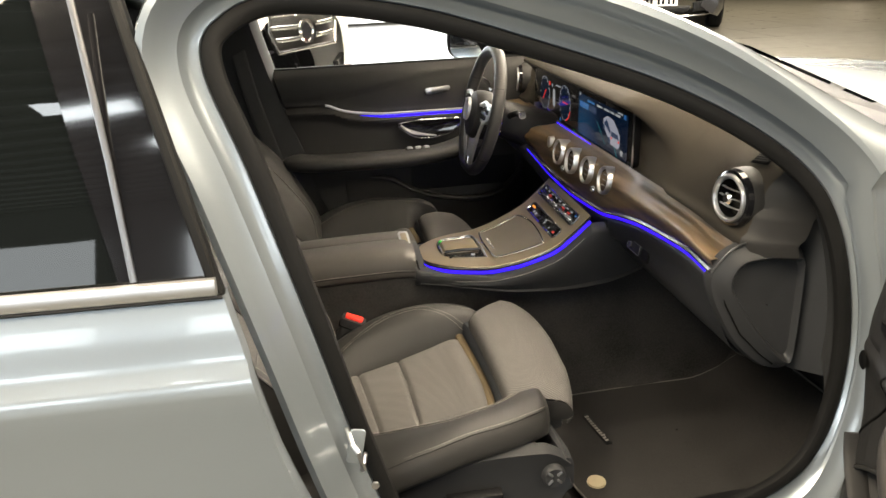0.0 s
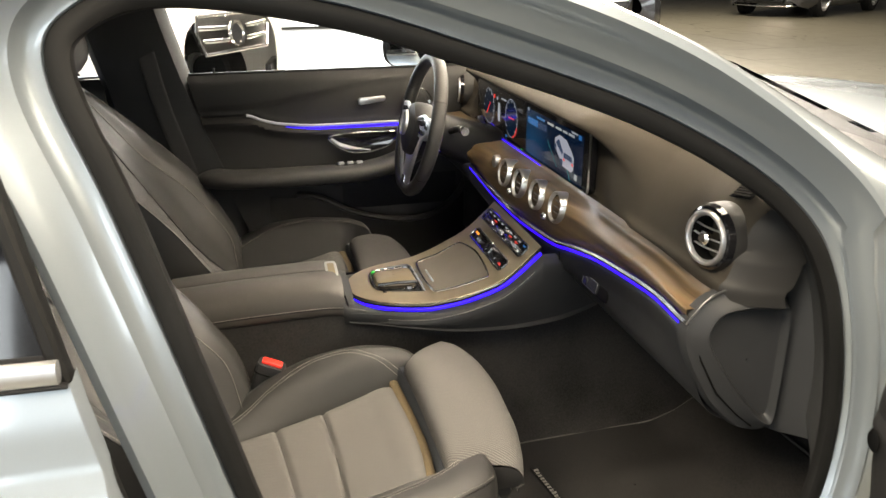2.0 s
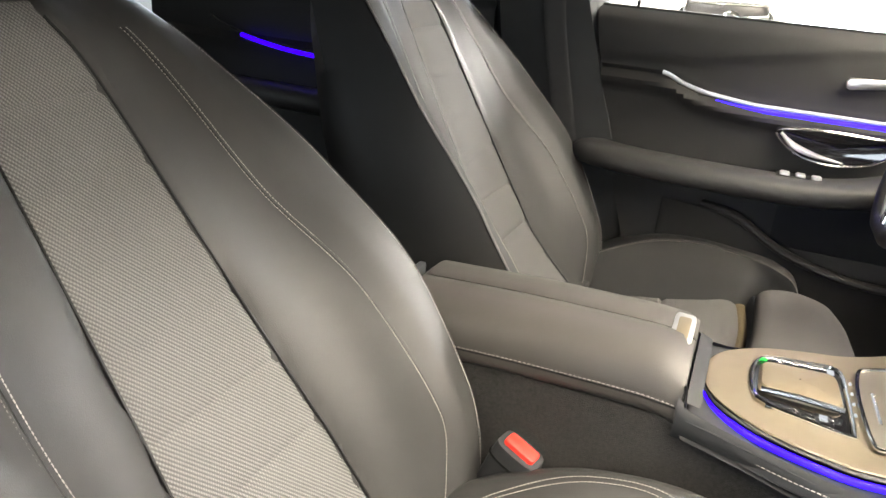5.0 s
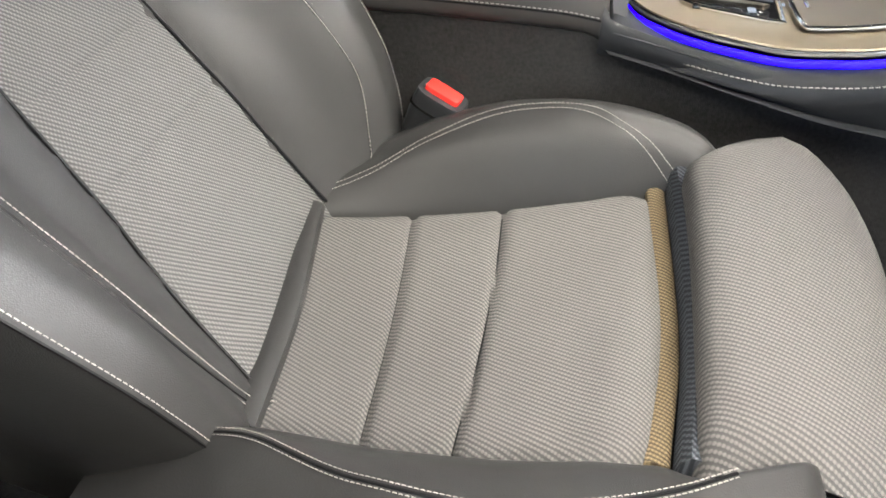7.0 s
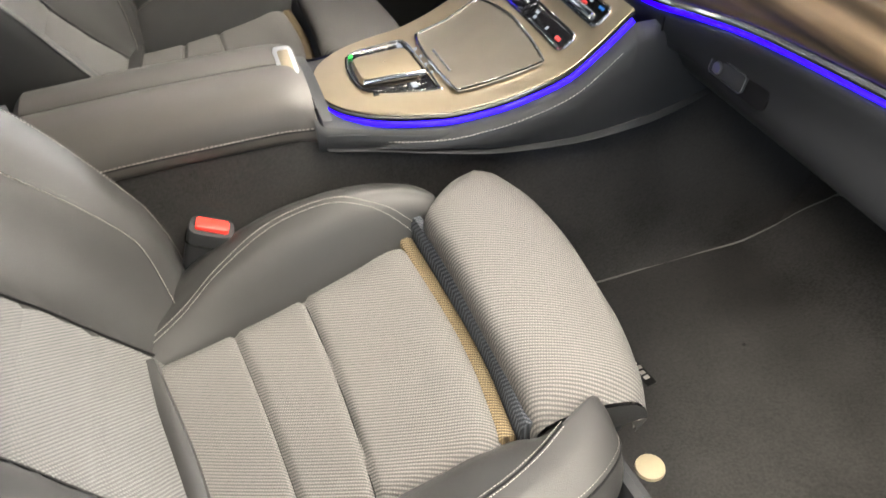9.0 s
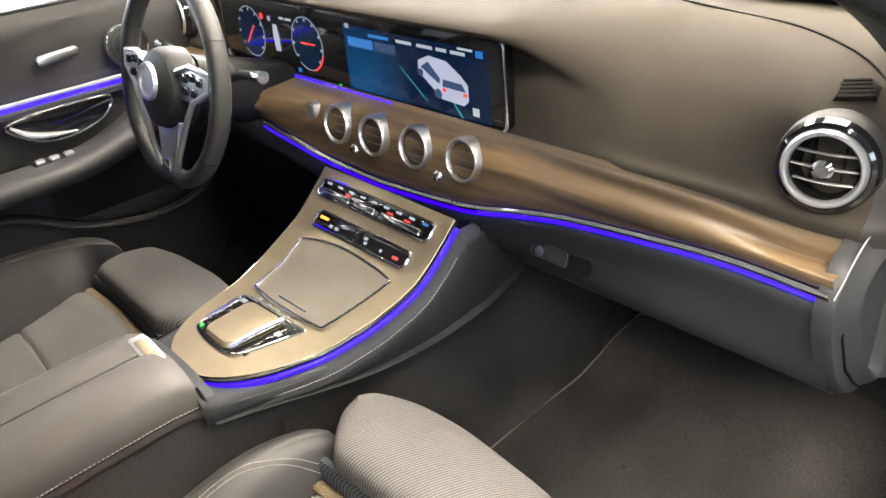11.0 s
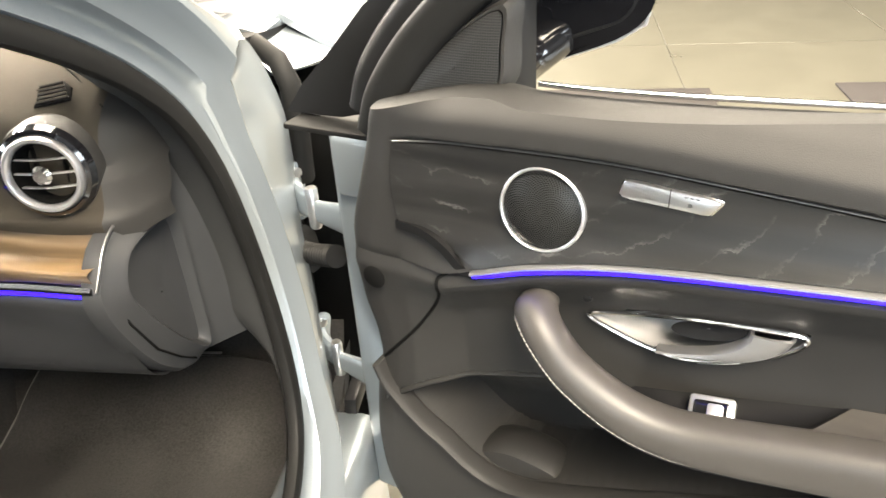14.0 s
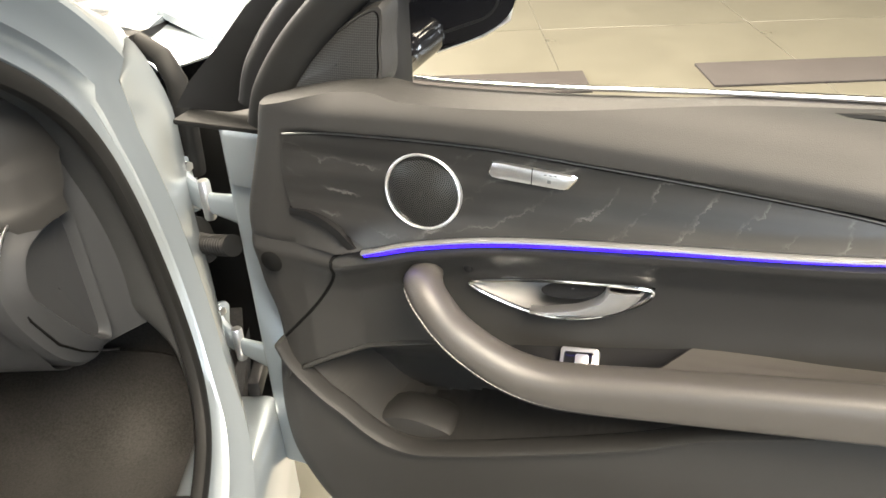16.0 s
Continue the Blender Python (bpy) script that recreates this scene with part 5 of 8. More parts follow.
tab = part("release_tab", plate(rounded_quad((-0.036, -0.013), (0.036, -0.013), (0.034, 0.013), (-0.034, 0.013), 0.22), 0.0045, TABM, 0.0015), SATINALU, rest, "satin metal release tab")
part("tab_face", plate(rounded(0.050, 0.015, 0.004), 0.0052, TABM, 0.001), BRUSHED, tab)
part("collar", grid([[V(0.132, CC + AH * k, 0.628), V(0.134, CC + AH * k, 0.672 - 0.012 * k * k), V(0.150, CC + AH * k * 0.97, 0.668 - 0.012 * k * k)] for k in [-1 + i / 8 for i in range(17)]]), PLASTIC, console)
for s in (-1, 1):
    part("side_panel", grid([[V(x, CC + s * w, 0.634), V(x, CC + s * (w + 0.003), 0.60), V(x, CC + s * (w + 0.004), 0.52), V(x, CC + s * (w + 0.004), 0.30)] for x, w in ((-0.30, 0.090), (0.05, 0.091), (0.13, 0.092), (0.17, 0.096), (0.215, 0.104), (0.27, 0.114))]), CARPET, console, "dark carpeted side below the armrest")
for sg in (-1, 1):
    part("nose_side", grid([[V(x, CC + sg * (w - 0.004), z + 0.001), V(x, CC + sg * w, z - 0.003), V(x, CC + sg * (w + 0.003), z - 0.012), V(x, CC + sg * (w + 0.002), 0.622), V(x, CC + sg * (w - 0.004), 0.614), V(x, CC + sg * (w - 0.02), 0.612)] for x, w, z in ((0.126, 0.099, 0.664), (0.14, 0.101, 0.650), (0.17, 0.108, 0.645), (0.215, 0.121, 0.642), (0.27, 0.138, 0.639), (0.30, 0.142, 0.636))]), PLASTIC, console, "grey-black sewn nose of the console")
part("nose_bed", grid([[V(x, CC + k * w, z - 0.006 * abs(k) ** 3) for k in (-1, -0.9, -0.5, 0, 0.5, 0.9, 1)] for x, w, z in ((0.134, 0.102, 0.648), (0.17, 0.111, 0.646), (0.215, 0.123, 0.643), (0.27, 0.139, 0.640))]), PLASTIC, console)
part("knee_panel", block(0.60, 0.64, 0.05, 0.66, 0.52, 0.78, 0.01), DARK, console)
part("console_core", block(0.30, 0.72, CC - 0.09, CC + 0.09, 0.285, 0.62, 0.01), CARPET, console)
part("console_box", block(-0.30, 0.16, CC - 0.088, CC + 0.088, 0.285, 0.634, 0.012), CARPET, console)
part("rear_latch", block(-0.247, -0.236, CC - 0.035, CC + 0.035, 0.672, 0.692, 0.003), ALU, rest)
# ---- front seats: built once round their own middle, then copied ----
def front_seat(x_at, y_at, lean, label, mirrored=False):
    seat = thing("front_seat", (0, 0, 0), label, "car seat", "front seats", m=Matrix.Translation((x_at, y_at, 0)))


    def cush_z(x):
        return lerp([(-0.14, 0.478), (-0.06, 0.484), (0.05, 0.500), (0.14, 0.520), (0.185, 0.531), (0.203, 0.526), (0.212, 0.505), (0.214, 0.46)], x)


    def in_edge(x):
        return lerp([(-0.14, 0.098), (-0.06, 0.112), (0.05, 0.131), (0.19, 0.154), (0.25, 0.16)], x)


    def out_edge(x):
        return lerp([(-0.14, -0.186), (-0.05, -0.184), (0.10, -0.178), (0.21, -0.172), (0.25, -0.17)], x)


    def dent(x, at, w=0.004):
        return math.exp(-((x - at) / w) ** 2)


    rows = []
    for i in range(80):
        x = -0.115 + 0.329 * i / 79
        a, b = out_edge(x), in_edge(x)
        row = []
        for j in range(29):
            f = j / 28
            y = a + (b - a) * f
            z = cush_z(x) - 0.006 * math.sin(math.pi * f) - 0.0065 * (dent(x, -0.022, 0.004) + dent(x, 0.056 + 0.01 * f, 0.004)) - 0.010 * (dent(f, 0, 0.03) + dent(f, 1, 0.03))
            row.append(V(x + 0.012 * math.sin(math.pi * f) * (i / 79) + (0.035 - 0.05 * f) * (1 - i / 79), y, z))
        rows.append(row)
    part("cushion_cloth", grid(rows), CLOTH_SEAT, seat, "grey ribbed cloth seat panel with cross seams", thick=0.006)
    for at, bend in ((-0.022, 0.0), (0.056, 0.01)):
        line = []
        for f in [0.03 + 0.94 * i / 24 for i in range(25)]:
            x = at + bend * f
            g = (x + 0.115) / 0.329
            line.append(V(x + 0.012 * math.sin(math.pi * f) * g + (0.035 - 0.05 * f) * (1 - g), out_edge(x) + (in_edge(x) - out_edge(x)) * f, cush_z(x) - 0.006 * math.sin(math.pi * f) - 0.0062 - 0.010 * (dent(f, 0, 0.03) + dent(f, 1, 0.03))))
        part("cross_seam", tube(line, 0.0011, 5), DARK, seat)
    # bed below the cloth
    part("cushion_base", block(-0.19, 0.205, -0.23, 0.22, 0.36, 0.47, 0.03, 3), LEATHER, seat)
    part("rear_welt", sweep(spline([(-0.088, -0.185, 0.486), (-0.105, -0.06, 0.480), (-0.128, 0.05, 0.480), (-0.138, 0.098, 0.484)], 14), superellipse(0.014, 0.010, 2.4, 10)), LEATHER, seat)


    def bolster(sign, edge, crest, xf, seam_path):
        """A side bolster: from the cloth's edge up over a crest and down its flank."""
        rows = []
        n = 46
        for i in range(n):
            f = i / (n - 1)
            x = -0.17 + (xf + 0.17) * f
            e = edge(min(x, 0.21))
            c = crest(x)
            zc = cush_z(min(x, 0.17))
            top = lerp([(-0.17, 0.485), (-0.10, 0.512), (-0.03, 0.550), (0.06, 0.580), (0.14, 0.590), (0.22, 0.582), (xf - 0.012, 0.566), (xf, 0.542)], x) - (0.012 if sign < 0 else 0)
            w = sign * (0.062 - 0.016 * max(0, (x - 0.16) / 0.12))
            mid = (e + c) / 2
            row = [V(x, e - sign * 0.004, zc - 0.022), V(x, e, zc - 0.006), V(x, e + (c - e) * 0.18, zc + 0.25 * (top - zc)), V(x, mid, zc + 0.72 * (top - zc)), V(x, e + (c - e) * 0.8, top - 0.006), V(x, c, top), V(x, c + w * 0.3, top - 0.004),
                   V(x, c + w * 0.62, top - 0.020), V(x, c + w * 0.9, top - 0.048), V(x, c + w, top - 0.078), V(x, c + w * 0.92, top - 0.100), V(x, c + w * 0.55, top - 0.112)]
            if i == n - 1:
                row = [V(p.x + 0.002, mid + (p.y - mid) * 0.75, zc + (p.z - zc) * 0.8) for p in row]
            rows.append(spline(row, 34))
        rows.append([V(p.x + 0.001, (p.y + edge(0.21)) / 2, 0.46 + (p.z - 0.46) * 0.3) for p in rows[-1]])
        ob = part("bolster", grid(rows), LEATHER, seat, "rounded leather side bolster")
        # twin seams: a line across the padding, taken from its own cross-sections
        def row_z(r, y):
            k = min(range(26), key=lambda j: abs(r[j].y - y))
            a, b = (r[k], r[k + 1]) if (r[k].y - y) * (r[k + 1].y - y) <= 0 else (r[max(0, k - 1)], r[k])
            g = min(1, max(0, (y - a.y) / (b.y - a.y))) if abs(b.y - a.y) > 1e-6 else 0
            return a.z + (b.z - a.z) * g

        def on_pad(x, y):
            f = min(n - 1.001, max(0.0, (x + 0.17) / (xf + 0.17) * (n - 1)))
            k = int(f)
            return V(x, y, row_z(rows[k], y) * (1 - f + k) + row_z(rows[k + 1], y) * (f - k))

        for off in (0.0, 0.0065):
            line = [on_pad(p.x, p.y + sign * off) + V(0, 0, 0.0008) for p in spline(seam_path, 90)]
            part("stitching", stitches(line, 0.0030, 0.0014, 0.00045), THREAD, ob, "pale thread seam")
            if off == 0:
                part("seam", tube([p + V(0, sign * 0.0032, -0.0008) for p in line], 0.0010, 5), DARK, ob)
        return ob


    def outer_bolster():
        """The door-side bolster: a flat sewn top between two seams, then a short upright flank."""
        def seam_y(x):
            return lerp([(-0.17, -0.212), (-0.068, -0.226), (0.036, -0.262), (0.104, -0.268), (0.162, -0.254), (0.21, -0.234), (0.25, -0.210), (0.31, -0.175)], x)
        def rim(x):
            return lerp([(-0.17, -0.325), (0.0, -0.335), (0.065, -0.328), (0.15, -0.305), (0.204, -0.291), (0.239, -0.279), (0.277, -0.256), (0.295, -0.236), (0.306, -0.208)], x)
        def top(x):
            return lerp([(-0.17, 0.498), (-0.10, 0.530), (-0.03, 0.564), (0.06, 0.588), (0.15, 0.596), (0.24, 0.596), (0.285, 0.588), (0.298, 0.578), (0.306, 0.562)], x)
        rows = []
        for i in range(60):
            x = -0.17 + 0.476 * (1 - (1 - i / 59) ** 1.25)
            e, zc, a, r, z = out_edge(min(x, 0.21)), cush_z(min(x, 0.17)), seam_y(x), rim(x), top(x)
            if x > 0.21:
                e = out_edge(0.21) + (a + 0.012 - out_edge(0.21)) * min(1, (x - 0.21) / 0.05)
            rows.append(spline([(x, e + 0.004, zc - 0.022), (x, e, zc - 0.006), (x, e + (a - e) * 0.4, zc + 0.55 * (z - zc)), (x, a + (e - a) * 0.12, z - 0.006), (x, a, z - 0.0015), (x, a - 0.008, z), (x, (a + r) / 2, z + 0.001), (x, r + 0.006, z - 0.005), (x, r - 0.004, z - 0.012), (x, r - 0.014, z - 0.032), (x, r - 0.014, z - 0.055), (x, r + 0.006, z - 0.070), (x, r + 0.05, z - 0.075)], 44))
        last = rows[-1]
        mid = V(0.306, (seam_y(0.306) + rim(0.306)) / 2, 0.535)
        rows.append([V(0.311, mid.y + (p.y - mid.y) * 0.6, mid.z + (p.z - mid.z) * 0.6) for p in last])
        rows.append([V(0.312, mid.y + (p.y - mid.y) * 0.05, mid.z + (p.z - mid.z) * 0.05) for p in last])
        ob = part("bolster", grid(rows), LEATHER, seat, "leather side bolster with sewn flat top")
        xs = [-0.15 + 0.395 * i / 80 for i in range(81)]
        for off in (0.003, -0.0035):
            part("stitching", stitches([V(x, seam_y(x) + off, top(x) + (0.0002 if off < 0 else -0.0008)) for x in xs], 0.0025, 0.0013, 0.00036), THREAD, ob, "pale thread seam")
        part("seam", tube([V(x, seam_y(x), top(x) - 0.0012) for x in xs], 0.0012, 5), DARK, ob)
        xs = [-0.05 + 0.352 * i / 80 for i in range(81)]
        part("stitching", stitches([V(x, rim(x) + 0.0015, top(x) - 0.0075) for x in xs], 0.0025, 0.0013, 0.00036), THREAD, ob, "pale thread seam")
        part("seam", tube([V(x, rim(x) - 0.003, top(x) - 0.0105) for x in xs], 0.0012, 5), DARK, ob)


    outer_bolster()
    bolster(1, in_edge, lambda x: lerp([(-0.17, 0.165), (-0.05, 0.190), (0.08, 0.202), (0.18, 0.202), (0.28, 0.185)], x), 0.268, [(-0.125, 0.125, 0), (-0.08, 0.145, 0), (-0.039, 0.165, 0), (0.018, 0.185, 0), (0.075, 0.195, 0), (0.131, 0.193, 0), (0.185, 0.175, 0), (0.225, 0.158, 0)])
    # tan strip and dark pleat between cushion and thigh rest
    part("gap_strip", sweep(spline([(0.214, -0.166, 0.518), (0.222, -0.03, 0.512), (0.206, 0.165, 0.524)], 20), superellipse(0.0095, 0.008, 2.8, 12)), CLOTH_TAN, seat, "sand coloured strip in the gap")
    part("pleat", sweep(spline([(0.236, -0.172, 0.520), (0.243, -0.03, 0.516), (0.226, 0.170, 0.530)], 20), superellipse(0.011, 0.026, 2.5, 10)), BLUEGREY, seat, "blue-grey pleat")
    # thigh rest
    rows = []
    for i in range(40):
        f = i / 39
        y = -0.182 + (0.212 + 0.182) * f
        bow = math.sin(math.pi * min(max(f, 0), 1)) ** 0.6
        x0 = 0.236 + 0.008 * math.sin(math.pi * f) - 0.018 * f + 0.075 * max(0, (y - 0.138) / 0.074) ** 1.2
        x1 = lerp([(0, 0.366), (0.08, 0.374), (0.3, 0.389), (0.55, 0.392), (0.78, 0.382), (0.92, 0.364), (0.98, 0.350), (1.0, 0.338)], f)
        top = lerp([(0, 0.555), (0.08, 0.574), (0.4, 0.580), (0.85, 0.592), (0.96, 0.586), (1.0, 0.572)], f)
        d = x1 - x0
        prof = [(x0 + 0.014, top - 0.075), (x0 + 0.002, top - 0.05), (x0, top - 0.025), (x0 + 0.010, top - 0.008), (x0 + 0.035, top), (x0 + d * 0.5, top + 0.001), (x0 + d * 0.8, top - 0.008), (x1 - 0.008, top - 0.022), (x1, top - 0.042), (x1 - 0.012, top - 0.062)]
        rows.append([V(p.x, y, p.z) for p in spline([(a, 0, b) for a, b in prof], 30)])
    thigh = part("thigh_rest", grid(rows), CLOTH_SEAT, seat, "ribbed cloth thigh rest")
    flank = lambda k: [V(p.x, p.y + (-0.004 if k else 0.004), p.z - 0.001) for p in rows[0 if k else -1]]
    for k in (1, 0):
        r = flank(k)
        low = [V(p.x - 0.004, p.y, min(p.z, 0.512)) for p in r]
        part("flank", grid([r, [V(p.x, p.y, 0.5 * p.z + 0.25 + 0.005) for p in r], [V(p.x * 0.97 + 0.009, p.y + (0.008 if k else -0.008), 0.500) for p in r]]), LEATHER, thigh)
    part("under_tray", block(0.20, 0.35, -0.175, 0.19, 0.475, 0.512, 0.01), PLASTIC, seat)
    # base, rails and side cover with its switches
    cover = part("side_cover", grid([[V(x, -0.318 + 0.010 * math.sin(k * 3.0) * (1 if k < 1 else 0) + 0.03 * (k > 0.98), z0 + (lerp([(-0.25, 0.50), (-0.08, 0.520), (0.05, 0.535), (0.2, 0.540), (0.28, 0.535), (0.318, 0.505)], x) - z0) * k) for x in [-0.25 + 0.568 * i / 28 for i in range(29)] for z0 in (lerp([(-0.25, 0.38), (0.2, 0.39), (0.28, 0.41), (0.318, 0.46)], x),)] for k in (0, 0.12, 0.3, 0.5, 0.7, 0.88, 0.97, 1.0)]), PLASTIC, seat, "moulded plastic seat side cover", thick=0.012)
    part("front_cap", sweep([V(0.314, -0.31, 0.478), V(0.316, -0.28, 0.478), V(0.308, -0.1, 0.46), V(0.30, 0.18, 0.45)], superellipse(0.012, 0.035, 3, 12)), PLASTIC, seat)
    knob = part("lumbar_knob", revolve([(0.021, 0), (0.021, 0.010), (0.018, 0.014), (0.008, 0.012), (0.0001, 0.013)], Matrix.Translation((0.283, -0.322, 0.494)) @ pose(0, 0, 0, 90, 0, 0), 28), PLASTIC, cover, "round grey adjuster knob")
    for k in range(4):
        part("knob_grip", moved(block(0.006, 0.017, -0.002, 0.002, 0.010, 0.0155, 0.001), Matrix.Translation((0.283, -0.322, 0.494)) @ pose(0, 0, 0, 90, 0, 0) @ pose(0, 0, 0, 0, 0, 45 + 90 * k)), ALU, knob)
    part("lift_lever", block(0.09, 0.19, -0.345, -0.322, 0.468, 0.484, 0.005), DARK, cover, "dark seat height lever")
    for y in (-0.20, 0.17):
        part("rail", block(-0.25, 0.33, y - 0.02, y + 0.02, 0.28, 0.335, 0.004), ALU, seat)
    part("frame", block(-0.2, 0.29, -0.21, 0.19, 0.32, 0.40, 0.02), DARK, seat)

    # backrest, reclined
    LEAN = radians(lean)
    UP, FWD = V(-math.sin(LEAN), 0, math.cos(LEAN)), V(math.cos(LEAN), 0, math.sin(LEAN))
    B0 = V(-0.168, 0, 0.45)


    def crest_y(s):
        return lerp([(-0.05, 0.138), (0.02, 0.175), (0.1, 0.200), (0.25, 0.206), (0.42, 0.178), (0.62, 0.138), (0.715, 0.085)], s)


    def crest_d(s):
        return lerp([(-0.05, 0.062), (0.02, 0.100), (0.1, 0.124), (0.25, 0.106), (0.42, 0.060), (0.62, 0.036), (0.715, 0.004)], s)


    def rim_y(s):
        return lerp([(-0.05, 0.208), (0.02, 0.236), (0.1, 0.257), (0.25, 0.280), (0.42, 0.266), (0.56, 0.226), (0.65, 0.196), (0.70, 0.166), (0.715, 0.12)], s)


    def rim_d(s):
        return lerp([(-0.05, 0.09), (0.05, 0.132), (0.1, 0.140), (0.25, 0.134), (0.42, 0.096), (0.62, 0.040), (0.715, 0.0)], s)


    def back_half(s):
        return rim_y(s) + 0.012


    def back_cloth(s, side=1):
        return lerp([(-0.05, 0.116), (0.1, 0.107), (0.25, 0.094), (0.42, 0.082), (0.60, 0.068), (0.66, 0.05)], s) + (0.034 * max(0, 1 - (s + 0.05) / 0.2) if side < 0 else 0)


    def back_d(s, y):
        """How far the back's face stands forward."""
        h, c, a = back_half(s), back_cloth(s, y), abs(y)
        base = lerp([(-0.05, 0.072), (0.03, 0.060), (0.1, 0.053), (0.25, 0.046), (0.42, 0.039), (0.66, 0.028), (0.715, -0.004)], s) - 0.14 * y * max(0, 1 - (s + 0.05) / 0.2)
        if a <= c:
            return base - 0.006 * (1 - (a / c) ** 2)
        y1, y2, d1, d2 = max(crest_y(s), c + 0.02), rim_y(s), crest_d(s), rim_d(s)
        return lerp([(c, base - 0.006), (c + 0.005, base + 0.003), (c + 0.6 * (y1 - c), base + 0.5 * (d1 - base)), (y1, d1), ((y1 + y2) / 2, max(d1, d2) * 0.55 + min(d1, d2) * 0.45 + 0.006), (y2, d2), (y2 + 0.008, d2 - 0.022), (h, d2 - 0.075)], a)


    def back_point(s, y, lift=0.0):
        return B0 + UP * s + FWD * (back_d(s, y) + lift) + V(0, y, 0)


    rows = []
    for i in range(60):
        s = -0.05 + 0.765 * i / 59
        h = back_half(s)
        row = [back_point(s, -h + 2 * h * j / 96, -0.006 if abs(-h + 2 * h * j / 96) < back_cloth(s, -h + 2 * h * j / 96) * 0.96 and s < 0.66 else 0) for j in range(97)]
        deep = lerp([(0, 0.10), (0.3, 0.11), (0.6, 0.08), (0.715, 0.05)], s)
        row += [B0 + UP * s - FWD * 0.045 + V(0, h * 1.0, 0), B0 + UP * s - FWD * deep + V(0, h * 0.85, 0), B0 + UP * s - FWD * (deep + 0.02) + V(0, 0, 0), B0 + UP * s - FWD * deep + V(0, -h * 0.85, 0), B0 + UP * s - FWD * 0.045 + V(0, -h * 1.0, 0)]
        rows.append(row)
    back = part("backrest", grid(rows, close_v=True, caps=True), LEATHER, seat, "leather backrest with raised side wings")
    rows = []
    for i in range(90):
        s = -0.06 + 0.727 * i / 89
        a, c = back_cloth(s, -1) * 0.995, back_cloth(s, 1) * 0.995
        rows.append([back_point(s, -a + (a + c) * j / 24, 0.002 - 0.0035 * sum(dent(s, 0.01 + 0.08 * k) for k in range(8)) - 0.004 * dent(abs(j - 12) / 12, 1, 0.08)) for j in range(25)])
    part("back_cloth", grid(rows), CLOTH_BACK, back, "grey ribbed cloth back panel")
    for sg in (-1, 1):
        for edge, wide in ((crest_y, 0.006), (rim_y, 0.0)):
            line = [back_point(s, sg * edge(s), 0.0012) for s in [-0.03 + 0.66 * i / 76 for i in range(77)]]
            part("seam", tube([p - FWD * 0.0012 for p in line], 0.0012, 5), DARK, back)
            for o in ((-0.004, 0.004) if wide else (-0.004,)):
                part("stitching", stitches([p + V(0, sg * o, 0) + FWD * 0.0006 for p in line], 0.0030, 0.0014, 0.00045), THREAD, back, "pale thread seam")
        part("cloth_edge", tube([back_point(s, sg * back_cloth(s, sg), 0.0) for s in [-0.04 + 0.69 * i / 60 for i in range(61)]], 0.0020, 6), DARK, back)
    # headrest on two posts
    HR = B0 + UP * 0.775 + FWD * 0.070
    head = part("headrest", sweep([HR + V(0, y, 0) for y in (-0.148, -0.142, -0.122, -0.07, 0, 0.07, 0.122, 0.142, 0.148)], superellipse(0.074, 0.112, 2.6, 24), up=UP, scale=lambda f: [0.6, 0.84, 0.96, 1.0, 1.02, 1.0, 0.96, 0.84, 0.6][round(f * 8)]), LEATHER, seat, "padded leather headrest")
    for y in (-0.06, 0.06):
        part("post", tube([B0 + UP * 0.66 + V(0, y, 0), B0 + UP * 0.76 + V(0, y, 0)], 0.006, 10), CHROME, head)
    part("top_slot", sweep([B0 + UP * 0.712 + V(0, y, 0) + FWD * 0.004 for y in (-0.09, -0.05, 0.05, 0.09)], superellipse(0.03, 0.008, 3, 10), up=UP), DARK, back)
    if mirrored:
        for ob in seat.children_recursive:
            ob.data.transform(Matrix.Diagonal((1, -1, 1, 1)))
            ob.data.flip_normals()
    return seat


front_seat(0, -0.43, 34.5, "black leather passenger seat with ribbed grey cloth and pale seams")
front_seat(-0.022, 0.335, 27.5, "black leather driver's seat with ribbed cloth behind the wheel", True)

# belt buckles beside the console
def buckle(x, y, z):
    b = thing("belt_buckle", (x, y, 0.4), "black seat belt buckle with red release button", "belt buckle", "belt buckles")
    m = Matrix.Translation((x, y, z)) @ pose(0, 0, 0, 0, 20, -12) @ Matrix.Scale(1.22, 4)
    part("housing", moved(sweep([V(0, 0, -0.10), V(0, 0, -0.05), V(0, 0, -0.008), V(0, 0, 0)], superellipse(0.024, 0.016, 4, 20), up=(0, 1, 0), scale=lambda f: [0.85, 0.97, 1.0, 0.94][round(f * 3)]), m), PLASTIC, b)
    part("housing_seam", moved(tube([V(x, y, -0.016) for x, y in superellipse(0.0243, 0.0163, 4, 20)], 0.0012, 5, True), m), VOID, b)
    part("button", moved(plate(rounded(0.034, 0.017, 0.004), 0.006, pose(0, 0, -0.001, 0, 0, 0), 0.002), m), RED, b, "bright red release button")
    return b


buckle(-0.028, -0.204, 0.566)
buckle(-0.105, 0.085, 0.575)
tabm = thing("seat_hinge_cover", (-0.1, -0.225, 0.45), "grey plastic hinge cover between cushion and backrest", "seat cover")
part("cover", block(-0.125, -0.085, -0.237, -0.212, 0.465, 0.507, 0.006), ALU, tabm)
part("clip", block(-0.12, -0.09, -0.24, -0.236, 0.475, 0.49, 0.001), PLASTIC, tabm)
# ---- driver's door, closed ----
ddoor = thing("driver_door", (0.3, 0.7, 0.35), "closed driver's door with black trim and blue light line", "car door")


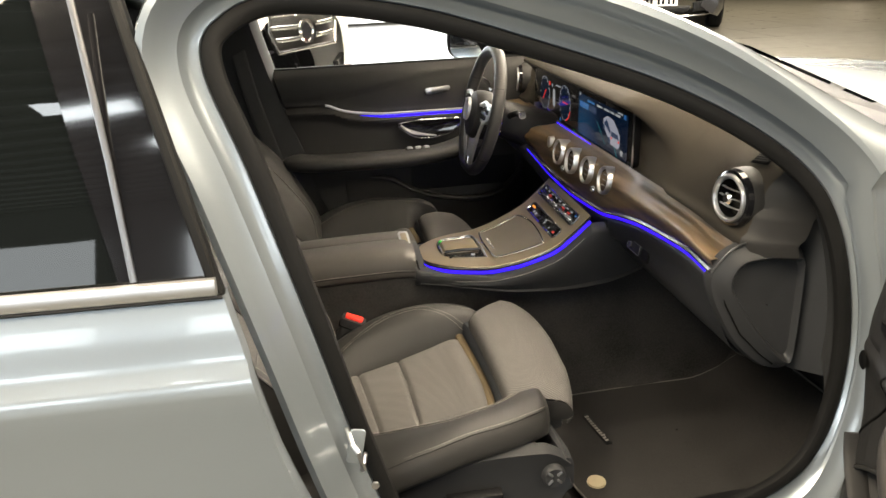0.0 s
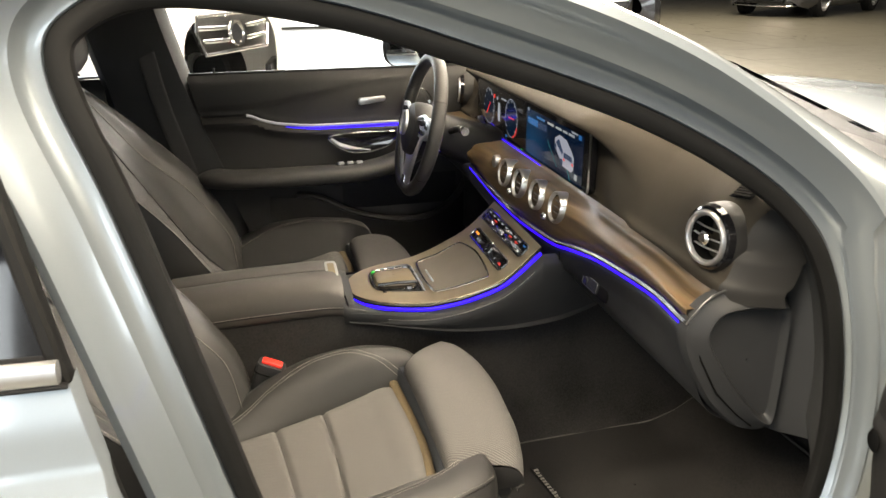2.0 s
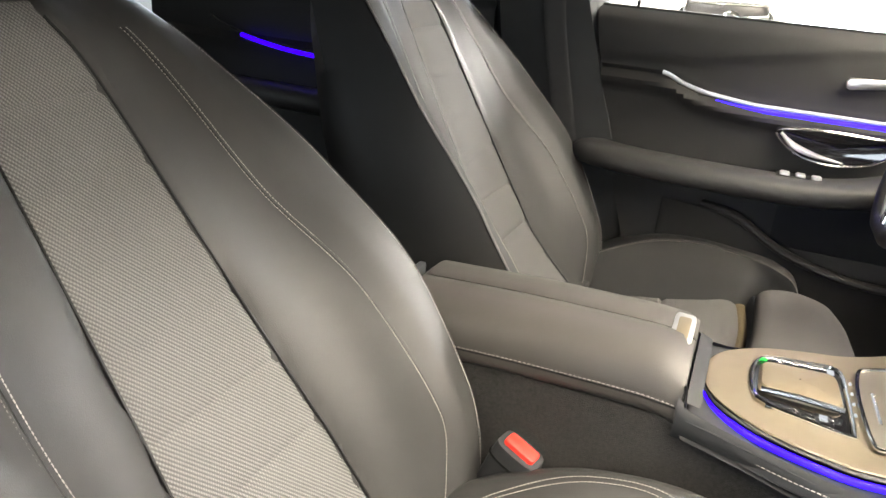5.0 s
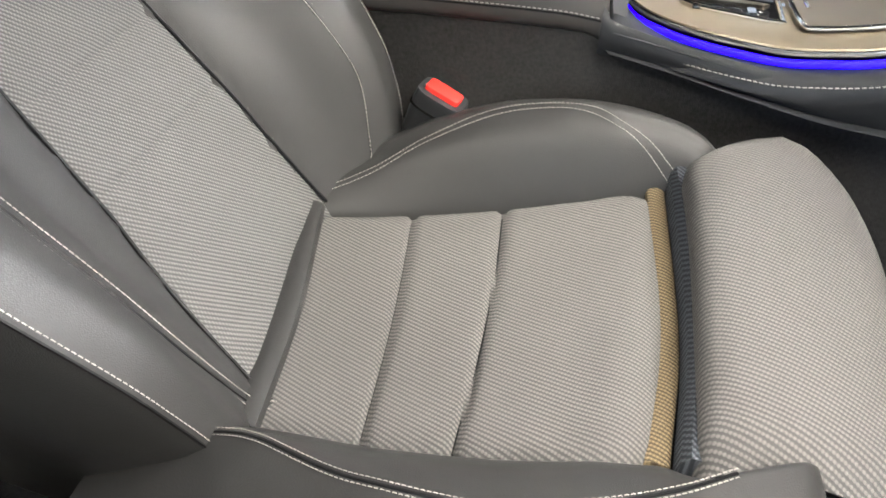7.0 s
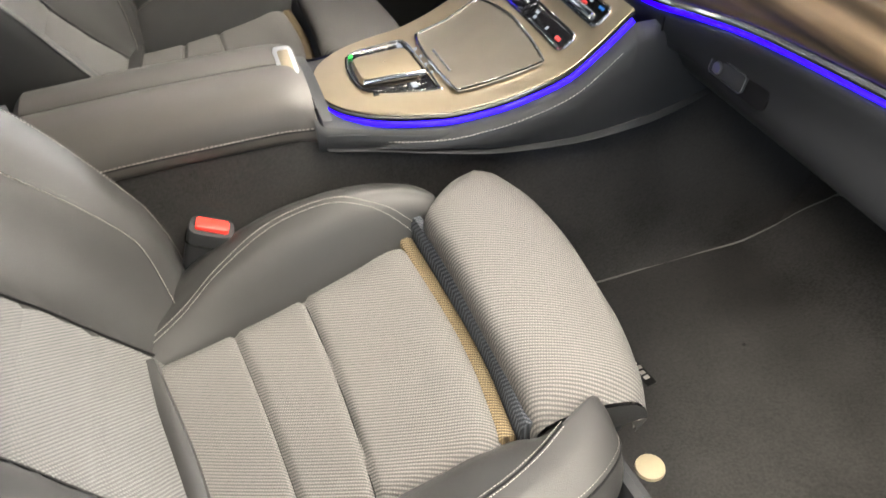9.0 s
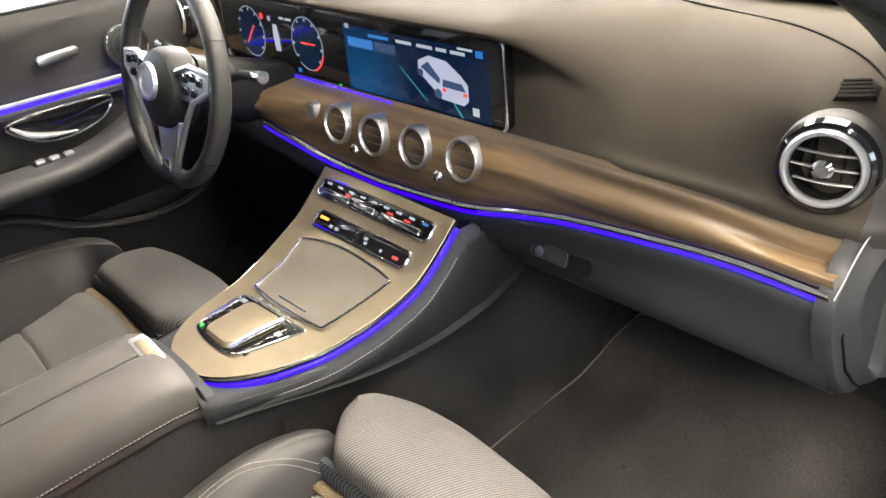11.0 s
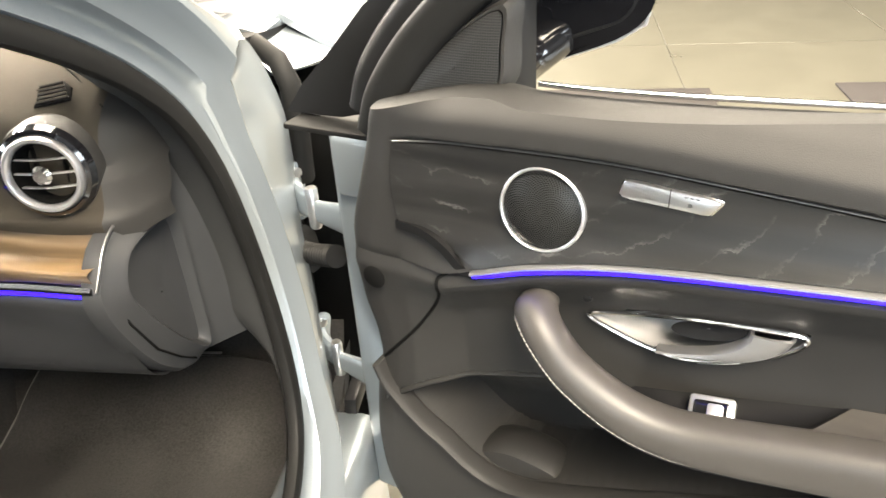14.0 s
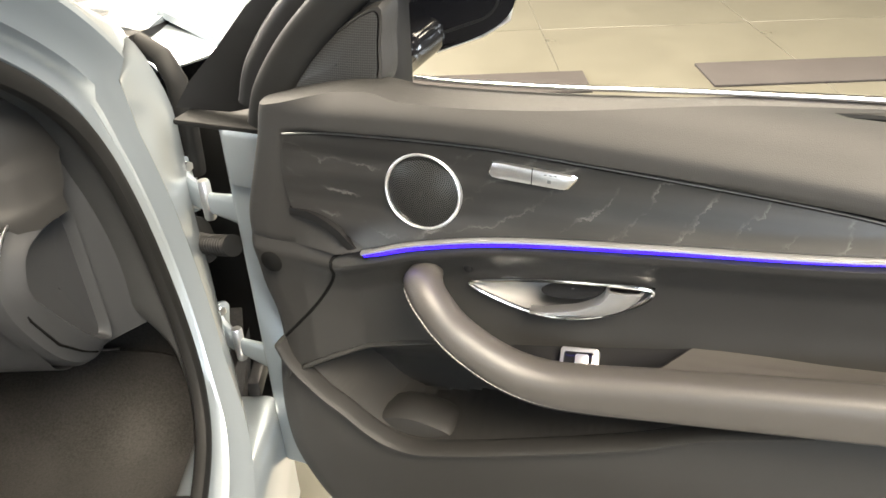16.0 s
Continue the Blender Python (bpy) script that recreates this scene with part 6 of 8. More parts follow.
def dd_y(x, z):
    """The inner face of the driver's door."""
    s = lerp([(-0.2, 0.915), (-0.045, 0.912), (0.04, 0.885), (0.16, 0.872), (0.5, 0.872), (0.8, 0.87)], x)
    t = lerp([(-0.2, 0.925), (-0.05, 0.93), (0.3, 0.985), (0.6, 1.01), (0.8, 1.015)], x)
    y = lerp([(0.30, 0.70), (0.40, 0.66), (0.50, 0.645), (0.56, 0.652), (0.64, 0.668), (0.70, 0.672), (0.80, 0.675), (0.86, 0.672), (0.91, 0.668), (0.96, 0.665), (0.995, 0.672), (1.022, 0.70)], z)
    y += 0.010 * math.exp(-((z - s + 0.012) / 0.006) ** 2) - 0.010 * math.exp(-((z - s + 0.03) / 0.012) ** 2)
    y += 0.008 * (1 / (1 + math.exp(-(z - s) / 0.004))) * (1 / (1 + math.exp((z - t) / 0.004)))
    return y


rows = []
for i in range(90):
    z = 0.32 + 0.702 * i / 89
    x0 = lerp([(0.32, 0.05), (0.45, -0.02), (0.7, -0.12), (1.02, -0.20)], z)
    rows.append([V(x0 + (0.80 - x0) * j / 70, dd_y(x0 + (0.80 - x0) * j / 70, z), z) for j in range(71)])
part("trim_panel", grid(rows), SOFT, ddoor, "black padded inner door trim", thick=0.02)
us = [-0.045 + 0.72 * i / 60 for i in range(61)]
line = [V(x, 0.642, lerp([(-0.2, 0.915), (-0.045, 0.912), (0.0, 0.895), (0.05, 0.883), (0.16, 0.873), (0.5, 0.872), (0.8, 0.87)], x)) for x in us]
part("chrome_strip", sweep(line, superellipse(0.003, 0.0042, 2.5, 8)), SATINALU, ddoor, "satin bright strip")
part("light_line", sweep([p + V(0, 0.002, -0.0085) for p in line[9:]], superellipse(0.003, 0.0045, 2.5, 8), scale=lambda f: min(1, 0.15 + 5 * f)), BLUE, ddoor, "blue glowing light line")
m = Matrix.Translation((0.322, 0.664, 0.936)) @ pose(0, 0, 0, 90, 0, 0)
part("seat_switch", plate([(-0.040, -0.010), (-0.034, -0.013), (0.036, -0.004), (0.042, 0.006), (0.036, 0.012), (-0.036, 0.008), (-0.042, 0.002)], 0.008, m, 0.002), ALU, ddoor, "silver seat adjustment switch plate")
# armrest
path = spline([(-0.17, 0.66, 0.735), (-0.14, 0.625, 0.736), (-0.05, 0.612, 0.732), (0.15, 0.610, 0.730), (0.30, 0.615, 0.735), (0.42, 0.635, 0.765), (0.50, 0.655, 0.82), (0.52, 0.665, 0.85)], 40)
rest = part("armrest", sweep(path, superellipse(0.05, 0.026, 2.6, 16), scale=lambda f: lerp([(0, 0.6), (0.1, 1), (0.7, 1), (1, 0.45)], f)), LEATHER, ddoor, "soft black armrest")
part("seam", tube([p + V(0, -0.046, -0.006) for p in path[3:28]], 0.0012, 5), THREAD, rest)
wsb = part("window_switches", block(0.20, 0.29, 0.605, 0.640, 0.750, 0.758, 0.003), DARK, ddoor, "dark window switch block with bright rockers")
for k in range(3):
    part("rocker", block(0.206 + 0.028 * k, 0.224 + 0.028 * k, 0.608, 0.626, 0.756, 0.764, 0.003), SATINALU, wsb)
hb = [V(p.x, 0.655, p.y) for p in spline([(0.185, 0.832, 0), (0.24, 0.842, 0), (0.34, 0.842, 0), (0.395, 0.836, 0), (0.37, 0.800, 0), (0.31, 0.782, 0), (0.25, 0.784, 0), (0.21, 0.803, 0)], 40, True)]
hnd = part("door_handle", tube(hb, 0.003, 8, True), CHROME, ddoor, "chrome handle bezel with lever")
part("bowl", grid([[V(0.30 + (p.x - 0.30) * k, 0.656 + 0.008 * (1 - k * k), 0.812 + (p.z - 0.812) * k) for p in hb] for k in (1, 0.9, 0.6, 0.3, 0.02)], close_v=True), GLOSS, hnd)
part("lever", sweep(spline([(0.193, 0.653, 0.828), (0.22, 0.648, 0.808), (0.26, 0.647, 0.796), (0.31, 0.652, 0.788)], 16), superellipse(0.006, 0.016, 2.5, 10), up=(0, -1, 0), scale=lambda f: lerp([(0, 0.5), (0.35, 1), (1, 0.25)], f)), SATINALU, hnd)
# pocket rim low down
part("pocket_rim", sweep(spline([(0.08, 0.645, 0.665), (0.15, 0.628, 0.655), (0.25, 0.612, 0.605), (0.38, 0.605, 0.575), (0.50, 0.61, 0.585), (0.58, 0.63, 0.64), (0.62, 0.65, 0.70)], 30), superellipse(0.012, 0.008, 2.4, 10)), SOFT, ddoor)
part("pocket_shell", grid([[p + V(0, 0.0, 0.0), p + V(0, -0.004, -0.08), p + V(0, 0.01, -0.2)] for p in spline([(0.0, 0.655, 0.66), (0.15, 0.628, 0.65), (0.25, 0.612, 0.60), (0.38, 0.605, 0.57), (0.50, 0.61, 0.58), (0.62, 0.65, 0.69)], 24)]), SOFT, ddoor)
# dark sheet behind the rim stands in for the shade inside the pocket
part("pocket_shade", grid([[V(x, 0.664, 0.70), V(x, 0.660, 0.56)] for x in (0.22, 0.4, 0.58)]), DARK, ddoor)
sp = revolve([(0.0001, 0.006), (0.03, 0.004), (0.04, 0.0)], Matrix.Translation((0.46, 0.662, 0.925)) @ pose(0, 0, 0, 90, 0, 0), 32, False)
spk = part("speaker", sp, MESH, ddoor, "round perforated speaker cover")
part("ring", revolve([(0.039, 0.0), (0.041, 0.005), (0.044, 0.004), (0.046, 0.0)], Matrix.Translation((0.46, 0.662, 0.925)) @ pose(0, 0, 0, 90, 0, 0), 40, False), CHROME, spk)
part("lock_pin", tube([V(-0.125, 0.715, 1.018), V(-0.125, 0.715, 1.038)], 0.0035, 8), DARK, ddoor)
part("belt_seal", sweep([V(x, 0.722, 1.022) for x in (-0.20, 0.2, 0.5, 0.72)], superellipse(0.012, 0.004, 3, 10)), RUBBER, ddoor)
part("belt_chrome", sweep([V(x, 0.775, 1.015) for x in (-0.20, 0.2, 0.5, 0.72)], superellipse(0.014, 0.004, 3, 10)), ALU, ddoor)
part("outer_skin", grid([[V(x, 0.775 + lerp([(0.3, 0.02), (0.6, 0.06), (0.9, 0.05), (1.012, 0.0)], z), z) for x in (-0.2, 0.2, 0.6, 0.85)] for z in (0.3, 0.45, 0.6, 0.75, 0.88, 0.95, 1.012)]), PAINT, ddoor, thick=0.01)
pane = part("window_pane", grid([[V(-0.22, 0.765, 1.01), V(0.2, 0.765, 1.01), V(0.62, 0.765, 1.01)], [V(-0.30, 0.69, 1.25), V(0.0, 0.69, 1.26), V(0.28, 0.69, 1.24)]]), WINDOW, ddoor, "clear side window", thick=0.004)
pane.visible_shadow = False
# mirror
mir = part("door_mirror", moved(sweep([V(-0.02, 0, 0), V(-0.012, 0, 0), V(0.0, 0, 0), V(0.035, 0, 0), V(0.07, 0, 0), V(0.095, 0, 0), V(0.11, 0, 0)], superellipse(0.105, 0.072, 3.2, 28), up=(0, 0, 1), scale=lambda f: [0.93, 1.0, 1.0, 0.97, 0.88, 0.7, 0.35][round(f * 6)]), Matrix.Translation((0.508, 0.925, 1.062)) @ pose(0, 0, 0, 0, 0, 78)), GLOSS, ddoor, "gloss black folded door mirror")
part("mirror_glass", moved(plate(rounded(0.185, 0.12, 0.035, 6), 0.003, FACE, 0.001), Matrix.Translation((0.5038, 0.9045, 1.062)) @ pose(0, 0, 0, 0, 2, 78)), MIRROR, mir)
part("mirror_foot", tube([V(0.54, 0.78, 1.0), V(0.54, 0.82, 1.01), V(0.54, 0.87, 1.03)], 0.02, 10), GLOSS, mir)
part("sail", grid([[V(0.50, 0.745, 1.02), V(0.70, 0.745, 1.02)], [V(0.46, 0.73, 1.09), V(0.60, 0.73, 1.09)]]), DARK, ddoor, thick=0.01)

# rear door on the far side
rdoor = thing("rear_side_door", (-0.8, 0.72, 0.35), "closed rear door with black trim and blue light line", "car door")
part("trim_panel", grid([[V(-0.42 - 0.95 * j / 20, dd_y(0.2, z) + 0.015, z) for j in range(21)] for z in [0.32 + 0.70 * i / 40 for i in range(41)]]), SOFT, rdoor, thick=0.02)
line = spline([(-0.62, 0.668, 0.845), (-0.8, 0.668, 0.842), (-0.95, 0.668, 0.85), (-1.08, 0.668, 0.872), (-1.16, 0.668, 0.90)], 30)
part("chrome_strip", tube(line, 0.0035, 6), CHROME, rdoor)
part("light_line", tube([p + V(0, 0, -0.008) for p in line[:22]], 0.0045, 6), BLUE, rdoor, "blue glowing light line")
part("armrest", sweep([V(x, 0.655, 0.73) for x in (-0.5, -0.8, -1.1)], superellipse(0.04, 0.03, 2.6, 14)), LEATHER, rdoor)
part("belt_chrome", sweep([V(x, 0.73, 1.024) for x in (-0.42, -0.8, -1.35)], superellipse(0.012, 0.004, 3, 10)), ALU, rdoor)
part("outer_skin", grid([[V(x, 0.775 + lerp([(0.3, 0.02), (0.6, 0.06), (0.9, 0.05), (1.012, 0.0)], z), z) for x in (-0.2, -0.6, -1.3)] for z in (0.3, 0.45, 0.6, 0.75, 0.88, 0.95, 1.012)]), PAINT, rdoor, thick=0.01)
# ---- open passenger door: x along the door, y up, z towards the cabin ----
DOOR = Matrix(((-0.355, 0, -0.935, 0.908), (-0.935, 0, 0.355, -0.345), (0, 1, 0, 0), (0, 0, 0, 1)))
door = thing("passenger_door", (0, 0, 0), "wide open silver front passenger door with black trim and wood inlay", "car door", m=DOOR)


def door_left(z):
    return lerp([(0.36, 0.80), (0.38, 0.74), (0.43, 0.700), (0.51, 0.671), (0.57, 0.666), (0.646, 0.672), (0.692, 0.682), (0.72, 0.680), (0.778, 0.669), (0.852, 0.670), (0.921, 0.688), (0.96, 0.700), (0.994, 0.708), (1.03, 0.735)], z)


def door_strip(u):
    return lerp([(0.80, 0.842), (0.843, 0.857), (0.893, 0.875), (0.99, 0.897), (1.13, 0.914), (1.273, 0.929), (1.38, 0.948), (1.5, 0.985)], u)


def door_wood(u):
    return lerp([(0.70, 0.968), (0.80, 0.979), (0.95, 0.983), (1.08, 0.977), (1.27, 0.964), (1.36, 0.956), (1.5, 0.99)], u)


def door_top(u):
    return lerp([(0.70, 0.99), (0.73, 1.0), (0.82, 1.019), (0.845, 1.020), (0.88, 1.016), (1.25, 1.033), (1.7, 1.048)], u)


FOLD = spline([(0.700, 0.633, 0), (0.743, 0.664, 0), (0.783, 0.682, 0), (0.819, 0.696, 0), (0.868, 0.711, 0), (0.92, 0.724, 0), (1.0, 0.735, 0), (1.12, 0.745, 0)], 30)
LIP = spline([(0.690, 0.706, 0), (0.698, 0.684, 0), (0.708, 0.660, 0), (0.726, 0.638, 0), (0.752, 0.613, 0), (0.779, 0.595, 0), (0.806, 0.573, 0), (0.834, 0.559, 0), (0.864, 0.555, 0), (0.90, 0.562, 0), (0.985, 0.591, 0), (1.13, 0.649, 0), (1.21, 0.690, 0), (1.30, 0.72, 0)], 60)
POCKET = FOLD + [V(1.25, 0.73, 0)] + LIP[:6:-1]


def line_gap(path, x, y):
    """How far a place lies from a line."""
    best = 9.0
    for a, b in zip(path, path[1:]):
        dx, dy = b.x - a.x, b.y - a.y
        f = max(0, min(1, ((x - a.x) * dx + (y - a.y) * dy) / (dx * dx + dy * dy + 1e-12)))
        best = min(best, math.hypot(x - a.x - f * dx, y - a.y - f * dy))
    return best


def inside(poly, x, y):
    """How deep a place lies inside an outline (outside: minus)."""
    best, hit = 9.0, False
    for i in range(len(poly)):
        a, b = poly[i - 1], poly[i]
        dx, dy = b.x - a.x, b.y - a.y
        f = max(0, min(1, ((x - a.x) * dx + (y - a.y) * dy) / (dx * dx + dy * dy + 1e-12)))
        best = min(best, math.hypot(x - a.x - f * dx, y - a.y - f * dy))
        if (a.y > y) != (b.y > y) and x < (b.x - a.x) * (y - a.y) / (b.y - a.y) + a.x:
            hit = not hit
    return best if hit else -best


def door_n(u, z):
    s, w = door_strip(u), door_wood(u)
    if z > w:
        n = lerp([(0, 0.010), (0.006, 0.022), (0.02, 0.021), (0.04, 0.002), (0.06, -0.03), (0.09, -0.045)], z - w)
    elif z > s:
        n = lerp([(0, 0.027), (0.02, 0.016), (0.05, 0.011), (0.12, 0.011)], z - s)
    else:
        n = lerp([(0, 0.014), (0.008, 0.02), (0.016, 0.026), (0.035, 0.014), (0.07, -0.004), (0.12, -0.01), (0.18, -0.008), (0.26, 0.004), (0.33, 0.014), (0.42, 0.006), (0.5, -0.02), (0.56, -0.05)], s - z)
    k = min(1, max(0, (u - 0.745) / 0.06))
    n = n * k + (1 - k) * (0.016 if z > s else n * 0.3 + 0.011)
    left = u - door_left(z)
    n -= lerp([(0, 0.045), (0.008, 0.018), (0.02, 0.004), (0.04, 0)], left)
    if inside(POCKET, u, z) > 0:
        n -= min(0.10, 9 * min(line_gap(LIP, u, z), line_gap(FOLD, u, z)))
    return n


BEZ = [(0.944, 0.819, 0), (0.98, 0.8305, 0), (1.03, 0.840, 0), (1.08, 0.846, 0), (1.118, 0.849, 0), (1.131, 0.844, 0), (1.118, 0.826, 0), (1.083, 0.803, 0), (1.041, 0.790, 0), (1.008, 0.791, 0), (0.969, 0.803, 0)]
BEZ_LINE = spline(BEZ, 44, True)


def trim_point(i, g):
    """A place of the trim: rows follow the light line and the inlay's upper edge."""
    u, z = 0.7 + g, 0.7
    for _ in range(5):
        lo, mid, hi = door_strip(u), door_wood(u), door_top(u)
        if i <= 120:
            z = 0.36 + (lo - 0.0005 - 0.36) * i / 120
        elif i <= 134:
            z = lo + 0.0005 + (mid - lo - 0.001) * (i - 121) / 13
        else:
            z = mid + 0.0005 + (hi - mid) * (i - 135) / 17
        u = door_left(z) + (1.70 - door_left(z)) * g
    n = door_n(u, z)
    e = inside(BEZ_LINE, u, z) if 0.93 < u < 1.15 and 0.77 < z < 0.87 else -1
    return V(u, z, n - lerp([(0.002, 0), (0.006, 0.035), (0.02, 0.05)], e))


rows = [[trim_point(i, (j / 230) ** 1.1) for j in range(231)] for i in range(153)]
rows_top = rows[-1]
trim = part("trim_panel", grid(rows), SOFT, door, "black padded inner trim with an open pocket", thick=0.004)

# wood inlay with its chrome edge
rows = []
for j in range(90):
    u = 0.752 + 0.70 * j / 89
    lo, hi = door_strip(u) + 0.003, door_wood(u) - 0.002
    if u < 0.845:
        lo = lerp([(0.752, 0.884), (0.784, 0.882), (0.806, 0.869), (0.845, 0.858)], u)
    if hi < lo + 0.001:
        lo = hi - 0.001
    rows.append([V(u - (0.006 * math.sin(math.pi * k / 10) if j == 0 else 0), lo + (hi - lo) * k / 10, door_n(u, min(max(lo + (hi - lo) * k / 10, door_strip(u) + 0.0005), door_wood(u) - 0.0005)) + 0.0045) for k in range(11)])
part("wood_inlay", grid(rows), WOODGREY, door, "dark grey open-pore ash inlay")
us = [0.835 + 0.62 * i / 70 for i in range(71)]
line = [V(u, door_strip(u), door_n(u, door_strip(u) + 0.001) + 0.004) for u in us]
part("chrome_strip", sweep(line, [(-0.004, -0.0010), (0.004, -0.0010), (0.004, 0.0016), (0, 0.0026), (-0.004, 0.0016)], up=(0, 1, 0)), SATINALU, door, "satin bright strip")
part("light_line", sweep([p + V(0, -0.0052, -0.004) for p in line[:62]], circle(0.0042, 8), up=(0, 1, 0), scale=lambda f: lerp([(0, 0.6), (0.06, 1.0), (0.5, 0.9), (1, 0.35)], f)), BLUE, door, "blue glowing light line")
us = [0.752 + 0.70 * i / 70 for i in range(71)]
part("inlay_edge", tube([V(u, door_wood(u), door_n(u, door_wood(u) - 0.001) + 0.0035) for u in us], 0.0011, 6), HANDLE, door)
part("gap", sweep(spline([(0.748, 0.884, 0.016), (0.775, 0.882, 0.018), (0.80, 0.870, 0.02), (0.818, 0.852, 0.02), (0.838, 0.846, 0.02)], 16), [(-0.006, -0.006), (0.003, -0.006), (0.003, 0.005), (-0.006, 0.005)], up=(0, 0, 1)), DARK, door, "dark gap below the inlay")

# speaker
SPK = Matrix.Translation((0.902, 0.930, door_n(0.902, 0.93) + 0.0045)) @ pose(0, 0, 0, -6, 0, 0)
speaker = part("speaker", revolve([(0.0001, 0.008), (0.012, 0.0078), (0.025, 0.006), (0.037, 0.002)], SPK, 40, False), SPEAKER, door, "round perforated speaker cover")
pits = []
for k in range(4, 1000):
    r, a = 0.00115 * math.sqrt(k), 2.39996 * k
    if r < 0.0362:
        pits.append(revolve([(0.00072, 0.0002), (0.0001, 0.0003)], SPK @ Matrix.Translation((r * math.cos(a), r * math.sin(a), 0.008 - 6.0 * r * r * (0.75 + 8 * r) / 1.6 * 0.9)), 6, False))
part("perforation", join(*pits), VOID, speaker, "dark pin holes in a spiral")["kind"] = "stuff"
part("ring", revolve([(0.0365, 0.0), (0.0372, 0.0045), (0.0385, 0.0055), (0.0400, 0.0045), (0.0410, 0.0)], SPK, 56, False), SATINALU, speaker)

# seat switch plate
MEM = Matrix.Translation((1.0105, 0.963, door_n(1.01, 0.963) + 0.002)) @ pose(0, 0, 0, -4, 0, -1.5)
outline = [(-0.040, -0.004), (-0.037, 0.0075), (-0.03, 0.0085), (0.034, 0.0055), (0.0395, 0.0035), (0.040, 0.001), (0.033, -0.0085), (0.028, -0.0095), (-0.03, -0.008), (-0.037, -0.007)]
switch = part("seat_switch", plate(outline, 0.007, MEM, 0.0018), ALU, door, "silver seat adjustment switch plate")
part("split", moved(block(0.0005, 0.0013, -0.008, 0.0075, 0.0066, 0.0072, 0), MEM), VOID, switch)
for k in range(3):
    part("mark", moved(block(0.012 + 0.0045 * k, 0.0148 + 0.0045 * k, 0.0028, 0.0036, 0.0066, 0.0072, 0), MEM), DARK, switch)
part("mark", moved(block(0.0155, 0.0190, -0.0045, -0.0015, 0.0066, 0.0072, 0), MEM), HANDLE, switch)
part("switch_base", plate([(x * 1.05, y * 1.15) for x, y in outline], 0.003, MEM, 0.001), CHROME, switch)

# handle: bezel, bowl and lever
bez = [V(p.x, p.y, door_n(p.x, p.y) + 0.004) for p in spline(BEZ, 60, True)]
handle = part("door_handle", tube(bez, 0.0024, 8, True), CHROME, door, "chrome handle bezel with brushed bowl and lever")
cen = V(1.035, 0.820, -0.05)
part("bowl", grid([[V(p.x, p.y, -0.003 - 0.034 * (1 - k ** 2.2)) for p in [cen + (V(q.x, q.y, 0) - V(cen.x, cen.y, 0)) * k - V(0, 0, cen.z) for q in bez]] for k in (1.0, 0.96, 0.88, 0.72, 0.5, 0.25, 0.02)], close_v=True), BOWL, handle)
# flat dark oval puts the shade of the deep recess into colour
part("bowl_shade", grid([[V(1.052 + 0.032 * math.cos(a) * k, 0.830 + 0.011 * math.sin(a) * k + 0.006 * math.cos(a) * k, -0.005 + 0.003 * k) for a in [2 * math.pi * i / 24 for i in range(24)]] for k in (1, 0.6, 0.05)], close_v=True), DARK, handle)
lev_out = spline([(1.123, 0.842, 0), (1.117, 0.831, 0), (1.104, 0.818, 0), (1.083, 0.808, 0), (1.058, 0.802, 0), (1.030, 0.7985, 0), (1.010, 0.7985, 0)], 30)
lev_in = spline([(1.086, 0.841, 0), (1.083, 0.832, 0), (1.074, 0.822, 0), (1.058, 0.8125, 0), (1.040, 0.8065, 0), (1.024, 0.802, 0), (1.010, 0.7995, 0)], 30)
part("lever", grid([[a.lerp(b, k) + V(0, 0, n) for a, b in zip(lev_out, lev_in)] for k, n in ((0.0, -0.004), (0.03, 0.003), (0.12, 0.006), (0.5, 0.008), (0.88, 0.007), (0.97, 0.004), (1.0, -0.006))]), LEVER, handle, "satin metal lever", thick=0.003)

# armrest with pull: one padded roll from the grab end along the door, and a shelf behind it
def shelf_z(u):
    return lerp([(0.98, 0.744), (1.0, 0.752), (1.038, 0.763), (1.09, 0.775), (1.18, 0.790), (1.233, 0.795), (1.306, 0.799), (1.5, 0.824), (1.70, 0.850)], u)


ROLL = spline([(0.893, 0.818, -0.012), (0.897, 0.826, 0.012), (0.903, 0.827, 0.030), (0.918, 0.813, 0.042), (0.945, 0.784, 0.046), (0.99, 0.754, 0.045), (1.035, 0.740, 0.042), (1.087, 0.741, 0.039), (1.174, 0.754, 0.037), (1.304, 0.775, 0.037), (1.5, 0.807, 0.037), (1.69, 0.838, 0.037)], 110)


def roll_half(f):
    return lerp([(0, 0.0175), (0.3, 0.018), (0.5, 0.022), (0.75, 0.026), (1, 0.028)], f)


rows, seam_line = [], []
for i, (p, (t, side, w)) in enumerate(zip(ROLL, frames(ROLL))):
    h = roll_half(i / 109)
    rows.append([p + side * a * h + w * b * 0.021 for a, b in superellipse(1, 1, 2.25 + 0.9 * min(1, max(0, i / 109 - 0.4) * 3), 30)])
    seam_line.append(p + side * 0.66 * h + w * 0.0172)
rest = part("armrest", grid(rows, close_v=True, caps=True), ARMREST, door, "soft black armrest with grab pull")
part("seam", tube([p + V(0.0006, -0.0018, -0.0002) for p in seam_line[6:]], 0.0012, 5), DARK, rest)
part("stitching", stitches(seam_line[6:], 0.0040, 0.0014, 0.0007), THREAD, rest, "pale thread seam")


def roll_top(u):
    k = min(range(len(ROLL)), key=lambda j: abs(ROLL[j].x - u) + (9 if j < 20 else 0))
    return ROLL[k].y + 0.985 * roll_half(k / 109)


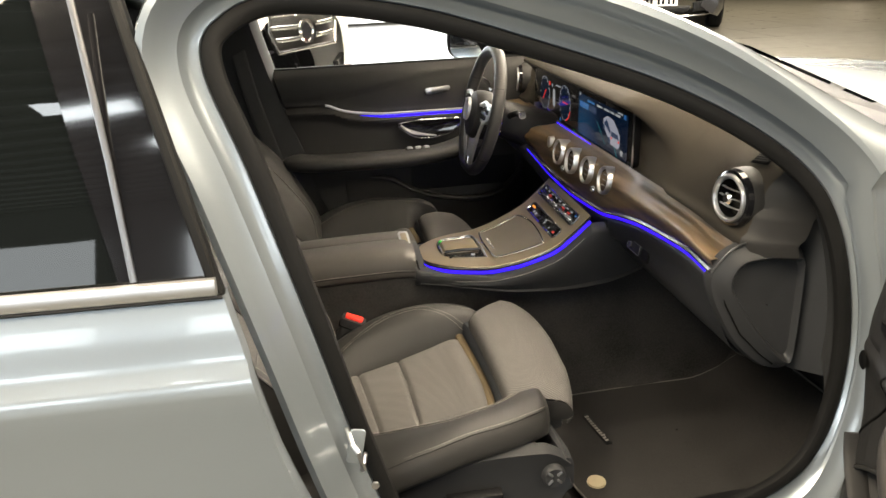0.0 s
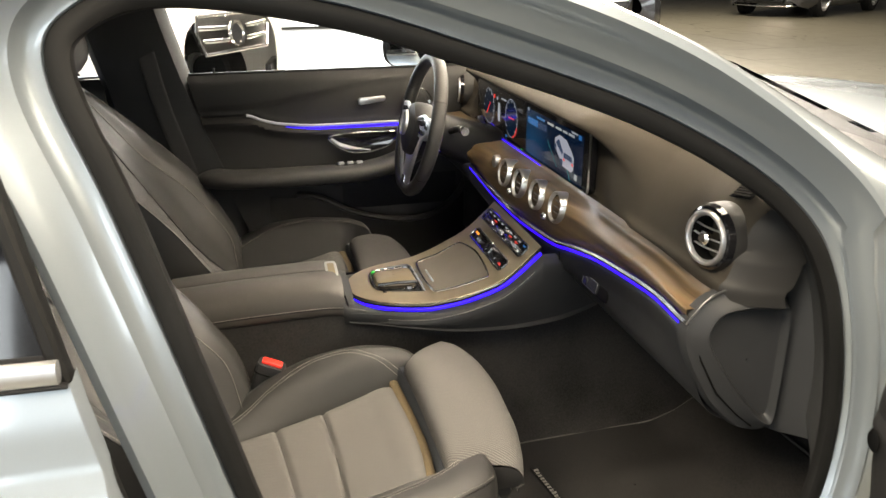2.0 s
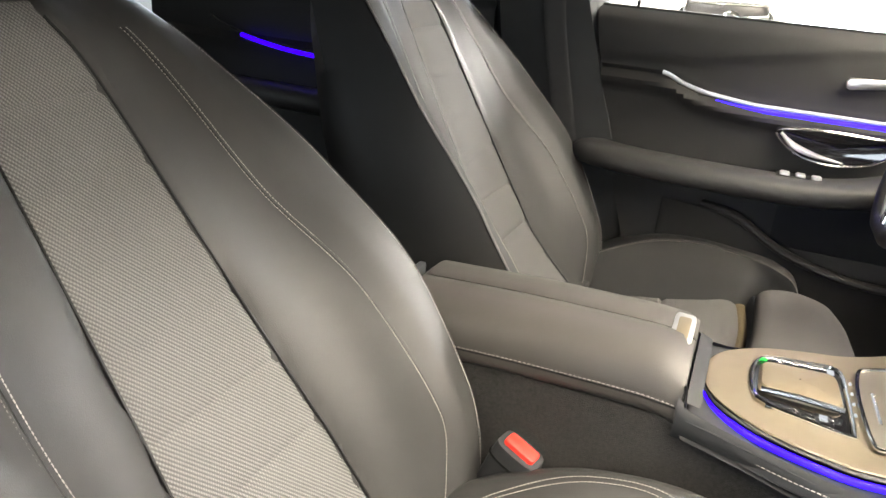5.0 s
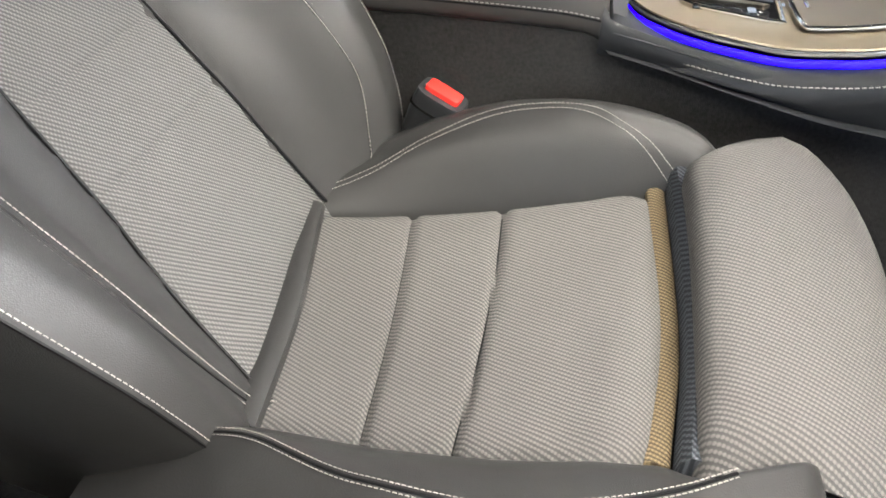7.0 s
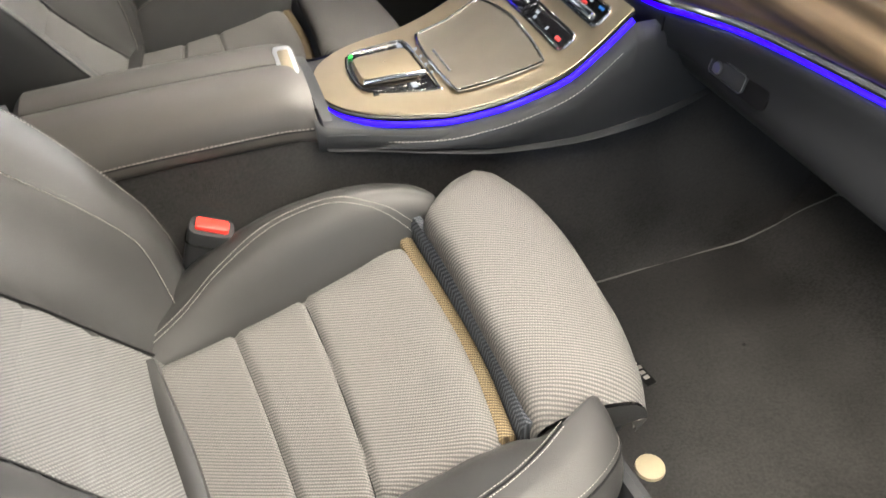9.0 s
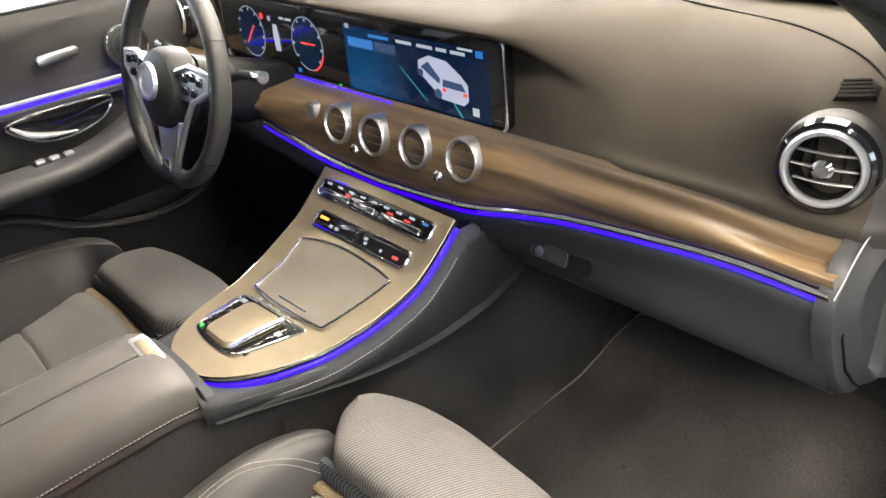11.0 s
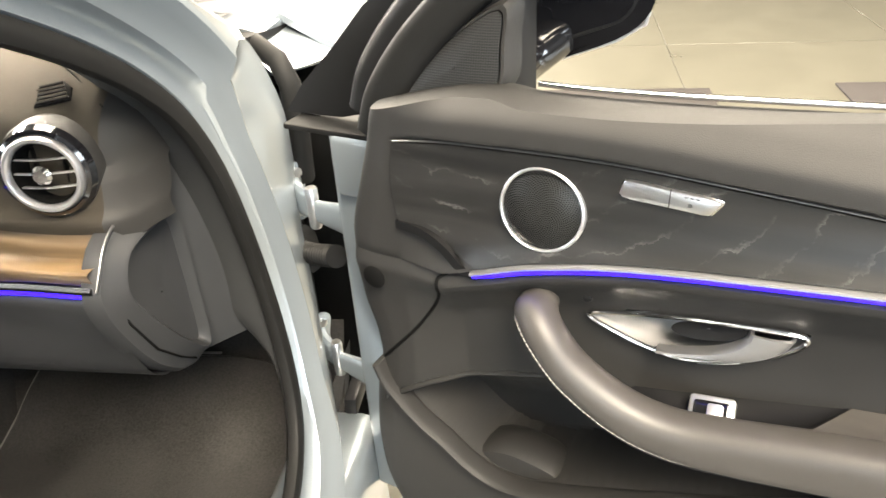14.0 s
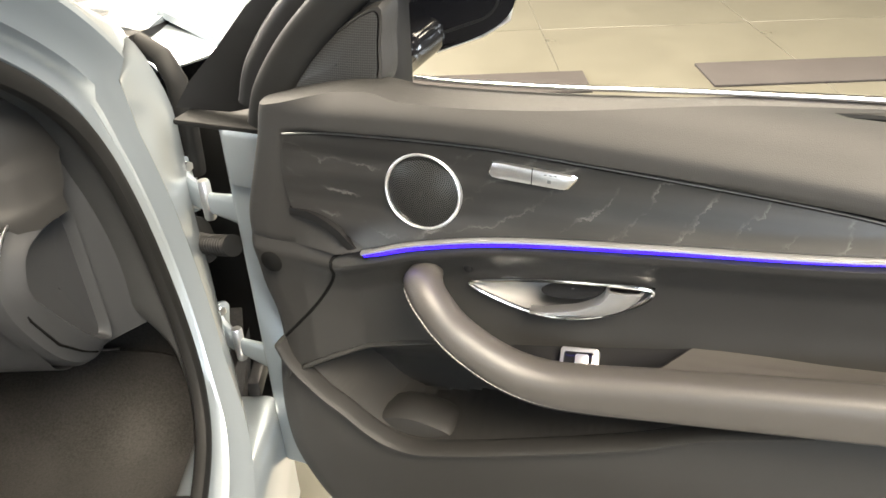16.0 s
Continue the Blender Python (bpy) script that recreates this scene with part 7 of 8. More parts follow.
def shelf_row(u_back, u_front, dip):
    out = []
    for j in range(13):
        f = j / 12
        u = u_back + (u_front - u_back) * f
        z = shelf_z(u) + (roll_top(u) - shelf_z(u)) * f
        out.append(V(u, z - 0.010 * (1 - f) - dip * math.sin(math.pi * f) ** 0.8, -0.013 + 0.053 * f))
    return out


rows = [shelf_row(1.178 + 0.52 * i / 40, 1.136 + 0.562 * i / 40, 0.0015) for i in range(41)]
part("shelf", grid(rows), ARMREST, rest, "smooth top of the armrest")
rows = [shelf_row(0.99 + 0.188 * i / 24, 0.985 + 0.151 * i / 24, 0.002 + 0.020 * math.sin(math.pi * min(1, i / 24 * 0.97 + 0.03)) ** 0.5) for i in range(25)]
rows.append(shelf_row(1.1785, 1.1365, 0.0015))
part("switch_bowl", grid(rows), DARK, rest, "dark hollow with the window switch")
# window switch
WSW = Matrix.Translation((1.067, 0.747, 0.009)) @ pose(0, 0, 0, -52, 0, 8)
wsw = part("window_switch", plate(rounded(0.041, 0.030, 0.004), 0.007, WSW, 0.002), SATINALU, door, "chrome framed window switch")
part("rocker", plate(rounded(0.032, 0.020, 0.003), 0.004, WSW @ Matrix.Translation((0, 0, 0.0055)), 0.002), GLOSS, wsw)
part("rocker_tip", plate(rounded(0.014, 0.014, 0.003), 0.003, WSW @ Matrix.Translation((0.004, 0, 0.0095)), 0.001), SATINALU, wsw)

# round cover with plug, seam lines and pocket insert
cut = spline([(0.806, 0.842, 0), (0.792, 0.832, 0), (0.791, 0.822, 0), (0.784, 0.799, 0), (0.757, 0.756, 0), (0.722, 0.714, 0), (0.703, 0.692, 0)], 40)
part("cover_seam", tube([V(p.x, p.y, door_n(p.x, p.y) - 0.0003) for p in cut], 0.0021, 6), VOID, door)
part("plug", revolve([(0.0001, 0.0022), (0.011, 0.0020), (0.0135, 0.0)], Matrix.Translation((0.713, 0.814, door_n(0.713, 0.814) + 0.0045)), 24, False), VOID, door)
part("pocket_lip", sweep([V(p.x, p.y, 0.008) for p in LIP[4:]], superellipse(0.005, 0.015, 2.4, 14)), SOFT, door, "rounded rim of the door pocket")
rows = []
for k in range(49):
    a, b = FOLD[round(k / 48 * 29)], LIP[8 + round(k / 48 * 49)]
    n0 = door_n(a.x, a.y + 0.002)
    rows.append(spline([(a.x, a.y + 0.004, n0 - 0.004), (a.x, a.y, n0 + 0.0026), (a.x, a.y - 0.006, n0 - 0.001), tuple(a.lerp(b, 0.25).xy) + (n0 - 0.034,), tuple(a.lerp(b, 0.5).xy) + (-0.072,), tuple(a.lerp(b, 0.8).xy) + (-0.088,), (b.x, b.y - 0.03, -0.090)], 26))
part("pocket_liner", grid(rows), SOFT, door, "hollow back of the door pocket")
bump = spline([(u, z + 0.003, -0.012) for u, z in ((0.770, 0.535), (0.785, 0.552), (0.806, 0.566), (0.83, 0.578), (0.852, 0.582), (0.875, 0.580), (0.895, 0.576), (0.910, 0.570), (0.921, 0.552), (0.932, 0.568), (0.944, 0.578), (0.984, 0.580), (1.02, 0.578), (1.04, 0.572), (1.05, 0.55))], 70)
part("bottle_holder", grid([[p + V(0, -0.05, -0.062), p + V(0, -0.012, -0.058), p + V(0, -0.003, -0.045), p + V(0, 0.0, -0.025), p + V(0, -0.001, -0.008), p + V(0, -0.006, 0.0), p + V(0, -0.02, 0.004), p + V(0, -0.06, 0.006)] for p in bump]), SOFT, door, "moulded holders in the door pocket")
part("pocket_floor", block(0.76, 1.25, 0.50, 0.53, -0.075, 0.0, 0.004), DARK, door)
part("stud", revolve([(0.0001, 0.003), (0.004, 0.002), (0.005, 0)], Matrix.Translation((0.944, 0.842, door_n(0.944, 0.842))), 14, False), DARK, door)

# belt line
part("belt_top", grid([[V(p.x, p.y, p.z), V(p.x, p.y + 0.001, min(p.z, 0.0) - 0.02), V(p.x, p.y - 0.003, -0.052)] for p in rows_top]), SOFT, door)
def belt(n, dz, u0, u1):
    return [V(u, door_top(u) + dz, n) for u in [u0 + (u1 - u0) * i / 30 for i in range(31)]]


part("belt_chrome", sweep(belt(-0.050, 0.004, 0.872, 1.70), superellipse(0.004, 0.0022, 3, 10), up=(0, 1, 0)), CHROME, door)
part("belt_seal", sweep(belt(-0.040, -0.006, 0.90, 1.70), superellipse(0.008, 0.004, 3, 10), up=(0, 1, 0)), RUBBER, door)

# mirror triangle with tweeter, window frame
TW = spline([(0.722, 0.992, 0), (0.744, 1.022, 0), (0.786, 1.057, 0), (0.83, 1.082, 0), (0.834, 1.05, 0), (0.833, 1.016, 0), (0.805, 1.0, 0), (0.763, 0.992, 0)], 40, True)


def tw_n(u, z):
    return -0.035 - 0.25 * (z - 0.99)


part("tweeter_panel", grid([[V(0.79 + (p.x - 0.79) * k, 1.03 + (p.y - 1.03) * k, tw_n(p.x, p.y) - d) for p in TW] for k, d in ((1.18, 0.03), (1.16, 0.008), (1.08, 0.0), (1.0, 0.0), (0.97, 0.002))], close_v=True), SOFT, door)
tweeter = part("tweeter_mesh", grid([[V(0.79 + (p.x - 0.79) * k, 1.03 + (p.y - 1.03) * k, tw_n(0.79 + (p.x - 0.79) * k, 1.03 + (p.y - 1.03) * k) + 0.001 + 0.004 * (1 - k * k)) for p in TW] for k in (0.975, 0.9, 0.7, 0.4, 0.02)], close_v=True), MESH, door, "fine mesh tweeter cover")
part("mark", block(0.797, 0.803, 1.012, 1.0145, tw_n(0.8, 1.013) + 0.004, tw_n(0.8, 1.013) + 0.0065, 0.0004), ALU, tweeter)
frame_path = spline([(0.70, 0.955, -0.035), (0.715, 1.0, -0.04), (0.757, 1.058, -0.052), (0.83, 1.125, -0.07), (0.96, 1.22, -0.10), (1.15, 1.315, -0.13), (1.35, 1.36, -0.15), (1.66, 1.37, -0.16)], 60)
part("window_frame", sweep(frame_path, superellipse(0.022, 0.016, 3, 14), up=(0, 0, 1)), RUBBER, door)
part("frame_cover", sweep([p + V(-0.028, 0.01, -0.035) for p in frame_path], superellipse(0.024, 0.022, 3, 14), up=(0, 0, 1)), DARK, door)
# front face and outer skin
part("edge_face", join(block(0.585, 0.70, 0.33, 0.926, -0.165, -0.088, 0.012, 3), block(0.600, 0.67, 0.845, 0.926, -0.125, -0.072, 0.010, 3)), PAINT, door, "silver front face of the door")
part("edge_gasket", sweep([V(0.672, 0.40, -0.060), V(0.668, 0.55, -0.058), V(0.672, 0.70, -0.058), V(0.668, 0.84, -0.058), V(0.690, 0.93, -0.058)], superellipse(0.012, 0.010, 2.4, 12), up=(0, 0, 1)), RUBBER, door, "black rubber gasket behind the trim")
part("sail_outside", grid([[V(a, b, -0.12), V(a + 0.085, b + 0.006, -0.115), V(a + 0.19, b + 0.03, -0.13)] for a, b in ((0.515, 0.928), (0.545, 0.965), (0.597, 1.013), (0.645, 1.062), (0.72, 1.12), (0.80, 1.17))]), DARK, door, "black mirror corner of the door", thick=0.01)
part("sail_ledge", block(0.535, 0.69, 0.921, 0.929, -0.14, -0.075, 0.003), RUBBER, door)
part("sail_inside", plate([(0.725, 0.985), (0.838, 0.985), (0.838, 1.10), (0.80, 1.085), (0.75, 1.05)], 0.06, Matrix.Translation((0, 0, -0.125)), 0.006), DARK, door)
part("clip", tube([V(0.648, 0.975, -0.11), V(0.644, 0.985, -0.10), V(0.650, 0.994, -0.10), V(0.660, 0.996, -0.105)], 0.003, 6), DARK, door)
rows = []
for i in range(14):
    z = 0.30 + 0.63 * i / 13
    rows.append([V(0.63 + 1.09 * j / 14, z, -0.195 + lerp([(0.3, 0.03), (0.6, 0.0), (0.88, -0.004), (0.9, 0.004), (1.0, 0.04)], z)) for j in range(15)])
part("outer_skin", grid(rows), PAINT, door, thick=0.012)
part("inner_shell", block(0.69, 1.69, 0.34, 0.92, -0.17, -0.125, 0.02), PAINT, door)
# mirror
MM = Matrix.Translation((0.802, 1.066, -0.225)) @ pose(0, 0, 0, 6, 13, 19)
mirror = part("door_mirror", join(moved(sweep([V(0, 0, d) for d in (0.004, 0.013, 0.012, 0.0, -0.03, -0.06, -0.085, -0.10)], superellipse(0.118, 0.080, 3.6, 40), up=(0, 1, 0), scale=lambda f: [0.86, 0.93, 1.0, 1.02, 0.98, 0.88, 0.7, 0.35][round(f * 7)]), MM)), GLOSS, door, "gloss black folded door mirror")
part("mirror_glass", plate(rounded(0.190, 0.122, 0.032, 6), 0.003, MM @ Matrix.Translation((0, 0.004, 0.010)) @ pose(0, 0, 0, 3, 4, 0), 0.001), MIRROR, mirror)
part("glass_rim", tube([MM @ V(x, y + 0.004, 0.0105) for x, y in rounded(0.196, 0.128, 0.034, 6)], 0.003, 8, True), DARK, mirror)
# bright tube stands in for the reflection along the housing's lower edge
part("mirror_strip", tube([MM @ V(x, y, 0.004) for x, y in ((-0.07, -0.0805), (0.0, -0.0812), (0.06, -0.0805), (0.095, -0.073), (0.115, -0.04), (0.119, 0.02))], 0.0028, 8), SATINALU, mirror, "slim bright line in place of a reflection on the housing")
part("mirror_foot", sweep(spline([(0.80, 1.005, -0.105), (0.795, 1.0, -0.14), (0.795, 1.0, -0.18), (0.81, 1.012, -0.23)], 14), superellipse(0.034, 0.024, 2.6, 16), up=(0, 1, 0)), GLOSS, mirror)
# hinges and wiring boot between pillar and open door
for z in (0.79, 0.535):
    h = thing("door_hinge", (0.84, -0.88, z), "silver painted steel door hinge with bolts", "hinge", "door hinges")
    m = Matrix.Translation((0.835, -0.878, z)) @ pose(0, 0, 0, 0, 0, 48)
    leaf = part("pillar_leaf", moved(plate([(p.x, p.y) for p in spline([(-0.016, -0.036, 0), (0.0, -0.044, 0), (0.016, -0.036, 0), (0.014, -0.016, 0), (0.011, 0.0, 0), (0.014, 0.016, 0), (0.016, 0.036, 0), (0.0, 0.044, 0), (-0.016, 0.036, 0), (-0.014, 0.016, 0), (-0.011, 0.0, 0), (-0.014, -0.016, 0)], 48, True)], 0.006, None, 0.0015), m @ Matrix.Translation((0.066, -0.012, 0)) @ pose(0, 0, 0, 0, -90, 0) @ pose(0, 0, 0, 0, 0, 90)), PAINT, h, "two-lobed pillar leaf")
    part("knuckle", moved(sweep(spline([(0.064, -0.010, 0.0), (0.045, -0.004, 0.0), (0.022, 0.0, 0.002), (0.0, 0.0, 0.004)], 12), superellipse(0.008, 0.022, 3, 14), scale=lambda f: 1.15 - 0.25 * f), m), PAINT, leaf)
    part("door_leaf", moved(sweep(spline([(0.006, 0.0, -0.004), (-0.02, -0.006, -0.004), (-0.045, -0.010, -0.002), (-0.068, -0.012, 0.0)], 12), superellipse(0.007, 0.019, 3, 14), scale=lambda f: 0.8 + 0.45 * f), m), PAINT, h, "curved door leaf")
    part("pin", moved(revolve([(0.007, -0.030), (0.0085, -0.027), (0.0085, 0.027), (0.007, 0.030)], Matrix.Translation((0.003, 0.0, 0)), 16), m), ALU, h)
    part("bolt", moved(revolve([(0.007, 0), (0.007, 0.005), (0.0001, 0.006)], Matrix.Translation((-0.040, -0.018, -0.002)) @ pose(0, 0, 0, 90, 0, 0), 6), m), DARK, h)
    for dz in (-0.030, 0.030):
        part("bolt", moved(revolve([(0.0075, 0), (0.0075, 0.005), (0.0001, 0.006)], Matrix.Translation((0.060, -0.012, dz)) @ pose(0, 0, 0, 0, -90, 0), 6), m), ALU, h)
boot = thing("wiring_boot", (0.84, -0.88, 0.70), "black ribbed rubber wiring boot at the door pillar", "cable boot")
n = 121
path = spline([(0.862, -0.838, 0.708), (0.83, -0.868, 0.722), (0.805, -0.893, 0.735), (0.782, -0.916, 0.748)], n)
part("bellows", sweep(path, circle(1.0, 18), scale=lambda f: 0.0125 + 0.0028 * math.cos(f * 26 * math.pi)), GLOSSRUBBER, boot, smooth=60)
part("grommet", sweep([V(0.872, -0.830, 0.704), V(0.858, -0.842, 0.710)], superellipse(0.026, 0.036, 3, 18)), RUBBER, boot)
strap = thing("check_strap", (0.84, -0.9, 0.46), "black door check strap in the gap", "door stay")
part("strap", block(0.80, 0.90, -0.905, -0.885, 0.455, 0.485, 0.004), DARK, strap)

# ---- showroom floor tiles, mats and cars ----
random.seed(4)
tile = None
for i in range(14):
    for j in range(14):
        x, y = 1.3 + 1.2 * i - 3.6, -7.2 + 1.2 * j
        if tile is None:
            tile = part("tile", block(-0.5975, 0.5975, -0.5975, 0.5975, -0.012, 0.0, 0.001, 1), FLOOR, floor)
            tile.location = (x, y, 0)
        else:
            o = tile.copy()
            scene.collection.objects.link(o)
            o.location = (x, y, 0)
far_tiles = part("far_tiles", join(*[block(-16 + 1.2 * i + 0.003, -14.8 + 1.2 * i - 0.003, 9.0 + 1.2 * j + 0.003, 10.2 + 1.2 * j - 0.003, -0.012, 0.0, 0) for i in range(38) for j in range(20)]), FLOOR, floor)
far_tiles["kind"] = "stuff"
for k, (x0, x1, y0, y1, turn) in enumerate(((3.26, 3.54, -1.91, -0.95, 0), (3.27, 3.59, -4.8, -2.48, 0))):
    solo("entrance_mat", moved(block(x0, x1, y0, y1, 0.0, 0.012, 0.004), Matrix()), MATGREY, "flat dark grey mat lying on the tiles", "mat", group="entrance mats")

# bright glazed front behind the cars
glz = thing("window_front", (2, 16, 0), "tall bright glazed showroom front", "window")
glz["kind"] = "structure"
part("bright_sky", block(-12, 4.0, 15.0, 15.05, 0.05, 5.3, 0), BRIGHT, glz)
for i in range(9):
    part("mullion", block(-12 + 2 * i - 0.03, -12 + 2 * i + 0.03, 14.85, 15.0, 0, 5.4, 0.005), ALU, glz)


def finish_wheels(c):
    """Four tyres with spoked rims in dark arches."""
    for y in (-1.42, 1.45):
        for s in (-1, 1):
            w = part("wheel", revolve([(0.20, -0.11), (0.30, -0.115), (0.335, -0.09), (0.342, 0.0), (0.335, 0.09), (0.30, 0.115), (0.225, 0.11)], Matrix.Translation((s * 0.82, y, 0.342)) @ pose(0, 0, 0, 0, 90 * s, 0), 36, False), RUBBER, c, "tyre on a silver spoked rim")
            for k in range(10):
                part("rim_spoke", moved(block(0.03, 0.22, -0.018, 0.018, 0.07, 0.10, 0.006), Matrix.Translation((s * 0.82, y, 0.342)) @ pose(0, 0, 0, 0, 90 * s, 0) @ pose(0, 0, 0, 0, 0, 36 * k)), ALU, w)
            part("rim", revolve([(0.205, 0.02), (0.235, 0.105), (0.222, 0.112), (0.20, 0.03)], Matrix.Translation((s * 0.82, y, 0.342)) @ pose(0, 0, 0, 0, 90 * s, 0), 36, False), ALU, w)
            part("brake_disc", revolve([(0.0001, 0.02), (0.17, 0.02), (0.17, 0.0)], Matrix.Translation((s * 0.82, y, 0.342)) @ pose(0, 0, 0, 0, 90 * s, 0), 24, False), DARK, w)
            part("arch", revolve([(0.30, 0.06), (0.385, 0.10), (0.385, -0.05)], Matrix.Translation((s * 0.80, y, 0.36)) @ pose(0, 0, 0, 0, 90 * s, 0), 32, False), RUBBER, c)
    return c


def car(base, turn, paint, label, scale=1.0, suv=False):
    """A parked car, nose towards its own -y."""
    m = Matrix.Translation(base) @ pose(0, 0, 0, 0, 0, turn) @ Matrix.Scale(scale, 4)
    c = thing("parked_car", (0, 0, 0), label, "car", "parked cars", m=m)
    H = 0.28 if suv else 0.0
    def sec(y, w, z0, z1, z2):
        return [V(s * w * a, y, z0 + (z1 - z0) * b + (z2 - z1) * d) for s in (-1,) for a, b, d in ()] or [V(-w * 0.92, y, z0), V(-w, y, z0 + 0.12), V(-w, y, z0 + (z1 - z0) * 0.6), V(-w * 0.97, y, z1 - 0.04), V(-w * 0.86, y, z1 + (z2 - z1) * 0.5), V(-w * 0.6, y, z2 - 0.01), V(0, y, z2), V(w * 0.6, y, z2 - 0.01), V(w * 0.86, y, z1 + (z2 - z1) * 0.5), V(w * 0.97, y, z1 - 0.04), V(w, y, z0 + (z1 - z0) * 0.6), V(w, y, z0 + 0.12), V(w * 0.92, y, z0)]
    rows = [sec(*a) for a in ((-2.33, 0.62, 0.36, 0.60 + H * 0.7, 0.66 + H), (-2.28, 0.80, 0.24, 0.68 + H * 0.8, 0.76 + H), (-2.12, 0.89, 0.2, 0.74 + H * 0.8, 0.84 + H), (-1.7, 0.92, 0.2, 0.80 + H * 0.7, 0.92 + H), (-1.1, 0.93, 0.2, 0.86 + H * 0.6, 1.0 + H), (-0.85, 0.93, 0.2, 0.90 + H * 0.6, 1.04 + H), (1.6, 0.93, 0.2, 0.95 + H * 0.6, 1.0 + H), (2.2, 0.85, 0.3, 0.9 + H * 0.6, 0.95 + H))]
    part("body", grid([spline(r, 37) for r in rows]), paint, c, thick=0.01)
    cab = [[V(-w, y, 0.97 + H * 0.8), V(-w * 0.86, y + dy, zt - 0.06), V(-w * 0.6, y + dy, zt), V(0, y + dy, zt + 0.015), V(w * 0.6, y + dy, zt), V(w * 0.86, y + dy, zt - 0.06), V(w, y, 0.97 + H * 0.8)] for w, y, dy, zt in ((0.80, -1.0, 0.0, 1.05 + H), (0.80, -0.55, 0.35, 1.38 + H), (0.80, 0.3, 0.2, 1.45 + H), (0.78, 1.2, 0.0, 1.42 + H), (0.74, 2.0, -0.1, 1.2 + H))]
    part("cabin", grid(cab), GLOSS, c, "dark glazed cabin", thick=0.01)
    part("roof_panel", grid([[p + V(0, 0, 0.006) for p in r[2:5]] for r in cab[1:4]]), paint, c, thick=0.008)
    zg = 0.60 + H * 0.72
    gr = part("grille", plate([(-0.40, -0.13), (0.40, -0.13), (0.46, 0.04), (0.42, 0.14), (-0.42, 0.14), (-0.46, 0.04)], 0.05, Matrix.Translation((0, -2.30, zg)) @ pose(0, 0, 0, 82, 0, 0), 0.012), GRILLE, c, "black mesh grille")
    rim = [Matrix.Translation((0, -2.35, zg)) @ pose(0, 0, 0, 82, 0, 0) @ V(x, y, 0) for x, y in ((-0.41, -0.135), (0.41, -0.135), (0.47, 0.04), (0.43, 0.145), (-0.43, 0.145), (-0.47, 0.04))]
    part("grille_frame", tube(rim, 0.014, 8, True), CHROME if suv else paint, gr)
    for k in ((-0.045, 0.05) if suv else (0.0,)):
        for s in (-1, 1):
            part("grille_bar", sweep([V(s * 0.12, -2.372, zg + k), V(s * 0.28, -2.368, zg + k + 0.004), V(s * 0.44, -2.34, zg + k + 0.01)], superellipse(0.010, 0.017, 3, 10)), CHROME, gr)
    part("emblem", revolve([(0.0001, 0.012), (0.07, 0.010), (0.078, 0.022), (0.095, 0.024), (0.102, 0.0)], Matrix.Translation((0, -2.362, zg)) @ pose(0, 0, 0, 84, 0, 0), 32, False), CHROME, gr, "plain round chrome emblem")
    for s in (-1, 1):
        lamp = part("headlight", moved(sweep([V(-0.16, 0, 0), V(-0.14, 0, 0), V(-0.05, 0, 0.01), V(0.06, 0, 0.012), V(0.15, 0, 0.01), V(0.17, 0, 0.0)], superellipse(0.06, 0.07, 2.6, 16), scale=lambda f: [0.4, 0.75, 1, 1, 0.7, 0.3][round(f * 5)]), Matrix.Translation((s * 0.68, -2.14, zg + 0.10)) @ pose(0, 0, 0, 0, 0, s * 32)), LAMPGLASS, c, "clear headlight")
        part("lamp_ring", moved(revolve([(0.03, 0), (0.034, 0.01), (0.04, 0.0)], Matrix.Translation((0, -0.055, 0.01)) @ pose(0, 0, 0, 90, 0, 0), 18, False), Matrix.Translation((s * 0.66, -2.16, zg + 0.10)) @ pose(0, 0, 0, 0, 0, s * 32)), CHROME, lamp)
        part("lower_intake", moved(plate([(-0.19, -0.08), (0.17, -0.05), (0.20, 0.05), (0.12, 0.09), (-0.19, 0.05)] if s > 0 else [(0.19, -0.08), (-0.17, -0.05), (-0.20, 0.05), (-0.12, 0.09), (0.19, 0.05)][::-1], 0.05, None, 0.01), Matrix.Translation((s * 0.64, -2.235, 0.36 + H * 0.3)) @ pose(0, 0, 0, 0, 0, s * 20) @ pose(0, 0, 0, 86, 0, 0)), GRILLE, c, "dark lower intake")
    part("chin_strip", sweep(spline([(-0.80, -2.16, 0.26), (-0.5, -2.30, 0.235), (0, -2.345, 0.23), (0.5, -2.30, 0.235), (0.80, -2.16, 0.26)], 24), superellipse(0.02, 0.012, 2.5, 10)), CHROME, c)
    part("centre_intake", plate([(-0.40, -0.05), (0.40, -0.05), (0.44, 0.04), (-0.44, 0.04)], 0.05, Matrix.Translation((0, -2.285, 0.33)) @ pose(0, 0, 0, 90, 0, 0), 0.01), GRILLE, c)
    if suv:
        return finish_wheels(c)
    pl = part("number_plate", plate(rounded(0.52, 0.11, 0.008), 0.012, Matrix.Translation((0, -2.345, 0.425 + H * 0.3)) @ pose(0, 0, 0, 86, 0, 0), 0.002), WHITE, c, "white plate with dark bars")
    part("plate_band", plate(rounded(0.04, 0.10, 0.004), 0.014, Matrix.Translation((-0.235, -2.345, 0.425 + H * 0.3)) @ pose(0, 0, 0, 86, 0, 0), 0.002), PLATEBLUE, pl)
    for k in (-0.16, -0.10, 0.0, 0.06, 0.14, 0.20):
        part("plate_bar", plate(rounded(0.035, 0.07, 0.004), 0.014, Matrix.Translation((k, -2.345, 0.425 + H * 0.3)) @ pose(0, 0, 0, 86, 0, 0), 0.001), DARK, pl)
    return finish_wheels(c)


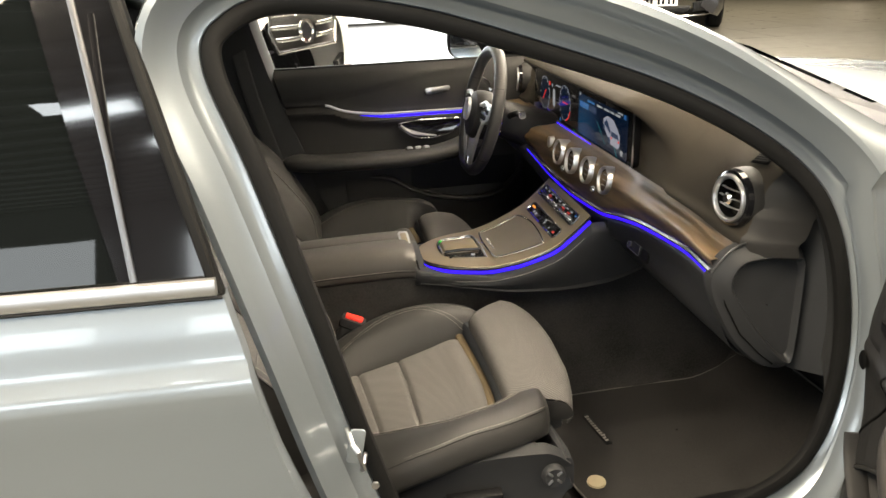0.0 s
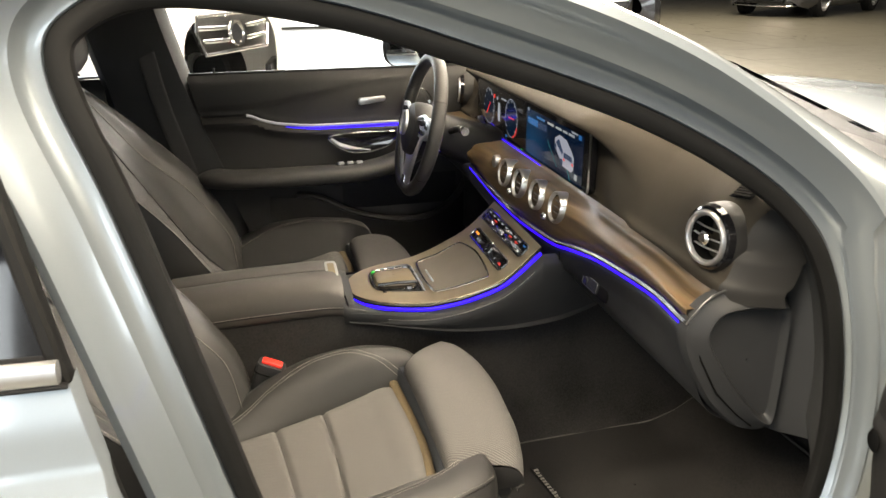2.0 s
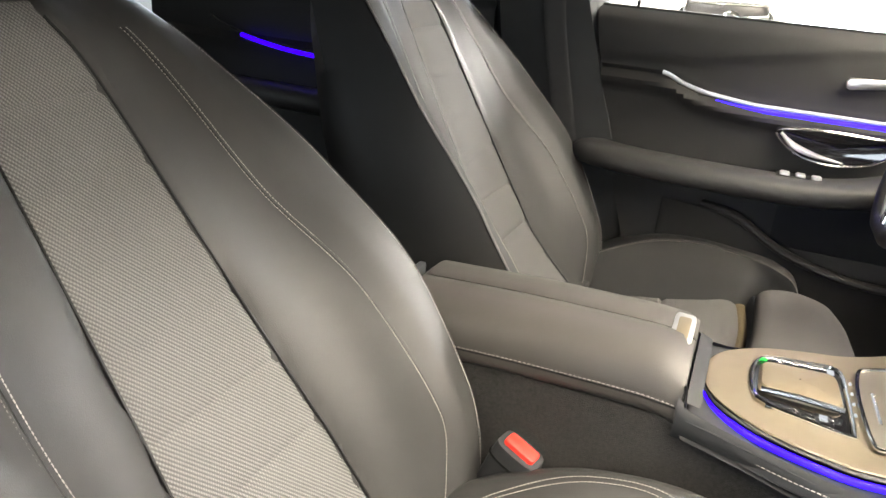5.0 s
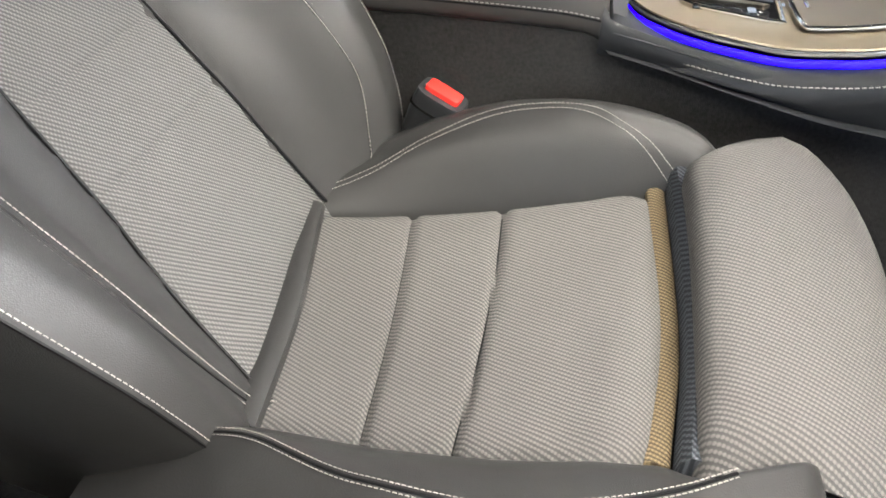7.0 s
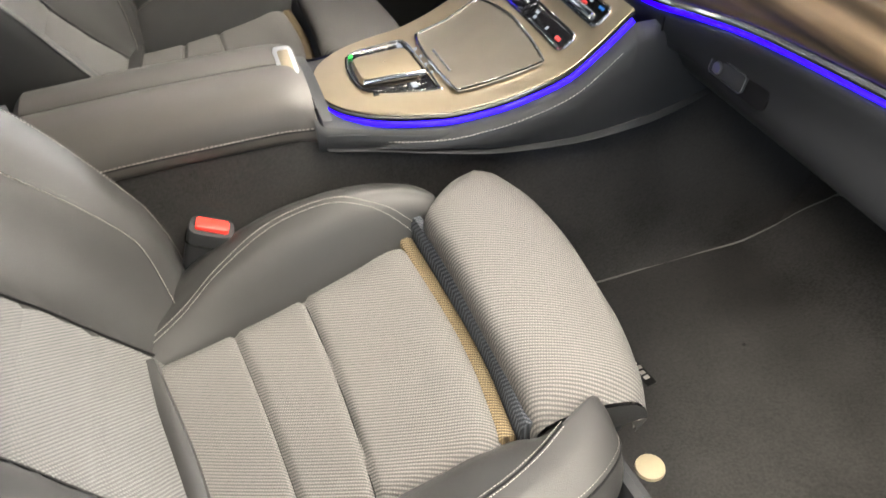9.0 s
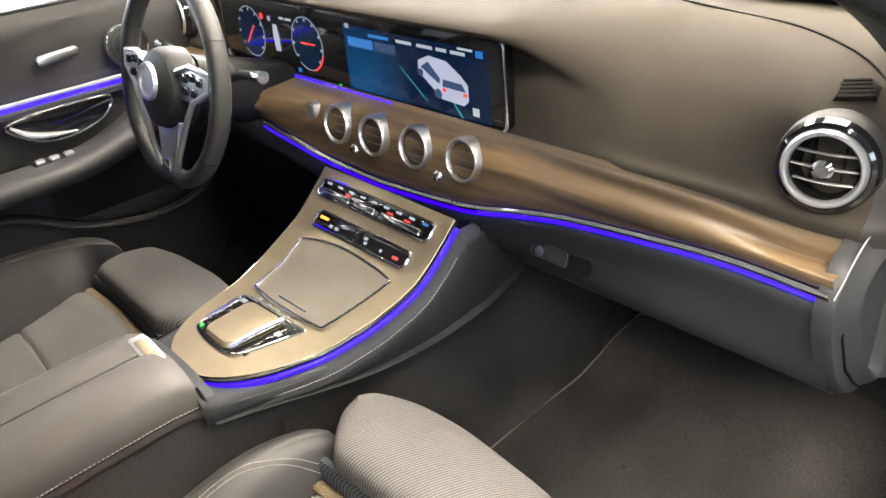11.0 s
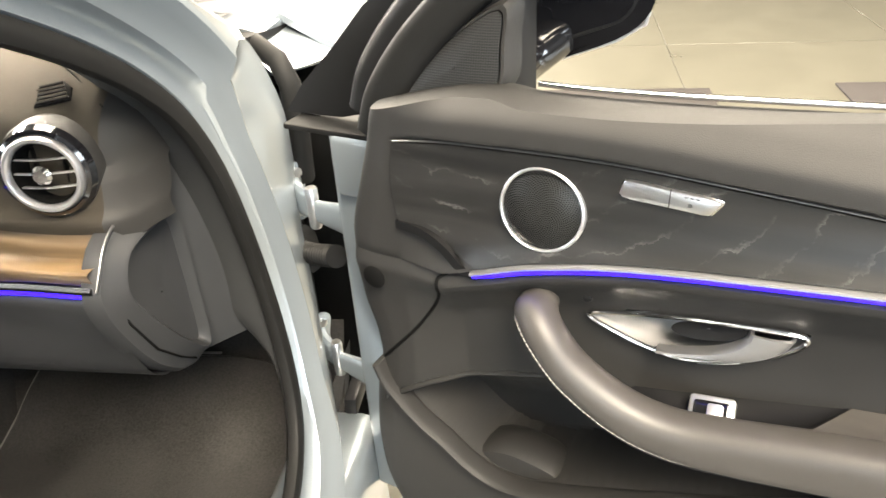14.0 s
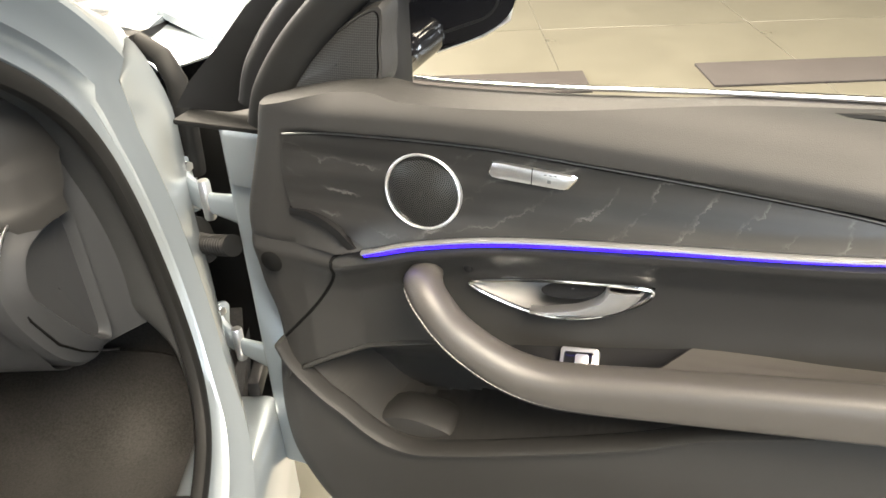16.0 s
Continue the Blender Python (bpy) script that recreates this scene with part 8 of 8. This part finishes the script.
car((-2.09, 6.12, 0), 56, WHITE, "white off-road car with chrome barred grille parked beyond", 1.0, True)
car((6.6, 12.85, 0), -24, CARBLACK, "dark grey car with mesh grille and white plate", 1.15)
car((14.13, 16.2, 0), -61, CARBLACK, "black car parked far across the hall", 1.1)
car((-5.2, 7.4, 0), 20, WHITE, "white car parked beside the glazed front", 1.0)
